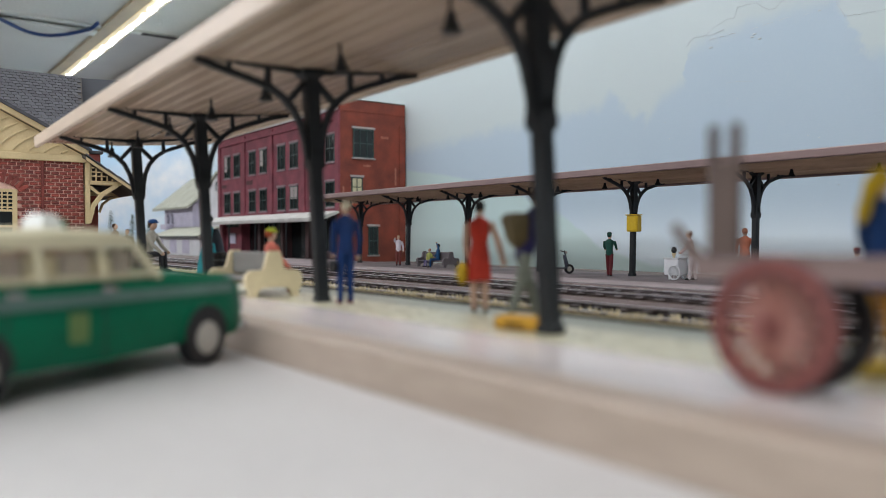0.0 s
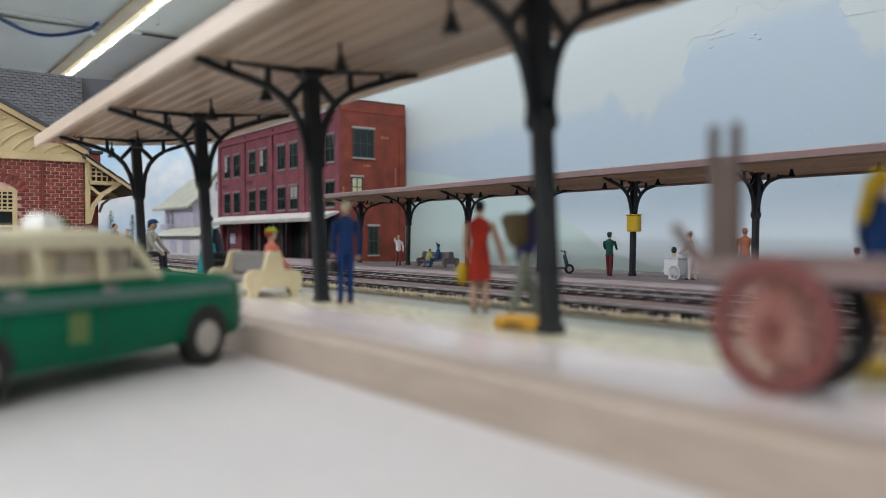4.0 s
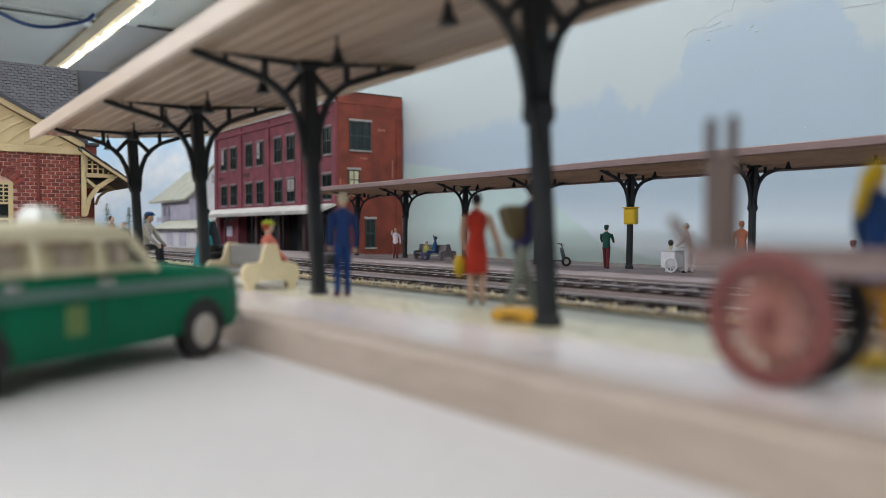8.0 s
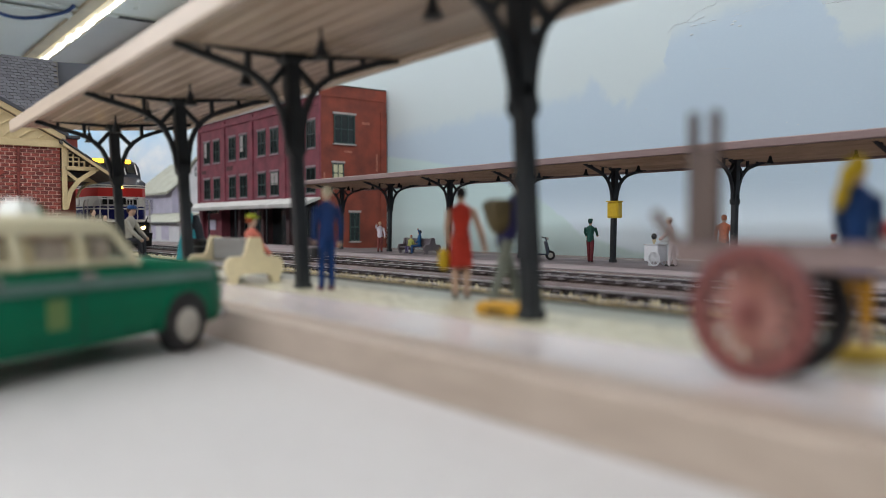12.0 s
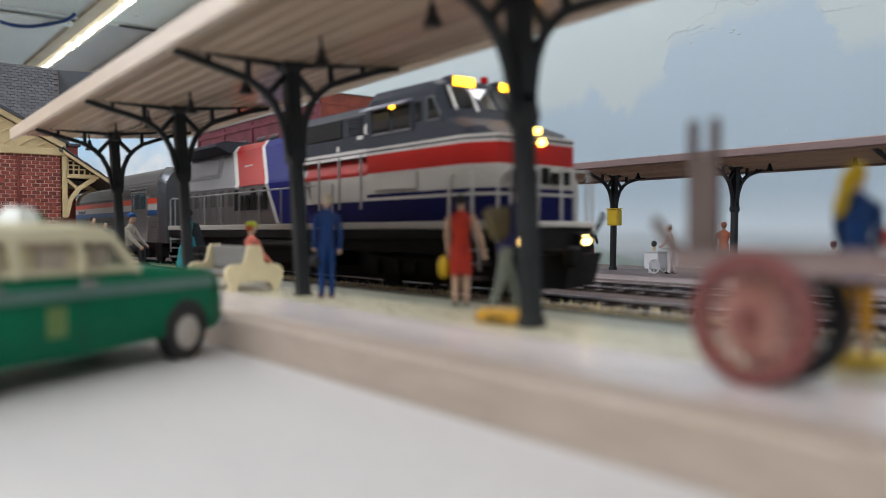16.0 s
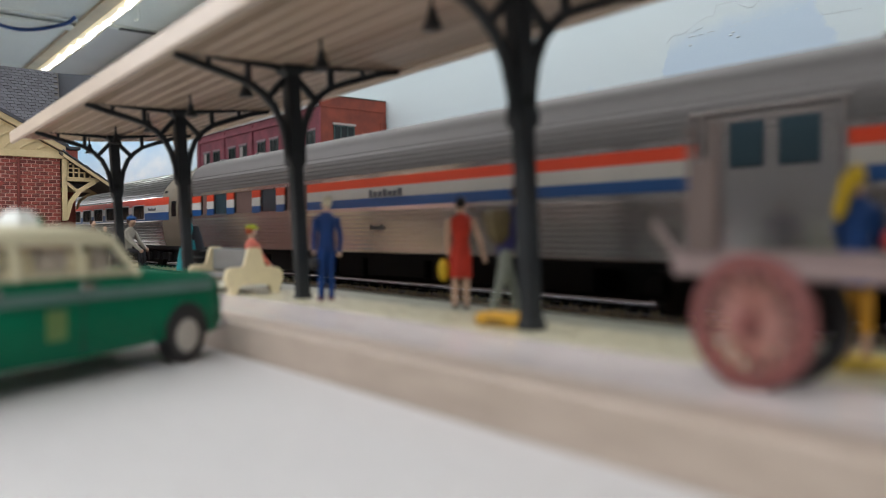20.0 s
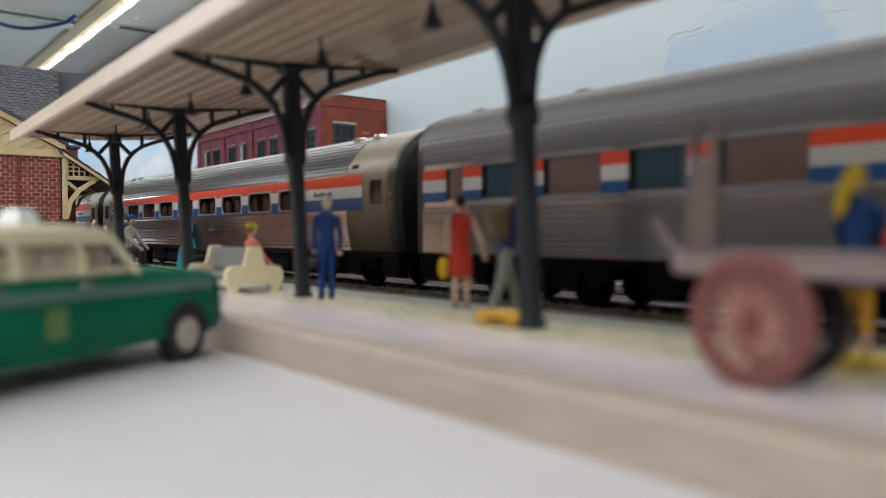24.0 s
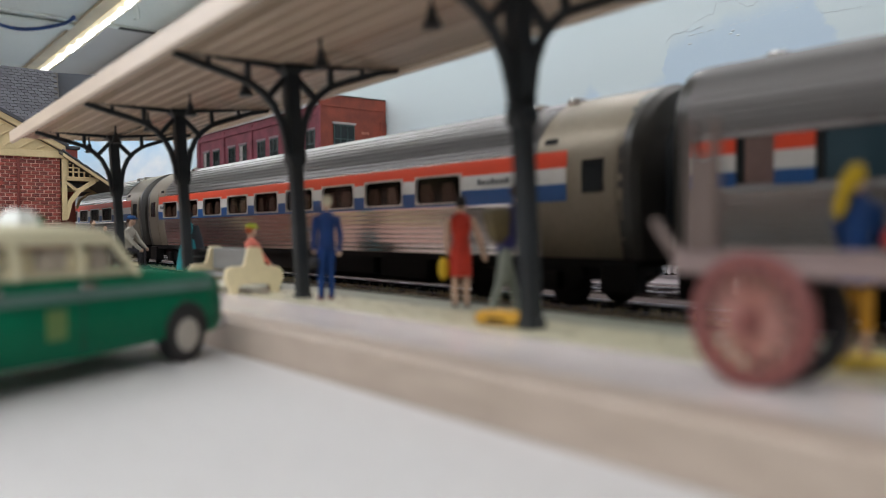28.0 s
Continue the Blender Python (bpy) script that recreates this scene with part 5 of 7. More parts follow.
def end_cap(t, x, s, yz, ztop, m, out=0.12):
    """A car end: a plate in the car's outline, its frame and the black diaphragm."""
    zs = [0.95 + (ztop - 0.95) * math.sin(math.pi / 2 * k / 14) for k in range(15)]
    half = [(yz(z), z) for z in zs]
    outline = [(-y, z) for y, z in half] + [(y, z) for y, z in reversed(half[:-1])]
    inner = [(0.9 * y, 0.95 + (z - 0.95) * 0.965) for y, z in outline]
    g = Geo().loft([[(x - s * 0.3, y, z) for y, z in outline], [(x - s * 0.04, y, z) for y, z in outline], [(x + s * out, y, z) for y, z in inner]])
    part("car_end", g, m, t)
    dia = [(-0.62, 0.95), (-0.66, 3.0), (-0.5, 3.3), (0.5, 3.3), (0.66, 3.0), (0.62, 0.95)]
    part("diaphragm", Geo().prism(dia, "x", min(x + s * out * 0.5, x + s * 0.42), max(x + s * out * 0.5, x + s * 0.42)), T_DIAPH, t)
    part("end_step", Geo().box(min(x, x - s * 0.8), -1.4, 0.35, max(x, x - s * 0.8), -1.1, 0.9, 0.02), T_BLACK, t)


def strip(name, t, yz, xa, xb, z0, z1, m, proud=0.012, label=""):
    for s in (-1, 1):
        pts = [(s * (yz(z0 + (z1 - z0) * k / 3) + proud), z0 + (z1 - z0) * k / 3) for k in range(4)]
        part(name, Geo().prism(pts + [(y - s * (proud + 0.04), z) for y, z in reversed(pts)], "x", xa, xb), m, t, label)


def rounded_frame(s, yz, a, b, z0, z1, r=0.13, w=0.04, proud=0.03):
    """A window frame on the curved side: square outside, round-cornered inside."""
    outer, inner = [], []
    for cx, cz, sx, sz, a0 in ((b - w - r, z0 + w + r, b, z0, -90), (b - w - r, z1 - w - r, b, z1, 0), (a + w + r, z1 - w - r, a, z1, 90), (a + w + r, z0 + w + r, a, z0, 180)):
        for k in range(5):
            q = math.radians(a0 + 22.5 * k)
            inner.append((cx + r * math.cos(q), cz + r * math.sin(q)))
            outer.append((sx, sz))
    n = len(inner)
    at = lambda p, d: (p[0], s * (yz(p[1]) + d), p[1])
    v = [at(p, proud) for p in outer] + [at(p, proud) for p in inner] + [at(p, -0.04) for p in outer] + [at(p, -0.04) for p in inner]
    f = []
    for k in range(n):
        j = (k + 1) % n
        f += [(n + k, n + j, 3 * n + j, 3 * n + k)]
        if outer[k] != outer[j]:
            f += [(k, j, n + j, n + k), (k, j, 2 * n + j, 2 * n + k)]
        else:
            f += [(k, n + j, n + k)]
    return Geo().add(v, f)


def baggage_car():
    """A corrugated baggage and crew car."""
    L, yz = 25.9, BAG_Y
    t = thing("baggage_car", "silver fluted baggage car with red, white and blue stripe", "train car", -60, 12.25, RAIL_Z)
    common(t, L, yz, 4.1)
    for s in (-1, 1):
        low = flutes(0.95, 2.02, yz)
        part("lower_side", Geo().prism([(s * y, z) for y, z in shell(low)], "x", -L + 0.25, -3.7), BAG_SILVER, t)
        part("lower_side", Geo().prism([(s * y, z) for y, z in shell(low)], "x", -1.48, -0.25), BAG_SILVER, t)
        up = roof_line(yz, 2.96, 3.6, 4.27, 0.012)
        part("roof_side", Geo().prism([(s * y, z) for y, z in shell(up)], "x", -L + 0.25, -0.25), BAG_ROOF_DIMMED, t)
        # sliding door with two lights
        part("door", Geo().box(-3.62, s * 1.47 - 0.04, 0.98, -1.55, s * 1.47 + 0.04, 3.25, 0.02), BAG_SILVER, t, "smooth silver baggage door")
        for a, b in ((-3.22, -2.66), (-2.44, -1.82)):
            part("door_window", Geo().box(a, s * 1.51 - 0.02, 2.42, b, s * 1.51 + 0.02, 3.1, 0.02), GLASS_BLUE, t)
        part("door_track", Geo().box(-3.9, s * 1.52 - 0.03, 3.25, -1.4, s * 1.52 + 0.03, 3.32, 0.01), BAG_SILVER, t)
        for a in (-3.72, -1.53):
            part("door_post", Geo().box(a, s * 1.5 - 0.03, 0.98, a + 0.08, s * 1.5 + 0.03, 3.25), BAG_SILVER, t)
    wins = [(-24.82, -24.2, T_CURTAIN), (-23.6, -22.4, GLASS_BLUE), (-21.8, -20.35, T_CURTAIN), (-19.75, -18.6, GLASS_BLUE), (-18.05, -16.6, T_CURTAIN)]
    edges = [-L + 0.25] + [e for a, b, _ in wins for e in (a, b)]
    for xa, xb in [(edges[i], edges[i + 1]) for i in range(0, len(edges) - 1, 2)] + [(-16.6, -3.75), (-1.45, -0.25)]:
        strip("blue_stripe", t, yz, xa, xb, 2.12, 2.34, T_BLUE)
        strip("white_stripe", t, yz, xa, xb, 2.34, 2.61, T_WHITE if xa < -17 else L_WHITE)
        strip("red_stripe", t, yz, xa, xb, 2.61, 2.84, T_ORANGE)
    strip("side_panel", t, yz, -L + 0.25, -3.7, 2.02, 2.12, BAG_SILVER, 0.0)
    strip("side_panel", t, yz, -L + 0.25, -3.7, 2.84, 2.96, BAG_SILVER, 0.0)
    strip("side_panel", t, yz, -1.5, -0.25, 2.02, 2.12, BAG_SILVER, 0.0)
    strip("side_panel", t, yz, -1.5, -0.25, 2.84, 2.96, BAG_SILVER, 0.0)
    for a, b, m in wins:
        strip("window", t, yz, a, b, 2.12, 2.84, m, -0.03)
        strip("window_sill", t, yz, a, b, 2.12, 2.15, BAG_SILVER, 0.015)
        # dark strip drawn for the recess shadow at the window's left
        strip("window_jamb", t, yz, a, a + 0.13, 2.15, 2.84, GLASS, -0.015)
    bars(t, -13.3, 2.36, 1.5, 0.18, 7, -1.53, ink=FADED)
    bars(t, -13.2, 1.55, 0.6, 0.12, 4, -1.55, ink=FADED)
    end_cap(t, 0.0, 1, yz, 4.3, T_END, 0.42)
    arch = [(0.78 * math.cos(a), 2.75 + 1.15 * math.sin(a)) for a in [math.pi * k / 12 for k in range(13)]]
    part("end_hood", Geo().prism([(0.78, 0.97)] + arch + [(-0.78, 0.97)], "x", 0.3, 0.5), T_DIAPH, t, "black arched end frame")
    part("end_door", Geo().box(0.5, -0.4, 1.0, 0.55, 0.4, 3.05, 0.02), T_END, t)
    end_cap(t, -L, -1, yz, 4.25, DARK_END)
    for x in (-1.2, -24.6, -21.5):
        part("roof_vent", Geo().box(x - 0.16, -0.8, 4.1, x + 0.16, -0.5, 4.21, 0.03), BAG_SILVER, t)
    return t


def coach():
    """A tubular coach with a fluted body and a tricolour window band."""
    L, yz = 25.9, AMF_Y
    t = thing("passenger_coach", "silver tubular coach with fluted sides and tricolour band", "train car", -80, 12.25, RAIL_Z)
    common(t, L, yz, 3.92)
    for s in (-1, 1):
        low = flutes(0.95, 1.98, yz, 0.115, 0.03)
        part("lower_side", Geo().prism([(s * y, z) for y, z in shell(low)], "x", -L + 2.2, -2.3), STEEL, t)
        up = roof_line(yz, 3.0, 3.97, 4.13, 0.026)
        part("roof_side", Geo().prism([(s * y, z) for y, z in shell(up)], "x", -L + 2.2, -2.3), ROOF_DIMMED, t)
        for a, b, da, db in ((-2.3, -0.2, -1.35, -0.35), (-L + 0.2, -L + 2.2, -L + 0.35, -L + 1.35)):
            zs = [0.95 + 3.18 * math.sin(math.pi / 2 * k / 14) for k in range(15)]
            part("end_panel", Geo().prism([(s * y, z) for y, z in shell([(yz(z), z) for z in zs])], "x", a, b), STEEL_END, t, "smooth brownish vestibule panel")
            strip_z = [(yz(z) + 0.018, z) for z in (0.98, 1.5, 2.0, 2.5, 2.95, 3.25)]
            part("door", Geo().prism([(s * y, z) for y, z in shell(strip_z, 0.04)], "x", da, db), STEEL_END, t)
            dz = [(yz(z) + 0.03, z) for z in (2.15, 2.45, 2.75)]
            part("door_window", Geo().prism([(s * y, z) for y, z in shell(dz, 0.03)], "x", da + 0.25, db - 0.25), GLASS, t)
            pz = [(yz(z) + 0.022, z) for z in (3.1, 3.2)]
            part("lamp_slot", Geo().prism([(s * y, z) for y, z in shell(pz, 0.03)], "x", min(da, db) - 0.75 if a > -5 else max(da, db) + 0.3, (min(da, db) - 0.45) if a > -5 else max(da, db) + 0.6), T_BLACK, t)
    wins = [(-6.25 - 2.2 * k, -4.55 - 2.2 * k) for k in range(9)]
    edges = [-L + 1.5] + [e for a, b in sorted(wins) for e in (a, b)] + [-1.5]
    for i in range(0, len(edges) - 1, 2):
        strip("blue_stripe", t, yz, edges[i], edges[i + 1], 2.02, 2.34, T_BLUE)
        strip("white_stripe", t, yz, edges[i], edges[i + 1], 2.34, 2.64, T_WHITE)
    strip("red_stripe", t, yz, -L + 1.5, -1.5, 2.7, 2.95, T_ORANGE)
    for a, b in wins:
        strip("blue_stripe", t, yz, a, b, 2.02, 2.1, T_BLUE)
        for s in (-1, 1):
            ob = part("window", Geo().prism([(s * (yz(z) - 0.02), z) for z in (2.1, 2.4, 2.7)] + [(s * (yz(z) - 0.035), z) for z in (2.7, 2.4, 2.1)], "x", a, b), GLASS_THIN, t, "tinted coach window")
            ob.visible_shadow = False
            part("window_frame", rounded_frame(s, yz, a, b, 2.07, 2.72), FRAME_SILVER, t)
            for c in (a + 0.28, a + 1.12):
                part("seat_back", Geo().loft([[(c - 0.22, s * 1.33, 2.0), (c + 0.22, s * 1.33, 2.0), (c + 0.22, s * 1.43, 2.0), (c - 0.22, s * 1.43, 2.0)], [(c - 0.24, s * 1.33, 2.36), (c + 0.14, s * 1.33, 2.36), (c + 0.14, s * 1.43, 2.36), (c - 0.24, s * 1.43, 2.36)], [(c - 0.22, s * 1.34, 2.55), (c + 0.06, s * 1.34, 2.55), (c + 0.06, s * 1.4, 2.55), (c - 0.22, s * 1.4, 2.55)]]), COACH_SEAT, t)
    for i in range(0, len(edges) - 1, 2):
        strip("red_stripe", t, yz, edges[i], edges[i + 1], 2.64, 2.7, T_ORANGE)
    strip("side_panel", t, yz, -L + 2.2, -2.3, 1.96, 2.03, STEEL, 0.004)
    strip("side_panel", t, yz, -L + 2.2, -2.3, 2.94, 3.02, STEEL, 0.004)
    bars(t, -4.0, 2.43, 1.0, 0.12, 7, -1.545, ink=FADED)
    bars(t, -24.1, 2.44, 0.5, 0.12, 3, -1.55, ink=FADED)
    bars(t, -11.8, 1.5, 0.5, 0.12, 4, -1.55, ink=FADED)
    end_cap(t, 0.0, 1, yz, 4.11, DARK_END, 0.05)
    end_cap(t, -L, -1, yz, 4.11, DARK_END, 0.05)
    for x in (-2.1, -3.1, -23.6, -22.6):
        part("roof_vent", Geo().box(x - 0.16, -0.72, 3.92, x + 0.16, -0.45, 4.06, 0.03), STEEL, t)
    return t


loco = locomotive()
cars = [baggage_car(), coach()]
for k in range(2):
    cars.append(copy_thing(cars[1], place(-100, 12.25, RAIL_Z)))
for c in cars[1:]:
    tagged(c, group="coaches of the train")


# ---- loose things ----
TAXI_GREEN = material("taxi_green", (0.001, 0.138, 0.068), 0.4, second=(0.001, 0.118, 0.058), scale=0.5, grain=12, bump=0.02, spec=0.16)
TAXI_CREAM = material("taxi_cream", (0.56, 0.52, 0.36), 0.4, second=(0.5, 0.46, 0.31), scale=0.5, grain=12, bump=0.02)
TAXI_STRIPE = material("taxi_stripe", (0.1, 0.19, 0.165), 0.4, bump=0.02)
TYRE = material("tyre_black", (0.012, 0.012, 0.013), 0.6, scale=2, grain=20)
HUB = material("hub_cap", (0.5, 0.48, 0.44), 0.3, metal=0.5, bump=0.02)
CHROME = material("chrome_plastic", (0.6, 0.6, 0.6), 0.2, metal=0.9, bump=0.0)
CAR_GLASS = clear("car_glass", (0.85, 0.82, 0.72), 0.03, 0.08)
CAR_GLASS.node_tree.nodes["Principled BSDF"].inputs["IOR"].default_value = 1.06
# cabin colours lightened to offset the shade under the roof
SEAT_TAN = material("taxi_seat", (0.85, 0.78, 0.55), 0.7, scale=1, grain=12)
TAXI_SHADE = material("taxi_cabin_shade", (0.52, 0.45, 0.46), 0.7, scale=1, grain=12)
BADGE = material("badge_gold", (0.12, 0.2, 0.06), 0.5, bump=0)
ROOF_SIGN = clear("roof_sign", (0.8, 0.82, 0.8), 0.3)
CART_STAKE = material("cart_stake", (0.115, 0.08, 0.066), 0.6, second=(0.075, 0.052, 0.044), scale=1, grain=10, stretch=(1, 1, 0.2), bump=0.2)
CART_WOOD = material("cart_wood", (0.22, 0.16, 0.15), 0.6, second=(0.15, 0.105, 0.095), scale=1, grain=10, stretch=(0.2, 1, 1), bump=0.2)
CART_RED = material("cart_wheel_red", (0.155, 0.046, 0.038), 0.55, second=(0.11, 0.034, 0.032), scale=1.5, grain=12, bump=0.15)
CART_SPOKE = material("cart_spoke", (0.3, 0.13, 0.1), 0.55, second=(0.18, 0.07, 0.055), scale=1.5, grain=12, bump=0.15)
BENCH_CREAM = material("bench_cream", (0.66, 0.57, 0.36), 0.35, second=(0.56, 0.48, 0.3), scale=1, grain=12, bump=0.05)
BENCH_GREY = material("bench_back_grey", (0.2, 0.2, 0.19), 0.45, scale=1, grain=12, stretch=(1, 1, 4), bump=0.2)
BENCH_BROWN = material("bench_brown_grey", (0.14, 0.12, 0.13), 0.5, scale=1, grain=12)
YELLOW = material("yellow_plastic", (0.6, 0.42, 0.02), 0.35, second=(0.52, 0.34, 0.02), scale=1, grain=12, bump=0.05)
ORANGE_BOX = material("amber_case", (0.55, 0.3, 0.03), 0.4, second=(0.45, 0.22, 0.02), scale=1, grain=12)


def taxi():
    """A tall four-door saloon, nose at the origin, heading along +x."""
    t = thing("taxi", "green and cream saloon taxi parked against the kerb", "car", -10.65, 3.58, 0.0, 120)
    W = 0.95

    def ring(x, zlo, zhi, w, tuck=0.08):
        return [(x, -w + tuck, zlo), (x, -w, zlo + 0.14), (x, -w, (zlo + zhi) / 2), (x, -w + 0.05, zhi - 0.1), (x, -w + 0.16, zhi), (x, w - 0.16, zhi), (x, w - 0.05, zhi - 0.1), (x, w, (zlo + zhi) / 2), (x, w, zlo + 0.14), (x, w - tuck, zlo)]

    st = [(0.0, 0.36, 0.98, 0.84), (-0.06, 0.32, 1.05, 0.9), (-0.35, 0.3, 1.1, 0.94), (-1.0, 0.3, 1.13, W), (-1.55, 0.28, 1.15, W), (-2.4, 0.26, 1.14, W), (-3.6, 0.26, 1.13, W), (-4.3, 0.28, 1.12, W), (-4.8, 0.3, 1.06, 0.93), (-5.02, 0.34, 0.98, 0.86)]
    part("body", Geo().loft([ring(x, a, b, w) for x, a, b, w in st]), TAXI_GREEN, t, "glossy green lower body", smooth=40)
    # wheel arches: dark liners, flares
    for x in (-0.8, -3.78):
        for s in (-1, 1):
            g = Geo()
            pts = []
            for k in range(13):
                a = math.pi * k / 12
                pts.append((x + 0.385 * math.cos(a), 0.34 + 0.4 * math.sin(a)))
            part("wheel_arch", Geo().prism(pts, "y", s * (W + 0.004) - 0.03, s * (W + 0.004)), TYRE, t)
            rim = [(x + 0.395 * math.cos(math.pi * k / 12), s * (W + 0.005), 0.34 + 0.41 * math.sin(math.pi * k / 12)) for k in range(13)]
            part("arch_lip", Geo().tube(rim, 0.022, 6), TAXI_GREEN, t)
            wheel = part("wheel", Geo().wheel((x, s * (W - 0.06), 0.34), 0.34, 0.2, seg=26, inner=0.19), TYRE, t, "black tyre")
            part("hub_cap", Geo().wheel((x, s * (W - 0.05), 0.34), 0.2, 0.2, seg=22), HUB, wheel, "dull silver hub cap")
            part("hub_boss", Geo().ball((x, s * (W + 0.04), 0.34), (0.1, 0.03, 0.1), 12, 6), HUB, wheel)
    # cabin
    def cab(y, z, f, b):
        return [(f, -y, z), (f, y, z), (b, y, z), (b, -y, z)]

    part("roof", Geo().loft([cab(0.8, 1.43, -1.74, -4.06), cab(0.8, 1.52, -1.74, -4.04), cab(0.74, 1.6, -1.84, -3.94), cab(0.5, 1.645, -2.1, -3.6)]), TAXI_CREAM, t, "cream roof", smooth=50)
    for s in (-1, 1):
        for a, b in (((-1.5, 0.9), (-1.78, 0.76)), ((-3.05, 0.9), (-3.02, 0.76)), ((-4.5, 0.9), (-3.98, 0.75)), ((-2.28, 0.9), (-2.24, 0.77)), ((-3.9, 0.9), (-3.72, 0.76))):
            w = 0.05 if a[0] in (-1.5, -4.5, -3.05) else 0.03
            part("pillar", Geo().tube([(a[0], s * a[1], 1.1), (b[0], s * b[1], 1.5)], w, 4, square=True), TAXI_CREAM, t)
        part("side_glass", Geo().add([(-1.6, s * 0.89, 1.12), (-4.4, s * 0.89, 1.12), (-3.95, s * 0.76, 1.48), (-1.82, s * 0.76, 1.48), (-1.6, s * 0.875, 1.12), (-4.4, s * 0.875, 1.12), (-3.95, s * 0.745, 1.48), (-1.82, s * 0.745, 1.48)], [(0, 1, 2, 3), (4, 5, 6, 7), (0, 1, 5, 4), (2, 3, 7, 6)]), CAR_GLASS, t)
        part("side_stripe", Geo().box(-4.75, s * (W + 0.002) - 0.008, 0.865, -0.3, s * (W + 0.002) + 0.008, 0.985), TAXI_STRIPE, t, "grey side stripe")
        part("door_seam", Geo().box(-2.34, s * (W + 0.001) - 0.003, 0.34, -2.325, s * (W + 0.001) + 0.003, 0.89).box(-3.46, s * (W + 0.001) - 0.003, 0.34, -3.445, s * (W + 0.001) + 0.003, 0.89), TYRE, t)
        for x in (-2.2, -3.3):
            part("door_handle", Geo().box(x - 0.18, s * (W + 0.025) - 0.025, 0.98, x + 0.02, s * (W + 0.025) + 0.025, 1.05, 0.015), CHROME, t)
        part("door_badge", Geo().box(-2.78, s * (W + 0.004) - 0.006, 0.5, -2.54, s * (W + 0.004) + 0.006, 0.8, 0.005), BADGE, t, "faded gold door badge")
        part("headlight", Geo().ball((0.0, s * 0.62, 0.82), (0.05, 0.12, 0.12), 12, 8), CHROME, t)
        part("tail_light", Geo().ball((-5.02, s * 0.66, 0.8), (0.04, 0.09, 0.12), 10, 6), T_RED, t)
    for x in (-1.5, -4.5):
        f = 1 if x > -3 else -1
        part("windscreen", Geo().add([(x, -0.84, 1.13), (x, 0.84, 1.13), (x - f * 0.28, 0.72, 1.48), (x - f * 0.28, -0.72, 1.48), (x - f * 0.015, -0.84, 1.13), (x - f * 0.015, 0.84, 1.13), (x - f * 0.295, 0.72, 1.48), (x - f * 0.295, -0.72, 1.48)], [(0, 1, 2, 3), (4, 5, 6, 7), (0, 1, 5, 4), (2, 3, 7, 6)]), CAR_GLASS, t)
    part("belt_trim", Geo().box(-4.55, -0.9, 1.1, -1.45, 0.9, 1.16, 0.03), TAXI_CREAM, t)
    for x in (-2.55, -3.55):
        part("seat", Geo().box(x - 0.5, -0.7, 1.0, x - 0.3, 0.7, 1.36, 0.06), SEAT_TAN, t)
        part("seat_cushion", Geo().box(x - 0.3, -0.72, 0.95, x + 0.25, 0.72, 1.2, 0.06), SEAT_TAN, t)
    # made-up blocks giving the windows their bright and dark patches
    for xa, xb, m in ((-3.95, -3.5, SEAT_TAN), (-3.46, -3.1, TAXI_SHADE), (-3.06, -2.7, SEAT_TAN), (-2.66, -2.3, TAXI_SHADE), (-2.26, -2.0, SEAT_TAN), (-1.96, -1.74, TAXI_SHADE)):
        part("cabin_patch", Geo().box(xa, -0.74, 1.0, xb, -0.5, 1.4, 0.05), m, t)
    part("steering_wheel", Geo().wheel((-2.0, 0.38, 1.2), 0.17, 0.03, axis="x", seg=16, inner=0.14), TAXI_CREAM, t)
    part("bonnet_ridge", Geo().loft([[(-0.1, -0.3, 1.06), (-0.1, 0.3, 1.06), (-0.1, 0, 1.1)], [(-1.45, -0.5, 1.15), (-1.45, 0.5, 1.15), (-1.45, 0, 1.2)]]), TAXI_GREEN, t)
    part("front_bumper", Geo().box(-0.06, -0.9, 0.34, 0.12, 0.9, 0.5, 0.05), CHROME, t)
    part("rear_bumper", Geo().box(-5.14, -0.9, 0.34, -4.98, 0.9, 0.5, 0.05), CHROME, t)
    g = Geo()
    for k in range(6):
        g.box(-0.02, -0.45, 0.56 + 0.07 * k, 0.03, 0.45, 0.59 + 0.07 * k)
    part("grille", g, CHROME, t)
    part("roof_sign", Geo().loft([cab(0.16, 1.62, -2.16, -2.44), cab(0.16, 1.73, -2.18, -2.42), cab(0.1, 1.81, -2.22, -2.38)]), ROOF_SIGN, t, "white roof sign", smooth=50)
    part("sign_base", Geo().box(-2.12, -0.08, 1.6, -2.02, 0.12, 1.76, 0.02), TAXI_GREEN, t)
    return t


taxi()


def spoked_wheel(parent, x, y, r, n=16, dark=False):
    w = part("wheel", Geo().wheel((0, 0, 0), r, 0.09, seg=32, inner=r * 0.74), TYRE if dark else CART_RED, parent, at=(x, y, r))
    part("hub", Geo().wheel((0, 0, 0), r * 0.17, 0.16, seg=16), TYRE if dark else CART_RED, w)
    for k in range(n):
        a = 2 * math.pi * k / n
        part("spoke", Geo().tube([(0.18 * r * math.cos(a), 0, 0.18 * r * math.sin(a)), (0.86 * r * math.cos(a), 0, 0.86 * r * math.sin(a))], 0.036, 6), TYRE if dark else CART_SPOKE, w)
    return w


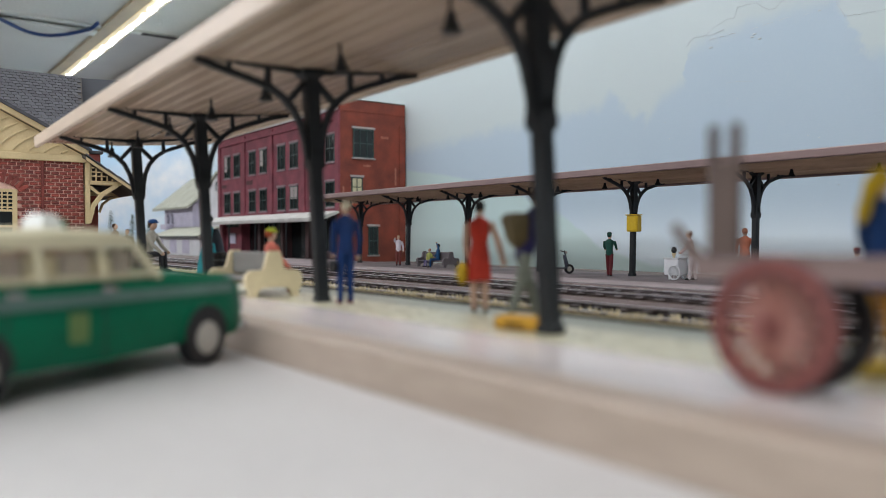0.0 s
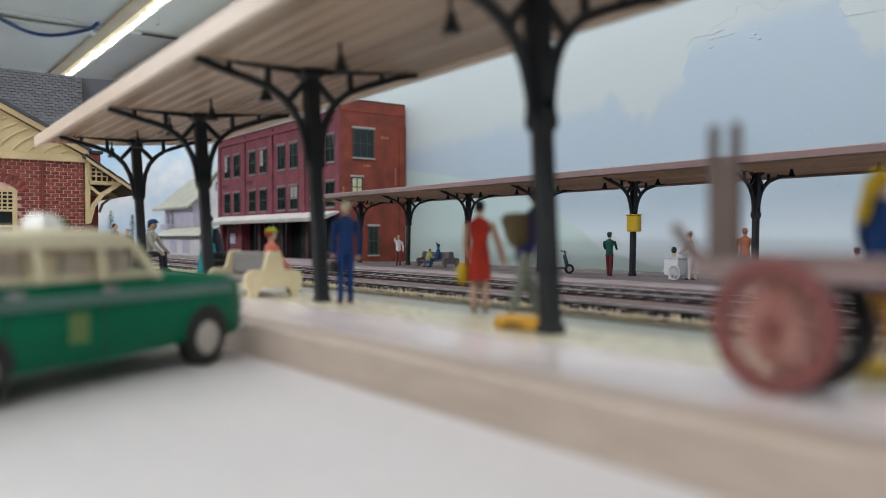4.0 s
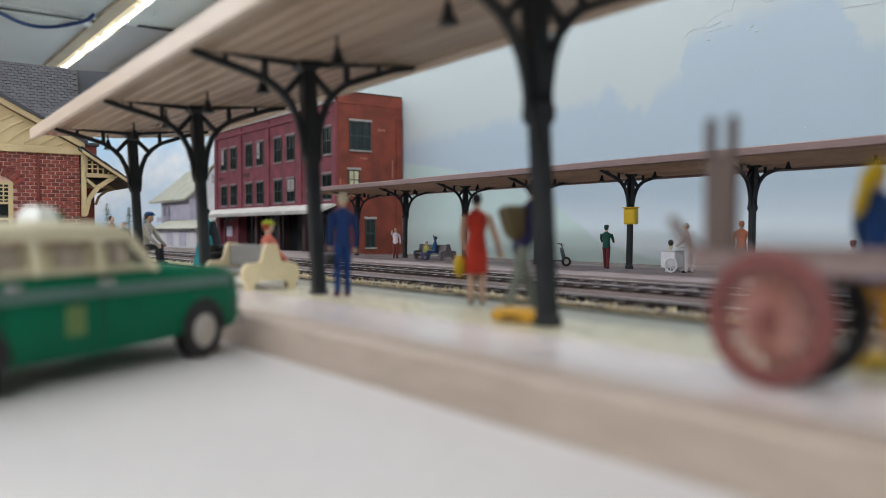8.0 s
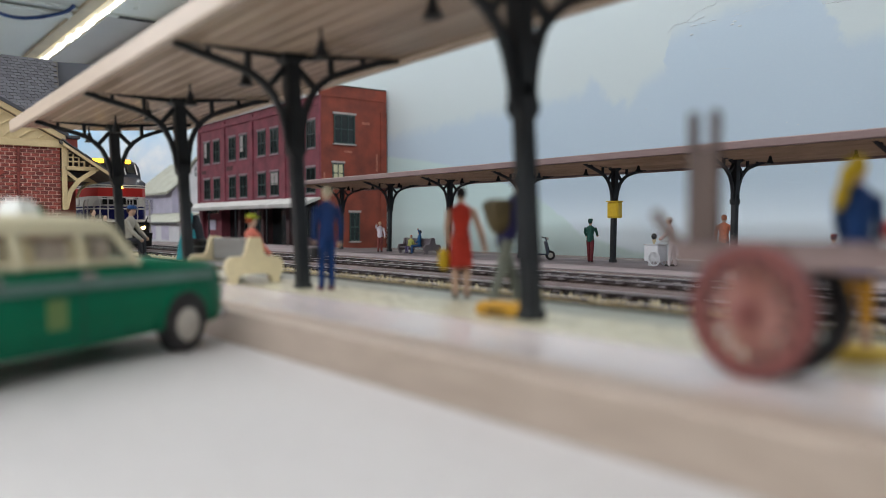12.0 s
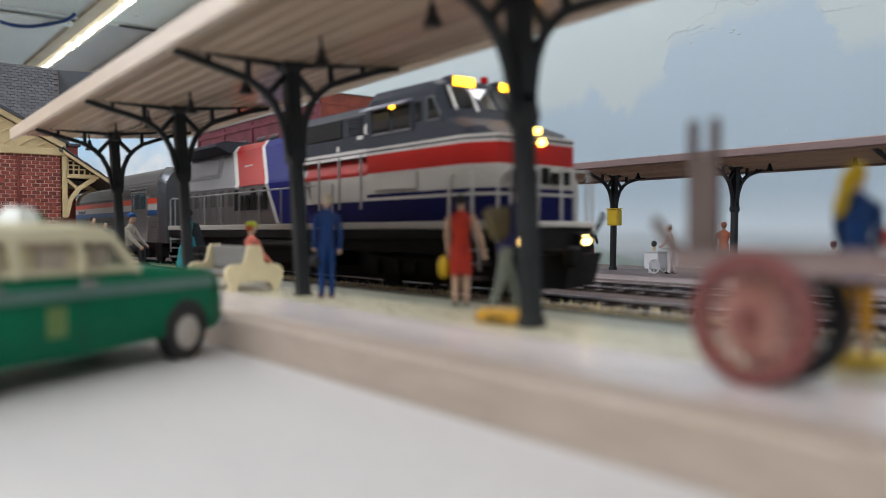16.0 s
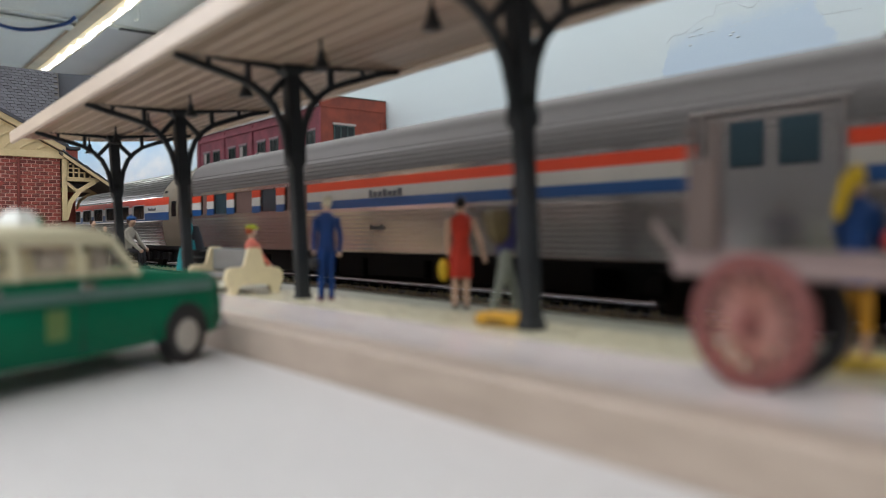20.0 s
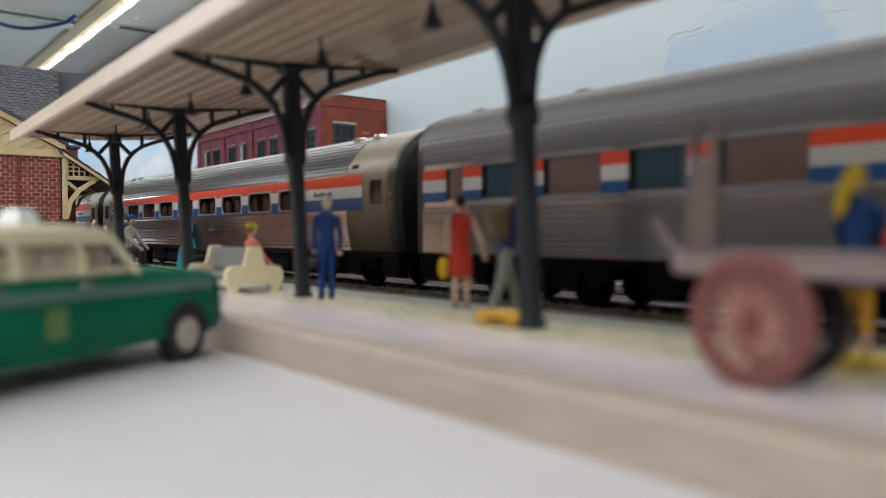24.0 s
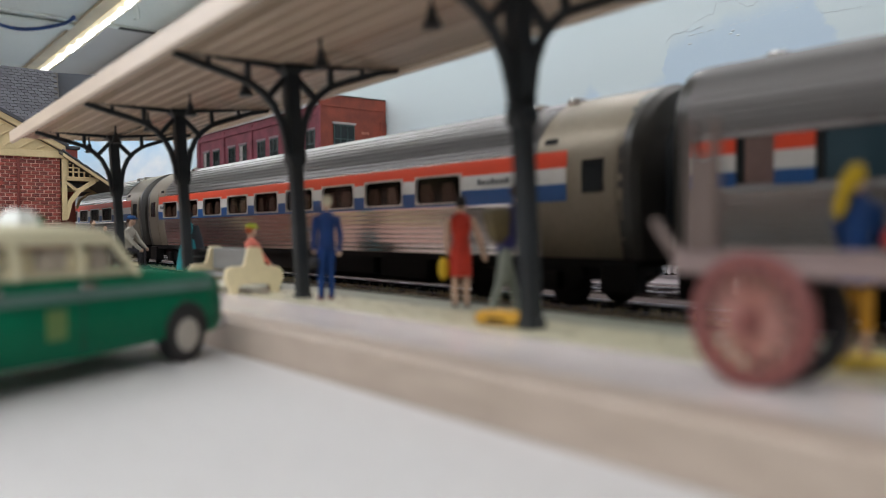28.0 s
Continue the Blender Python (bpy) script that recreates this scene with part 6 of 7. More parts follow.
def baggage_cart():
    t = thing("baggage_cart", "old wooden baggage cart with red spoked wheels", "cart", -3.12, 5.2, PLAT_Z)
    spoked_wheel(t, 0.0, 0.0, 0.49)
    spoked_wheel(t, 0.0, 0.5, 0.48, dark=True)
    spoked_wheel(t, 2.3, 0.0, 0.48)
    spoked_wheel(t, 2.3, 0.5, 0.48)
    for x in (0.0, 2.3):
        part("axle", Geo().tube([(x, -0.05, 0.48), (x, 0.56, 0.48)], 0.05, 8), T_BLACK, t)
        part("axle_block", Geo().box(x - 0.1, 0.1, 0.5, x + 0.1, 0.6, 0.84, 0.02), CART_WOOD, t)
    for s in (0.02, 0.6):
        part("side_rail", Geo().box(-0.7, s, 0.8, 3.2, s + 0.12, 0.94, 0.02), CART_WOOD, t)
    for k in range(9):
        part("deck_board", Geo().box(-0.68 + 0.43 * k, 0.02, 0.944, -0.28 + 0.43 * k, 0.72, 0.985, 0.01), CART_WOOD, t)
    # end rack: wide stake with two prongs, crosspiece
    for y in (0.02,):
        part("stake", Geo().box(-0.57, y, 0.95, -0.31, y + 0.1, 1.7, 0.02), CART_STAKE, t)
        for x in (-0.57, -0.38):
            part("prong", Geo().box(x, y, 1.66, x + 0.07, y + 0.09, 1.98, 0.02), CART_STAKE, t)
    part("tongue", Geo().tube([(-0.62, 0.1, 0.9), (-0.78, 0.1, 1.04), (-0.92, 0.1, 1.22)], [0.06, 0.05, 0.04], 6), CART_STAKE, t)
    return t


baggage_cart()


def bench(name, label, x, y, z, turn, length, end_m, back_m, grp=""):
    """A double bench: shaped end panels, one shared back, two seats."""
    t = thing(name, label, "bench", x, y, z, turn, group=grp)
    out = [(-0.5, 0.0), (-0.5, 0.12), (-0.56, 0.2), (-0.575, 0.32), (-0.56, 0.42), (-0.5, 0.49), (-0.42, 0.51), (-0.24, 0.51), (-0.19, 0.56), (-0.13, 0.82), (-0.09, 0.87), (0.09, 0.87), (0.13, 0.82), (0.19, 0.56), (0.24, 0.51), (0.42, 0.51), (0.5, 0.49), (0.56, 0.42), (0.575, 0.32), (0.56, 0.2), (0.5, 0.12), (0.5, 0.0), (0.36, 0.0), (0.33, 0.12), (0.24, 0.18), (-0.24, 0.18), (-0.33, 0.12), (-0.36, 0.0)]
    for xx in (-length / 2, length / 2 - 0.12):
        part("end_panel", Geo().prism(out, "x", xx, xx + 0.12), end_m, t)
    part("backrest", Geo().box(-length / 2 + 0.12, -0.08, 0.4, length / 2 - 0.12, 0.08, 0.84, 0.02), back_m, t)
    for s in (-1, 1):
        part("seat", Geo().box(-length / 2 + 0.12, min(s * 0.08, s * 0.5), 0.3, length / 2 - 0.12, max(s * 0.08, s * 0.5), 0.38, 0.02), back_m, t)
    return t


bench("platform_bench", "cream double-sided bench with a grey back", -14.85, 6.27, PLAT_Z, 0, 2.0, BENCH_CREAM, BENCH_GREY)
bench("far_platform_bench", "brown-grey double-sided bench on the far platform", -36.1, 26.2, FAR_Z, 0, 2.6, BENCH_BROWN, BENCH_BROWN, "far platform benches")
bench("far_platform_bench", "grey double-sided bench on the far platform", -13.6, 26.2, FAR_Z, 0, 3.2, BENCH_GREY, BENCH_GREY, "far platform benches")

# ---- painted figurines: each one plain mesh ----
PAINT = {}


def paint(c):
    if c not in PAINT:
        PAINT[c] = material("figure_paint", c, 0.65, vary=0.14, scale=3, grain=20, bump=0.05, spec=0.25)
    return PAINT[c]


FLESH = (0.52, 0.35, 0.26)


def limb(g, pts, r, slot):
    g.tube(pts, r, 8, slot=slot)
    g.ball(pts[-1], r[-1] if isinstance(r, list) else r, 8, 6, slot)


def figurine(label, x, y, z, turn, top, legs, hair, hands_at=((0.28, -0.02, 0.85), (-0.28, -0.02, 0.85)), sleeve=None, skirt=False, sit=False, stride=0.0, hat=None, shoes=(0.02, 0.018, 0.016), bend=0.0, scale=1.0, base=None, extra=None, long_hair=False, skirt_hem=0.55, slim=1.0):
    """A standing or seated model figure facing -y, painted in flat colours; ground at z = 0."""
    cols = [top, legs, FLESH, hair, shoes, sleeve or top]
    g = Geo()
    hip = 0.45 if sit else 0.9
    kn = 0.46
    for s in (-1, 1):
        fy = -stride * s
        if sit:
            limb(g, [(0.09 * s, 0, hip), (0.1 * s, -0.42, hip + 0.02), (0.1 * s, -0.44, 0.08)], [0.09, 0.075, 0.05], 2 if skirt else 1)
            g.ball((0.1 * s, -0.5, 0.05), (0.05, 0.11, 0.05), 8, 6, 4)
        else:
            leg = 2 if skirt else 1
            limb(g, [(0.08 * s, 0, hip), (0.09 * s, fy * 0.5 - 0.02, kn), (0.1 * s, fy, 0.06)], [0.095, 0.075, 0.055], leg)
            g.ball((0.1 * s, fy - 0.05, 0.04), (0.05, 0.12, 0.045), 8, 6, 4)
    lean = lambda z_: -bend * max(0, z_ - hip)
    rings = []
    for zz, rx, ry in ((hip - 0.05, 0.15, 0.11), (hip + 0.08, 0.165, 0.12), (hip + 0.22, 0.14, 0.1), (hip + 0.42, 0.185, 0.12), (hip + 0.54, 0.19, 0.105), (hip + 0.6, 0.1, 0.07), (hip + 0.63, 0.055, 0.055)):
        rings.append([(rx * math.cos(a), ry * math.sin(a) + lean(zz), zz) for a in [2 * math.pi * k / 12 for k in range(12)]])
    g.loft(rings, slot=0)
    if skirt and not sit:
        g.loft([[(r * math.cos(a), 0.8 * r * math.sin(a), zz) for a in [2 * math.pi * k / 12 for k in range(12)]] for zz, r in ((skirt_hem, 0.2), (0.8, 0.19), (1.0, 0.16))], slot=0)
    zs = hip + 0.52
    for s, hand in zip((1, -1), hands_at):
        hx, hy, hz = hand
        hz = hz - 0.9 + hip
        a = Vector((0.2 * s, lean(zs), zs))
        c = Vector((hx, hy + lean(max(hip, hz)), hz))
        mid = (a + c) / 2 + Vector((0.03 * s, 0.04, -0.02))
        g.tube([a, mid, c], [0.065, 0.055, 0.042], 8, slot=5)
        g.ball(c, 0.05, 8, 6, 2)
    hz = hip + 0.76
    hy = lean(hz)
    g.tube([(0, lean(hip + 0.58), hip + 0.58), (0, hy, hz - 0.05)], 0.05, 8, slot=2)
    g.ball((0, hy - 0.01, hz), (0.085, 0.1, 0.12), 12, 8, 2)
    g.ball((0, hy + 0.03, hz + 0.035), (0.094, 0.095, 0.105), 12, 8, 3)
    if long_hair:
        g.ball((0, hy + 0.09, hz - 0.16), (0.1, 0.06, 0.22), 10, 8, 3)
    if hat:
        cols.append(hat)
        g.ball((0, hy, hz + 0.09), (0.11, 0.12, 0.075), 12, 6, 6)
        g.ball((0, hy - 0.1, hz + 0.07), (0.08, 0.07, 0.018), 10, 5, 6)
    if base:
        cols.append(base)
        g.wheel((0, 0, 0), 0.01, 0.01)
        g.m[-1] = len(cols) - 1
        ring = [[(r * math.cos(a), r * math.sin(a), zz) for a in [2 * math.pi * k / 20 for k in range(20)]] for r, zz in ((0.42, 0.0), (0.42, 0.05), (0.36, 0.09))]
        g.loft(ring, slot=len(cols) - 1)
        g.v = [(a, b, c) for a, b, c in g.v]
    for e in extra or []:
        cols.append(e[0])
        e[1](g, len(cols) - 1)
    g.v = [(a * scale * slim, b * scale, c * scale) for a, b, c in g.v]
    return single("figurine", g, [paint(c) for c in cols], label, "figurine", x, y, z, turn, smooth=60)


NAVY, RED, GREY, WHITE_P, BLUE_P = (0.012, 0.03, 0.14), (0.5, 0.042, 0.025), (0.22, 0.24, 0.225), (0.7, 0.68, 0.7), (0.006, 0.035, 0.13)
BROWN_H, DARK_H, GOLD = (0.06, 0.03, 0.02), (0.012, 0.01, 0.01), (0.55, 0.36, 0.02)
P = PLAT_Z
figurine("model man figure in a blue suit with a dark bag", -11.72, 6.59, P, 262, (0.006, 0.028, 0.115), (0.006, 0.034, 0.14), (0.55, 0.49, 0.36), ((0.2, -0.1, 0.84), (-0.22, 0.06, 0.8)), scale=0.985, slim=0.93,
         shoes=(0.25, 0.07, 0.05), extra=[((0.015, 0.015, 0.018), lambda g, s: g.box(0.2, -0.12, 0.55, 0.3, 0.16, 0.75, 0.03, s))])
figurine("model woman figure in a red dress with a yellow bag", -9.27, 7.51, P, 226, (0.46, 0.035, 0.018), FLESH, DARK_H, ((0.22, -0.1, 0.88), (-0.42, 0.02, 0.78)), sleeve=FLESH, skirt=True, skirt_hem=0.5, slim=0.93, scale=0.94,
         extra=[(GOLD, lambda g, s: g.ball((0.3, -0.04, 0.62), (0.11, 0.16, 0.19), 12, 8, s))])
figurine("model hiker figure in grey trousers with a tan backpack", -7.9, 7.16, P, 165, (0.022, 0.02, 0.09), (0.17, 0.185, 0.155), BROWN_H, ((0.3, -0.16, 0.9), (-0.26, -0.16, 0.88)), stride=0.26, bend=0.28, shoes=(0.2, 0.13, 0.03),
         extra=[((0.1, 0.075, 0.035), lambda g, s: g.loft([[(-a, 0.0, z), (a, 0.0, z), (a, b, z), (-a, b, z)] for a, b, z in ((0.08, 0.12, 0.98), (0.13, 0.2, 1.1), (0.16, 0.27, 1.38), (0.12, 0.2, 1.45))], slot=s))])
figurine("model woman figure in a blue dress with blond hair", -3.13, 6.83, P, 200, BLUE_P, FLESH, (0.6, 0.4, 0.02), ((0.17, -0.2, 1.0), (-0.17, -0.2, 1.0)), skirt=True, base=(0.6, 0.42, 0.06), scale=0.95, slim=0.76, shoes=(0.6, 0.58, 0.5), skirt_hem=0.72,
         extra=[((0.42, 0.2, 0.02), lambda g, s: (g.tube([(0.09, 0, 0.7), (0.1, 0, 0.3)], [0.09, 0.075], 8, slot=s), g.tube([(-0.09, 0, 0.7), (-0.1, 0, 0.3)], [0.09, 0.075], 8, slot=s))),
                ((0.6, 0.4, 0.02), lambda g, s: (g.tube([(0.0, 0.08, 1.74), (0.1, 0.13, 1.6), (0.17, 0.12, 1.42), (0.2, 0.1, 1.3)], [0.08, 0.095, 0.08, 0.03], 8, slot=s))),
                ((0.5, 0.07, 0.05), lambda g, s: g.ball((-0.3, -0.05, 1.12), (0.06, 0.08, 0.1), 8, 6, s))])
figurine("seated model woman figure in a coral dress with a yellow-green hat", -14.75, 6.6, P - 0.04, 180, (0.62, 0.17, 0.12), (0.3, 0.04, 0.03), (0.3, 0.06, 0.02), ((0.2, -0.3, 1.0), (-0.2, -0.3, 1.0)), sit=True, hat=(0.35, 0.4, 0.03))
figurine("crouching model man figure in a grey shirt and blue cap", -26.35, 7.5, P + 0.0, 135, (0.4, 0.38, 0.33), (0.02, 0.02, 0.025), BROWN_H, ((0.2, -0.45, 0.95), (-0.12, -0.48, 0.92)), sit=True, hat=(0.015, 0.07, 0.22), bend=0.2, scale=1.26)
figurine("model traveller figure in a teal coat and dark cape", -21.7, 7.85, P, 320, (0.03, 0.3, 0.35), (0.03, 0.3, 0.35), DARK_H, scale=0.97,
         extra=[((0.03, 0.3, 0.35), lambda g, s: g.loft([[(r * math.cos(a), 0.8 * r * math.sin(a), z) for a in [2 * math.pi * k / 12 for k in range(12)]] for z, r in ((0.15, 0.42), (0.6, 0.34), (1.0, 0.2))], slot=s)),
                ((0.03, 0.035, 0.045), lambda g, s: g.loft([[(-0.16 + 0.7 * r * math.cos(a), 0.12 + r * math.sin(a), z) for a in [2 * math.pi * k / 12 for k in range(12)]] for z, r in ((0.1, 0.36), (0.6, 0.33), (1.1, 0.22), (1.4, 0.12))], slot=s))])
figurine("model figure in a brown coat beside the station", -31.2, 7.7, P, 140, (0.2, 0.12, 0.09), (0.05, 0.05, 0.06), BROWN_H, scale=0.92)
figurine("model figure in dark work clothes beside the station", -30.3, 7.9, P, 60, (0.04, 0.05, 0.06), (0.03, 0.03, 0.03), BROWN_H, scale=0.8)
F = FAR_Z
figurine("model man figure in a green jacket and maroon trousers", -23.2, 26.0, F, 205, (0.012, 0.07, 0.055), (0.13, 0.02, 0.025), (0.012, 0.06, 0.05), ((0.24, -0.22, 1.1), (-0.24, -0.22, 1.1)), stride=0.14, hat=(0.012, 0.06, 0.05), scale=1.04)
figurine("model ice cream seller figure in pale pink clothes", -18.9, 25.9, F, 300, (0.66, 0.52, 0.52), (0.64, 0.58, 0.6), (0.2, 0.09, 0.06), ((0.2, -0.4, 1.0), (-0.2, -0.4, 1.0)), hat=(0.66, 0.64, 0.62), bend=0.16, stride=0.1, scale=1.06)
figurine("model man figure in a salmon jacket seen from behind", -17.1, 26.6, F, 210, (0.62, 0.2, 0.11), (0.3, 0.24, 0.24), (0.4, 0.14, 0.07), ((0.26, -0.1, 0.95), (-0.26, -0.1, 0.95)), scale=1.12)
figurine("model man figure in a white shirt shading his eyes", -39.2, 25.6, F, 50, (0.68, 0.62, 0.68), (0.2, 0.05, 0.045), (0.45, 0.28, 0.1), ((0.3, -0.1, 0.85), (-0.16, -0.24, 1.62)))
figurine("seated model figure in blue with a raised arm", -35.7, 25.95, F - 0.04, 330, (0.015, 0.08, 0.2), (0.012, 0.05, 0.14), DARK_H, ((0.1, -0.1, 1.85), (-0.24, -0.2, 1.05)), sit=True)
figurine("seated model child figure in a yellow-green shirt", -36.6, 26.0, F - 0.02, 10, (0.4, 0.42, 0.12), (0.12, 0.1, 0.2), (0.3, 0.06, 0.03), sit=True, scale=0.78)
figurine("seated model figure in a pale top with a red cap", -12.9, 26.45, F - 0.04, 190, (0.65, 0.6, 0.62), (0.1, 0.1, 0.14), (0.1, 0.03, 0.03), sit=True, hat=(0.22, 0.05, 0.04))

# ---- small things ----
case = thing("suitcase", "amber suitcase lying on the platform", "suitcase", -7.14, 6.5, P, 12)
part("shell", Geo().box(-0.36, -0.2, 0, 0.36, 0.2, 0.17, 0.04), ORANGE_BOX, case)
part("handle", Geo().tube([(-0.1, -0.2, 0.09), (-0.1, -0.27, 0.09), (0.1, -0.27, 0.09), (0.1, -0.2, 0.09)], 0.018, 6), T_BLACK, case)
lug = thing("travel_trunk", "black travel trunk on the platform", "luggage", -20.75, 7.85, P, 15)
part("shell", Geo().box(-0.24, -0.24, 0, 0.24, 0.24, 0.72, 0.06), T_BLACK, lug)
part("lid_band", Geo().box(-0.25, -0.25, 0.5, 0.25, 0.25, 0.54, 0.005), T_DIAPH, lug)
lug2 = thing("tool_crate", "low black crate on the platform", "crate", -26.2, 7.3, P, 20)
part("shell", Geo().box(-0.24, -0.24, 0, 0.24, 0.24, 0.4, 0.05), T_BLACK, lug2)
part("lid", Geo().box(-0.26, -0.26, 0.404, 0.26, 0.26, 0.45, 0.01), T_DIAPH, lug2)
box = thing("yellow_post_box", "yellow metal box strapped to a canopy post", "box", -22.12, 26.36, FAR_Z + 1.9)
part("case", Geo().box(-0.3, -0.2, 0, 0.3, 0.09, 0.68, 0.03), YELLOW, box)
part("door", Geo().box(-0.24, -0.225, 0.06, 0.24, -0.204, 0.62, 0.01), YELLOW, box)
part("lid", Geo().box(-0.33, -0.24, 0.684, 0.33, 0.1, 0.73, 0.01), YELLOW, box)

ice = thing("ice_cream_cart", "white ice cream cart with spoked wheels", "cart", -19.55, 25.75, FAR_Z)
part("body", Geo().box(-0.36, -0.3, 0.18, 0.32, 0.3, 0.82, 0.03), WHITE, ice)
part("lid", Geo().box(-0.38, -0.32, 0.824, 0.34, 0.32, 0.86, 0.01), WHITE, ice)
for s in (-1, 1):
    w = part("wheel", Geo().wheel((0, 0, 0), 0.3, 0.05, seg=24, inner=0.25), WHITE, ice, at=(0.18, s * 0.36, 0.3))
    for k in range(8):
        a = 2 * math.pi * k / 8
        part("spoke", Geo().tube([(0, 0, 0), (0.26 * math.cos(a), 0, 0.26 * math.sin(a))], 0.016, 5), WHITE, w)
part("push_handle", Geo().tube([(0.3, -0.28, 0.86), (0.5, -0.28, 0.98), (0.5, 0.28, 0.98), (0.3, 0.28, 0.86)], 0.025, 6), WHITE, ice)
part("leg", Geo().box(-0.33, -0.05, 0, -0.27, 0.05, 0.18), WHITE, ice)
cone = single("model_ice_cream_cone", Geo().tube([(0, 0, 0), (0, 0, 0.18)], [0.03, 0.09], 10).ball((0, 0, 0.3), (0.11, 0.11, 0.13), 10, 8, 1), [BENCH_CREAM, T_DIAPH], "large cone sign standing on the cart lid", "sign", -19.65, 25.75, FAR_Z + 0.86)

sc = thing("motor_scooter", "dark blue motor scooter on the far platform", "scooter", -25.9, 25.55, FAR_Z, 62)
SCOOT = material("scooter_blue", (0.03, 0.045, 0.07), 0.3, bump=0.02)
for x in (-0.55, 0.55):
    w = part("wheel", Geo().wheel((x, 0, 0.22), 0.22, 0.1, seg=20, inner=0.12), TYRE, sc)
    part("rim", Geo().wheel((x, 0, 0.22), 0.13, 0.06, seg=14), HUB, w)
part("leg_shield", Geo().loft([[(0.42, -0.2, 0.3), (0.48, 0, 0.3), (0.42, 0.2, 0.3), (0.38, 0, 0.3)], [(0.3, -0.22, 0.85), (0.38, 0, 0.88), (0.3, 0.22, 0.85), (0.28, 0, 0.85)]]), SCOOT, sc)
part("footboard", Geo().box(-0.25, -0.18, 0.24, 0.44, 0.18, 0.3, 0.02), SCOOT, sc)
part("rear_cowl", Geo().ball((-0.5, 0, 0.48), (0.36, 0.2, 0.22), 12, 8), SCOOT, sc)
part("saddle", Geo().box(-0.75, -0.12, 0.68, -0.2, 0.12, 0.76, 0.03), TYRE, sc)
part("steering_column", Geo().tube([(0.55, 0, 0.25), (0.33, 0, 1.0)], 0.03, 8), SCOOT, sc)
part("handlebar", Geo().tube([(0.24, -0.3, 1.05), (0.33, 0, 1.0), (0.24, 0.3, 1.05)], 0.025, 6), TYRE, sc)
part("headlamp", Geo().ball((0.4, 0, 0.98), 0.07, 8, 6), HUB, sc)

# pale grit heaped along the near rail
random.seed(11)
g = Geo()
for k in range(5200):
    x, y = random.uniform(-45, 1), random.gauss(11.5, 0.22)
    s = random.uniform(0.015, 0.05)
    z = random.uniform(0.0, 0.08)
    a = random.uniform(0, 6.28)
    tip = (x + random.uniform(-0.08, 0.08), y + random.uniform(-0.06, 0.06), z + s * random.uniform(1.0, 3.2))
    g.add([(x + s * math.cos(a), y + s * math.sin(a), z), (x - s * math.sin(a), y + s * math.cos(a), z), (x - s * math.cos(a), y - s * math.sin(a), z), (x + s * math.sin(a), y - s * math.cos(a), z), tip], [(0, 1, 4), (1, 2, 4), (2, 3, 4), (3, 0, 4)])
g.prism([(10.85, -0.3), (10.98, -0.02), (11.15, 0.05), (11.6, 0.07), (11.85, 0.03), (12.0, -0.2)], "x", -90, 30)
single("pale_grit", g, PALE_GRIT, "pale sandy grit heaped along the nearest rail", "grit", kind="stuff", smooth=0)


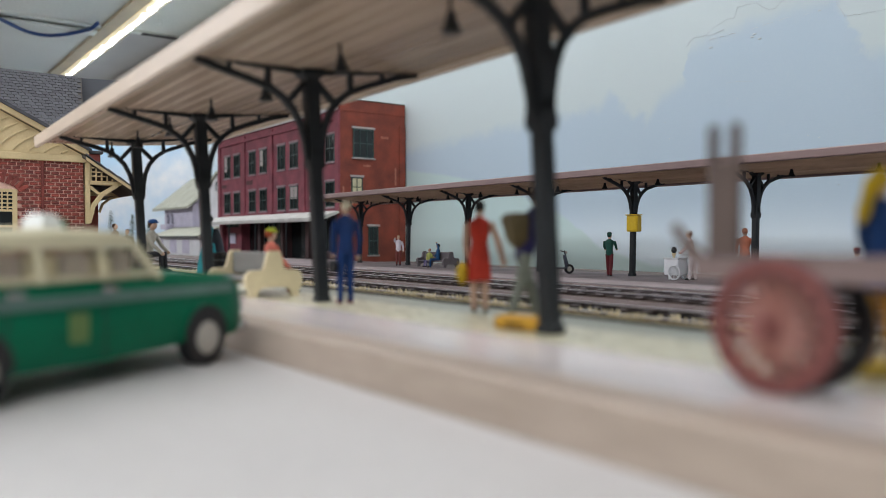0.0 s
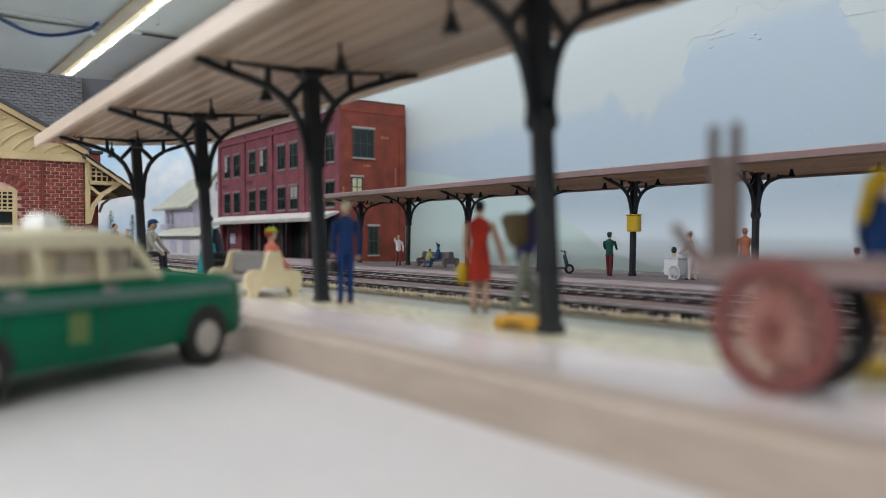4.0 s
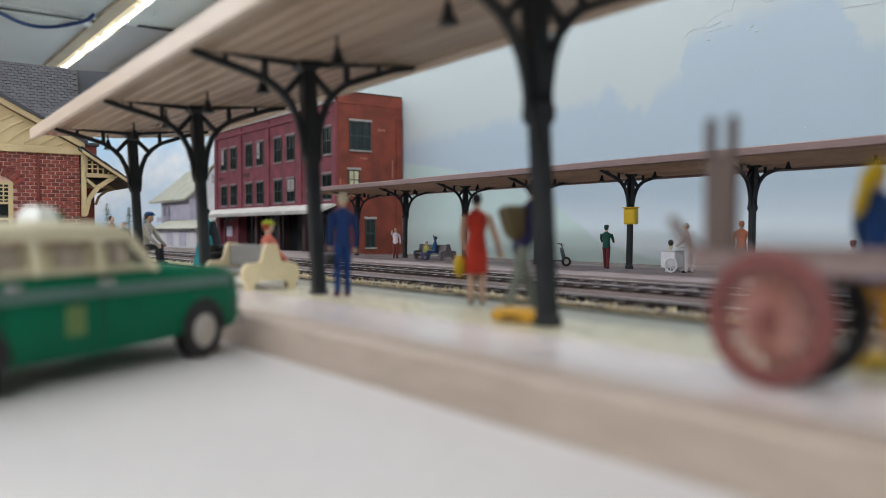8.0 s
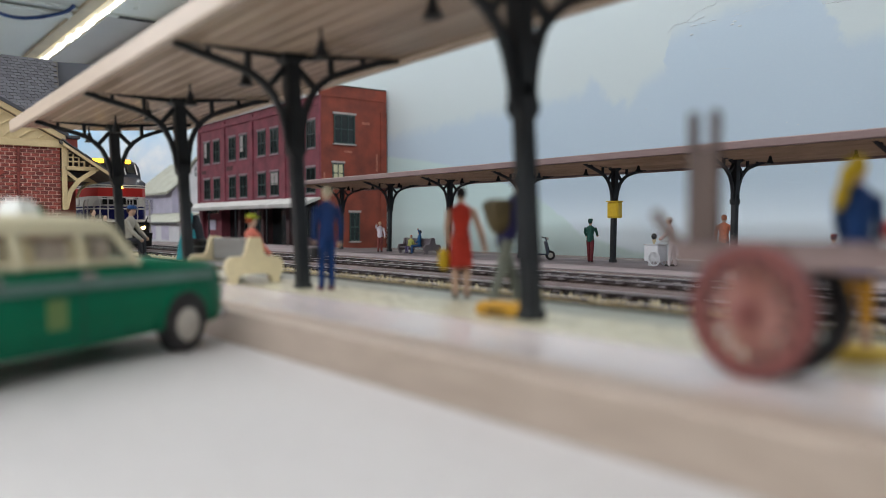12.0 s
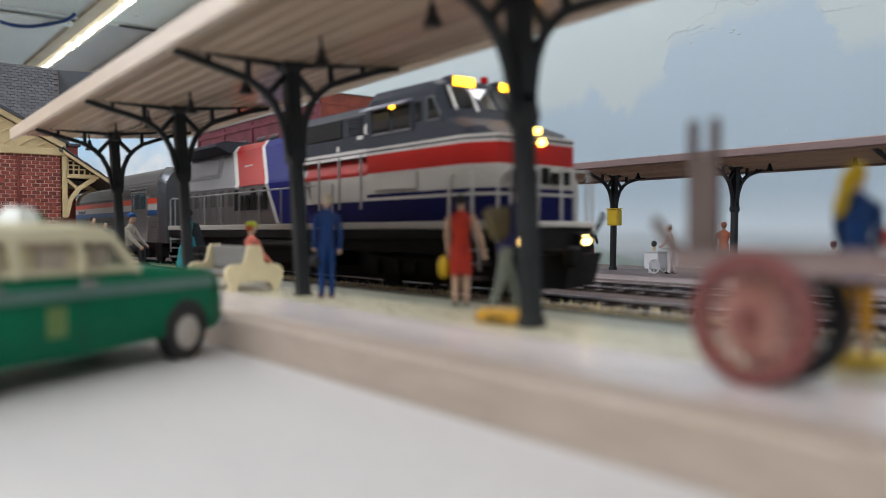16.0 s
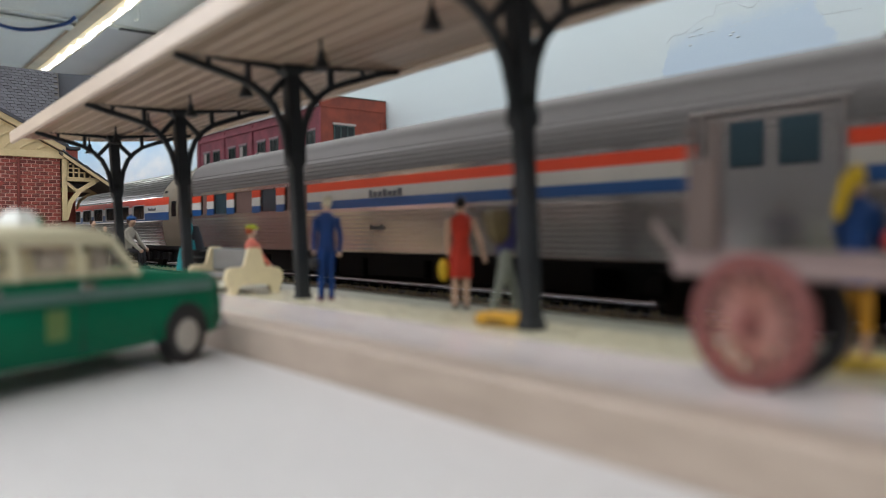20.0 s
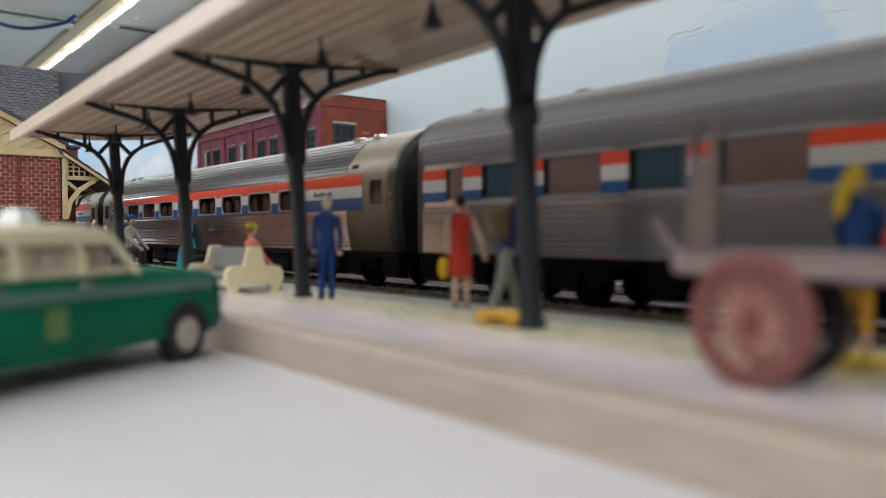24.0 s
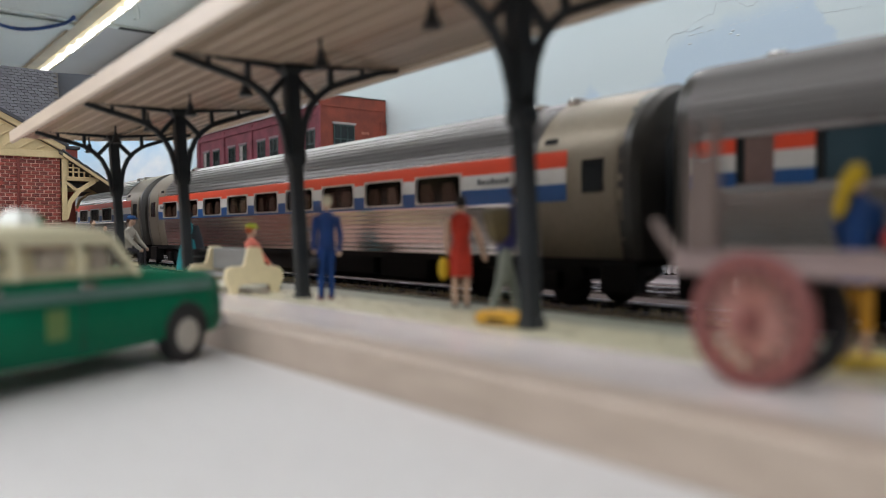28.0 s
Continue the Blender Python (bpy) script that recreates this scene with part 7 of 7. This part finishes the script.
# ---- bricks and slates of the station, one by one ----
def station_pieces():
    course, length = 0.141, 0.29
    block = lambda: Geo().box(-0.03, -length / 2 + 0.017, -course / 2 + 0.014, 0.0, length / 2 - 0.017, course / 2 - 0.014, 0.014)
    full = mesh("brick", block(), BRICK_RED)
    half = mesh("brick", Geo().box(-0.03, -length / 4 + 0.017, -course / 2 + 0.014, 0.0, length / 4 - 0.017, course / 2 - 0.014, 0.014), BRICK_RED)
    more = Geo()
    count = 0
    for r in range(28, -1, -1):
        z = -0.02 + course * (r + 0.5)
        y = 7.0 - (0 if r % 2 else length / 2)
        if r % 2 == 0:
            part("brick", half, None, STATION, at=(0, 7.0 - length / 4, z))
        while y > 2.6:
            mid = y - length / 2
            in_window = mid < 4.72 and (z < 3.05 and mid < 4.65 or (mid - 4.05) ** 2 / 1.0 + (z - 2.4) ** 2 / 0.95 < 1)
            if not in_window:
                if count < 280:
                    part("brick", full, None, STATION, at=(random.uniform(-0.004, 0.004), mid, z))
                    count += 1
                else:
                    more.add([(x, q + mid, w + z) for x, q, w in block().v], block().f)
            y -= length
    tagged(part("brickwork", more, BRICK_ISLE, STATION), kind="stuff")
    p0, p1 = Vector((-2.2, 0, 4.3)), Vector((-8.4, 0, 8.87))
    run = p1 - p0
    rest = Geo()
    tilt = math.degrees(math.atan2(run.z, -run.x))
    n = int(run.length / 0.27)
    for r in range(n):
        c = p0 + run * ((r + 0.5) / n)
        for k in range(52):
            y = 7.64 + 1.15 * (r + 0.5) / n - 0.275 * k - (0.137 if r % 2 else 0)
            if k == 0 and r % 2 == 0:
                y -= 0.2
            if y < -5 or y > 7.52 + 1.15 * (r + 0.5) / n - 0.12:
                continue
            w, j = 0.122 + random.uniform(-0.008, 0.008), random.uniform(0, 0.012)
            m = Matrix.Translation((c.x, y, c.z + 0.02)) @ Euler((0, radians(tilt), 0)).to_matrix().to_4x4()
            v = [m @ Vector(q) for q in ((-0.16, -w, 0.01), (-0.16, w, 0.01), (0.15, w, 0.022 + j), (0.15, -w, 0.022 + j), (-0.16, -w, -0.02), (-0.16, w, -0.02), (0.15, w, -0.02), (0.15, -w, -0.02))]
            rest.add(v, [(0, 1, 2, 3), (4, 5, 6, 7), (2, 3, 7, 6), (1, 2, 6, 5), (0, 3, 7, 4)])
    tagged(part("slating", rest, SLATE_ISLE, STATION), kind="stuff")


def island_material(name, colours, rough):
    """Slates joined in one mesh, each a little different."""
    m = bpy.data.materials.new(name)
    m.use_nodes = True
    n, link = m.node_tree.nodes, m.node_tree.links.new
    geo, ramp = n.new("ShaderNodeNewGeometry"), n.new("ShaderNodeValToRGB")
    link(geo.outputs["Random Per Island"], ramp.inputs["Fac"])
    ramp.color_ramp.elements[0].color, ramp.color_ramp.elements[1].color = rgb(colours[0]), rgb(colours[1])
    link(ramp.outputs["Color"], n["Principled BSDF"].inputs["Base Color"])
    n["Principled BSDF"].inputs["Roughness"].default_value = rough
    return m


BRICK_ISLE = island_material("bricks", ((0.135, 0.024, 0.018), (0.245, 0.046, 0.031)), 0.65)
SLATE_ISLE = island_material("slates", ((0.075, 0.075, 0.087), (0.115, 0.115, 0.13)), 0.6)
station_pieces()


# ---- what moves ----
CAR_FRONT = [(0.0, -161.0), (11.0, -72.7), (12.4, -61.4), (13.5, -52.7), (14.5, -44.9), (15.0, -41.0), (15.5, -37.1), (16.0, -33.1), (16.5, -29.0), (17.0, -24.9), (17.5, -21.1), (18.0, -17.4), (18.5, -13.6), (19.0, -9.9),
             (20.0, -3.6), (20.4, -2.0), (21.5, 1.7), (23.5, 8.8), (24.1, 11.4), (25.0, 13.6), (26.5, 16.5), (28.0, 18.1)]


def motions():
    """The train rolls in along the nearest track and slows to a stop; each vehicle is keyed alike."""
    for ob, back in [(loco, -20.75)] + [(c, 26.75 * k) for k, c in enumerate(cars)]:
        walk(ob, [(t, place(x - back, 12.25, RAIL_Z)) for t, x in CAR_FRONT])


motions()
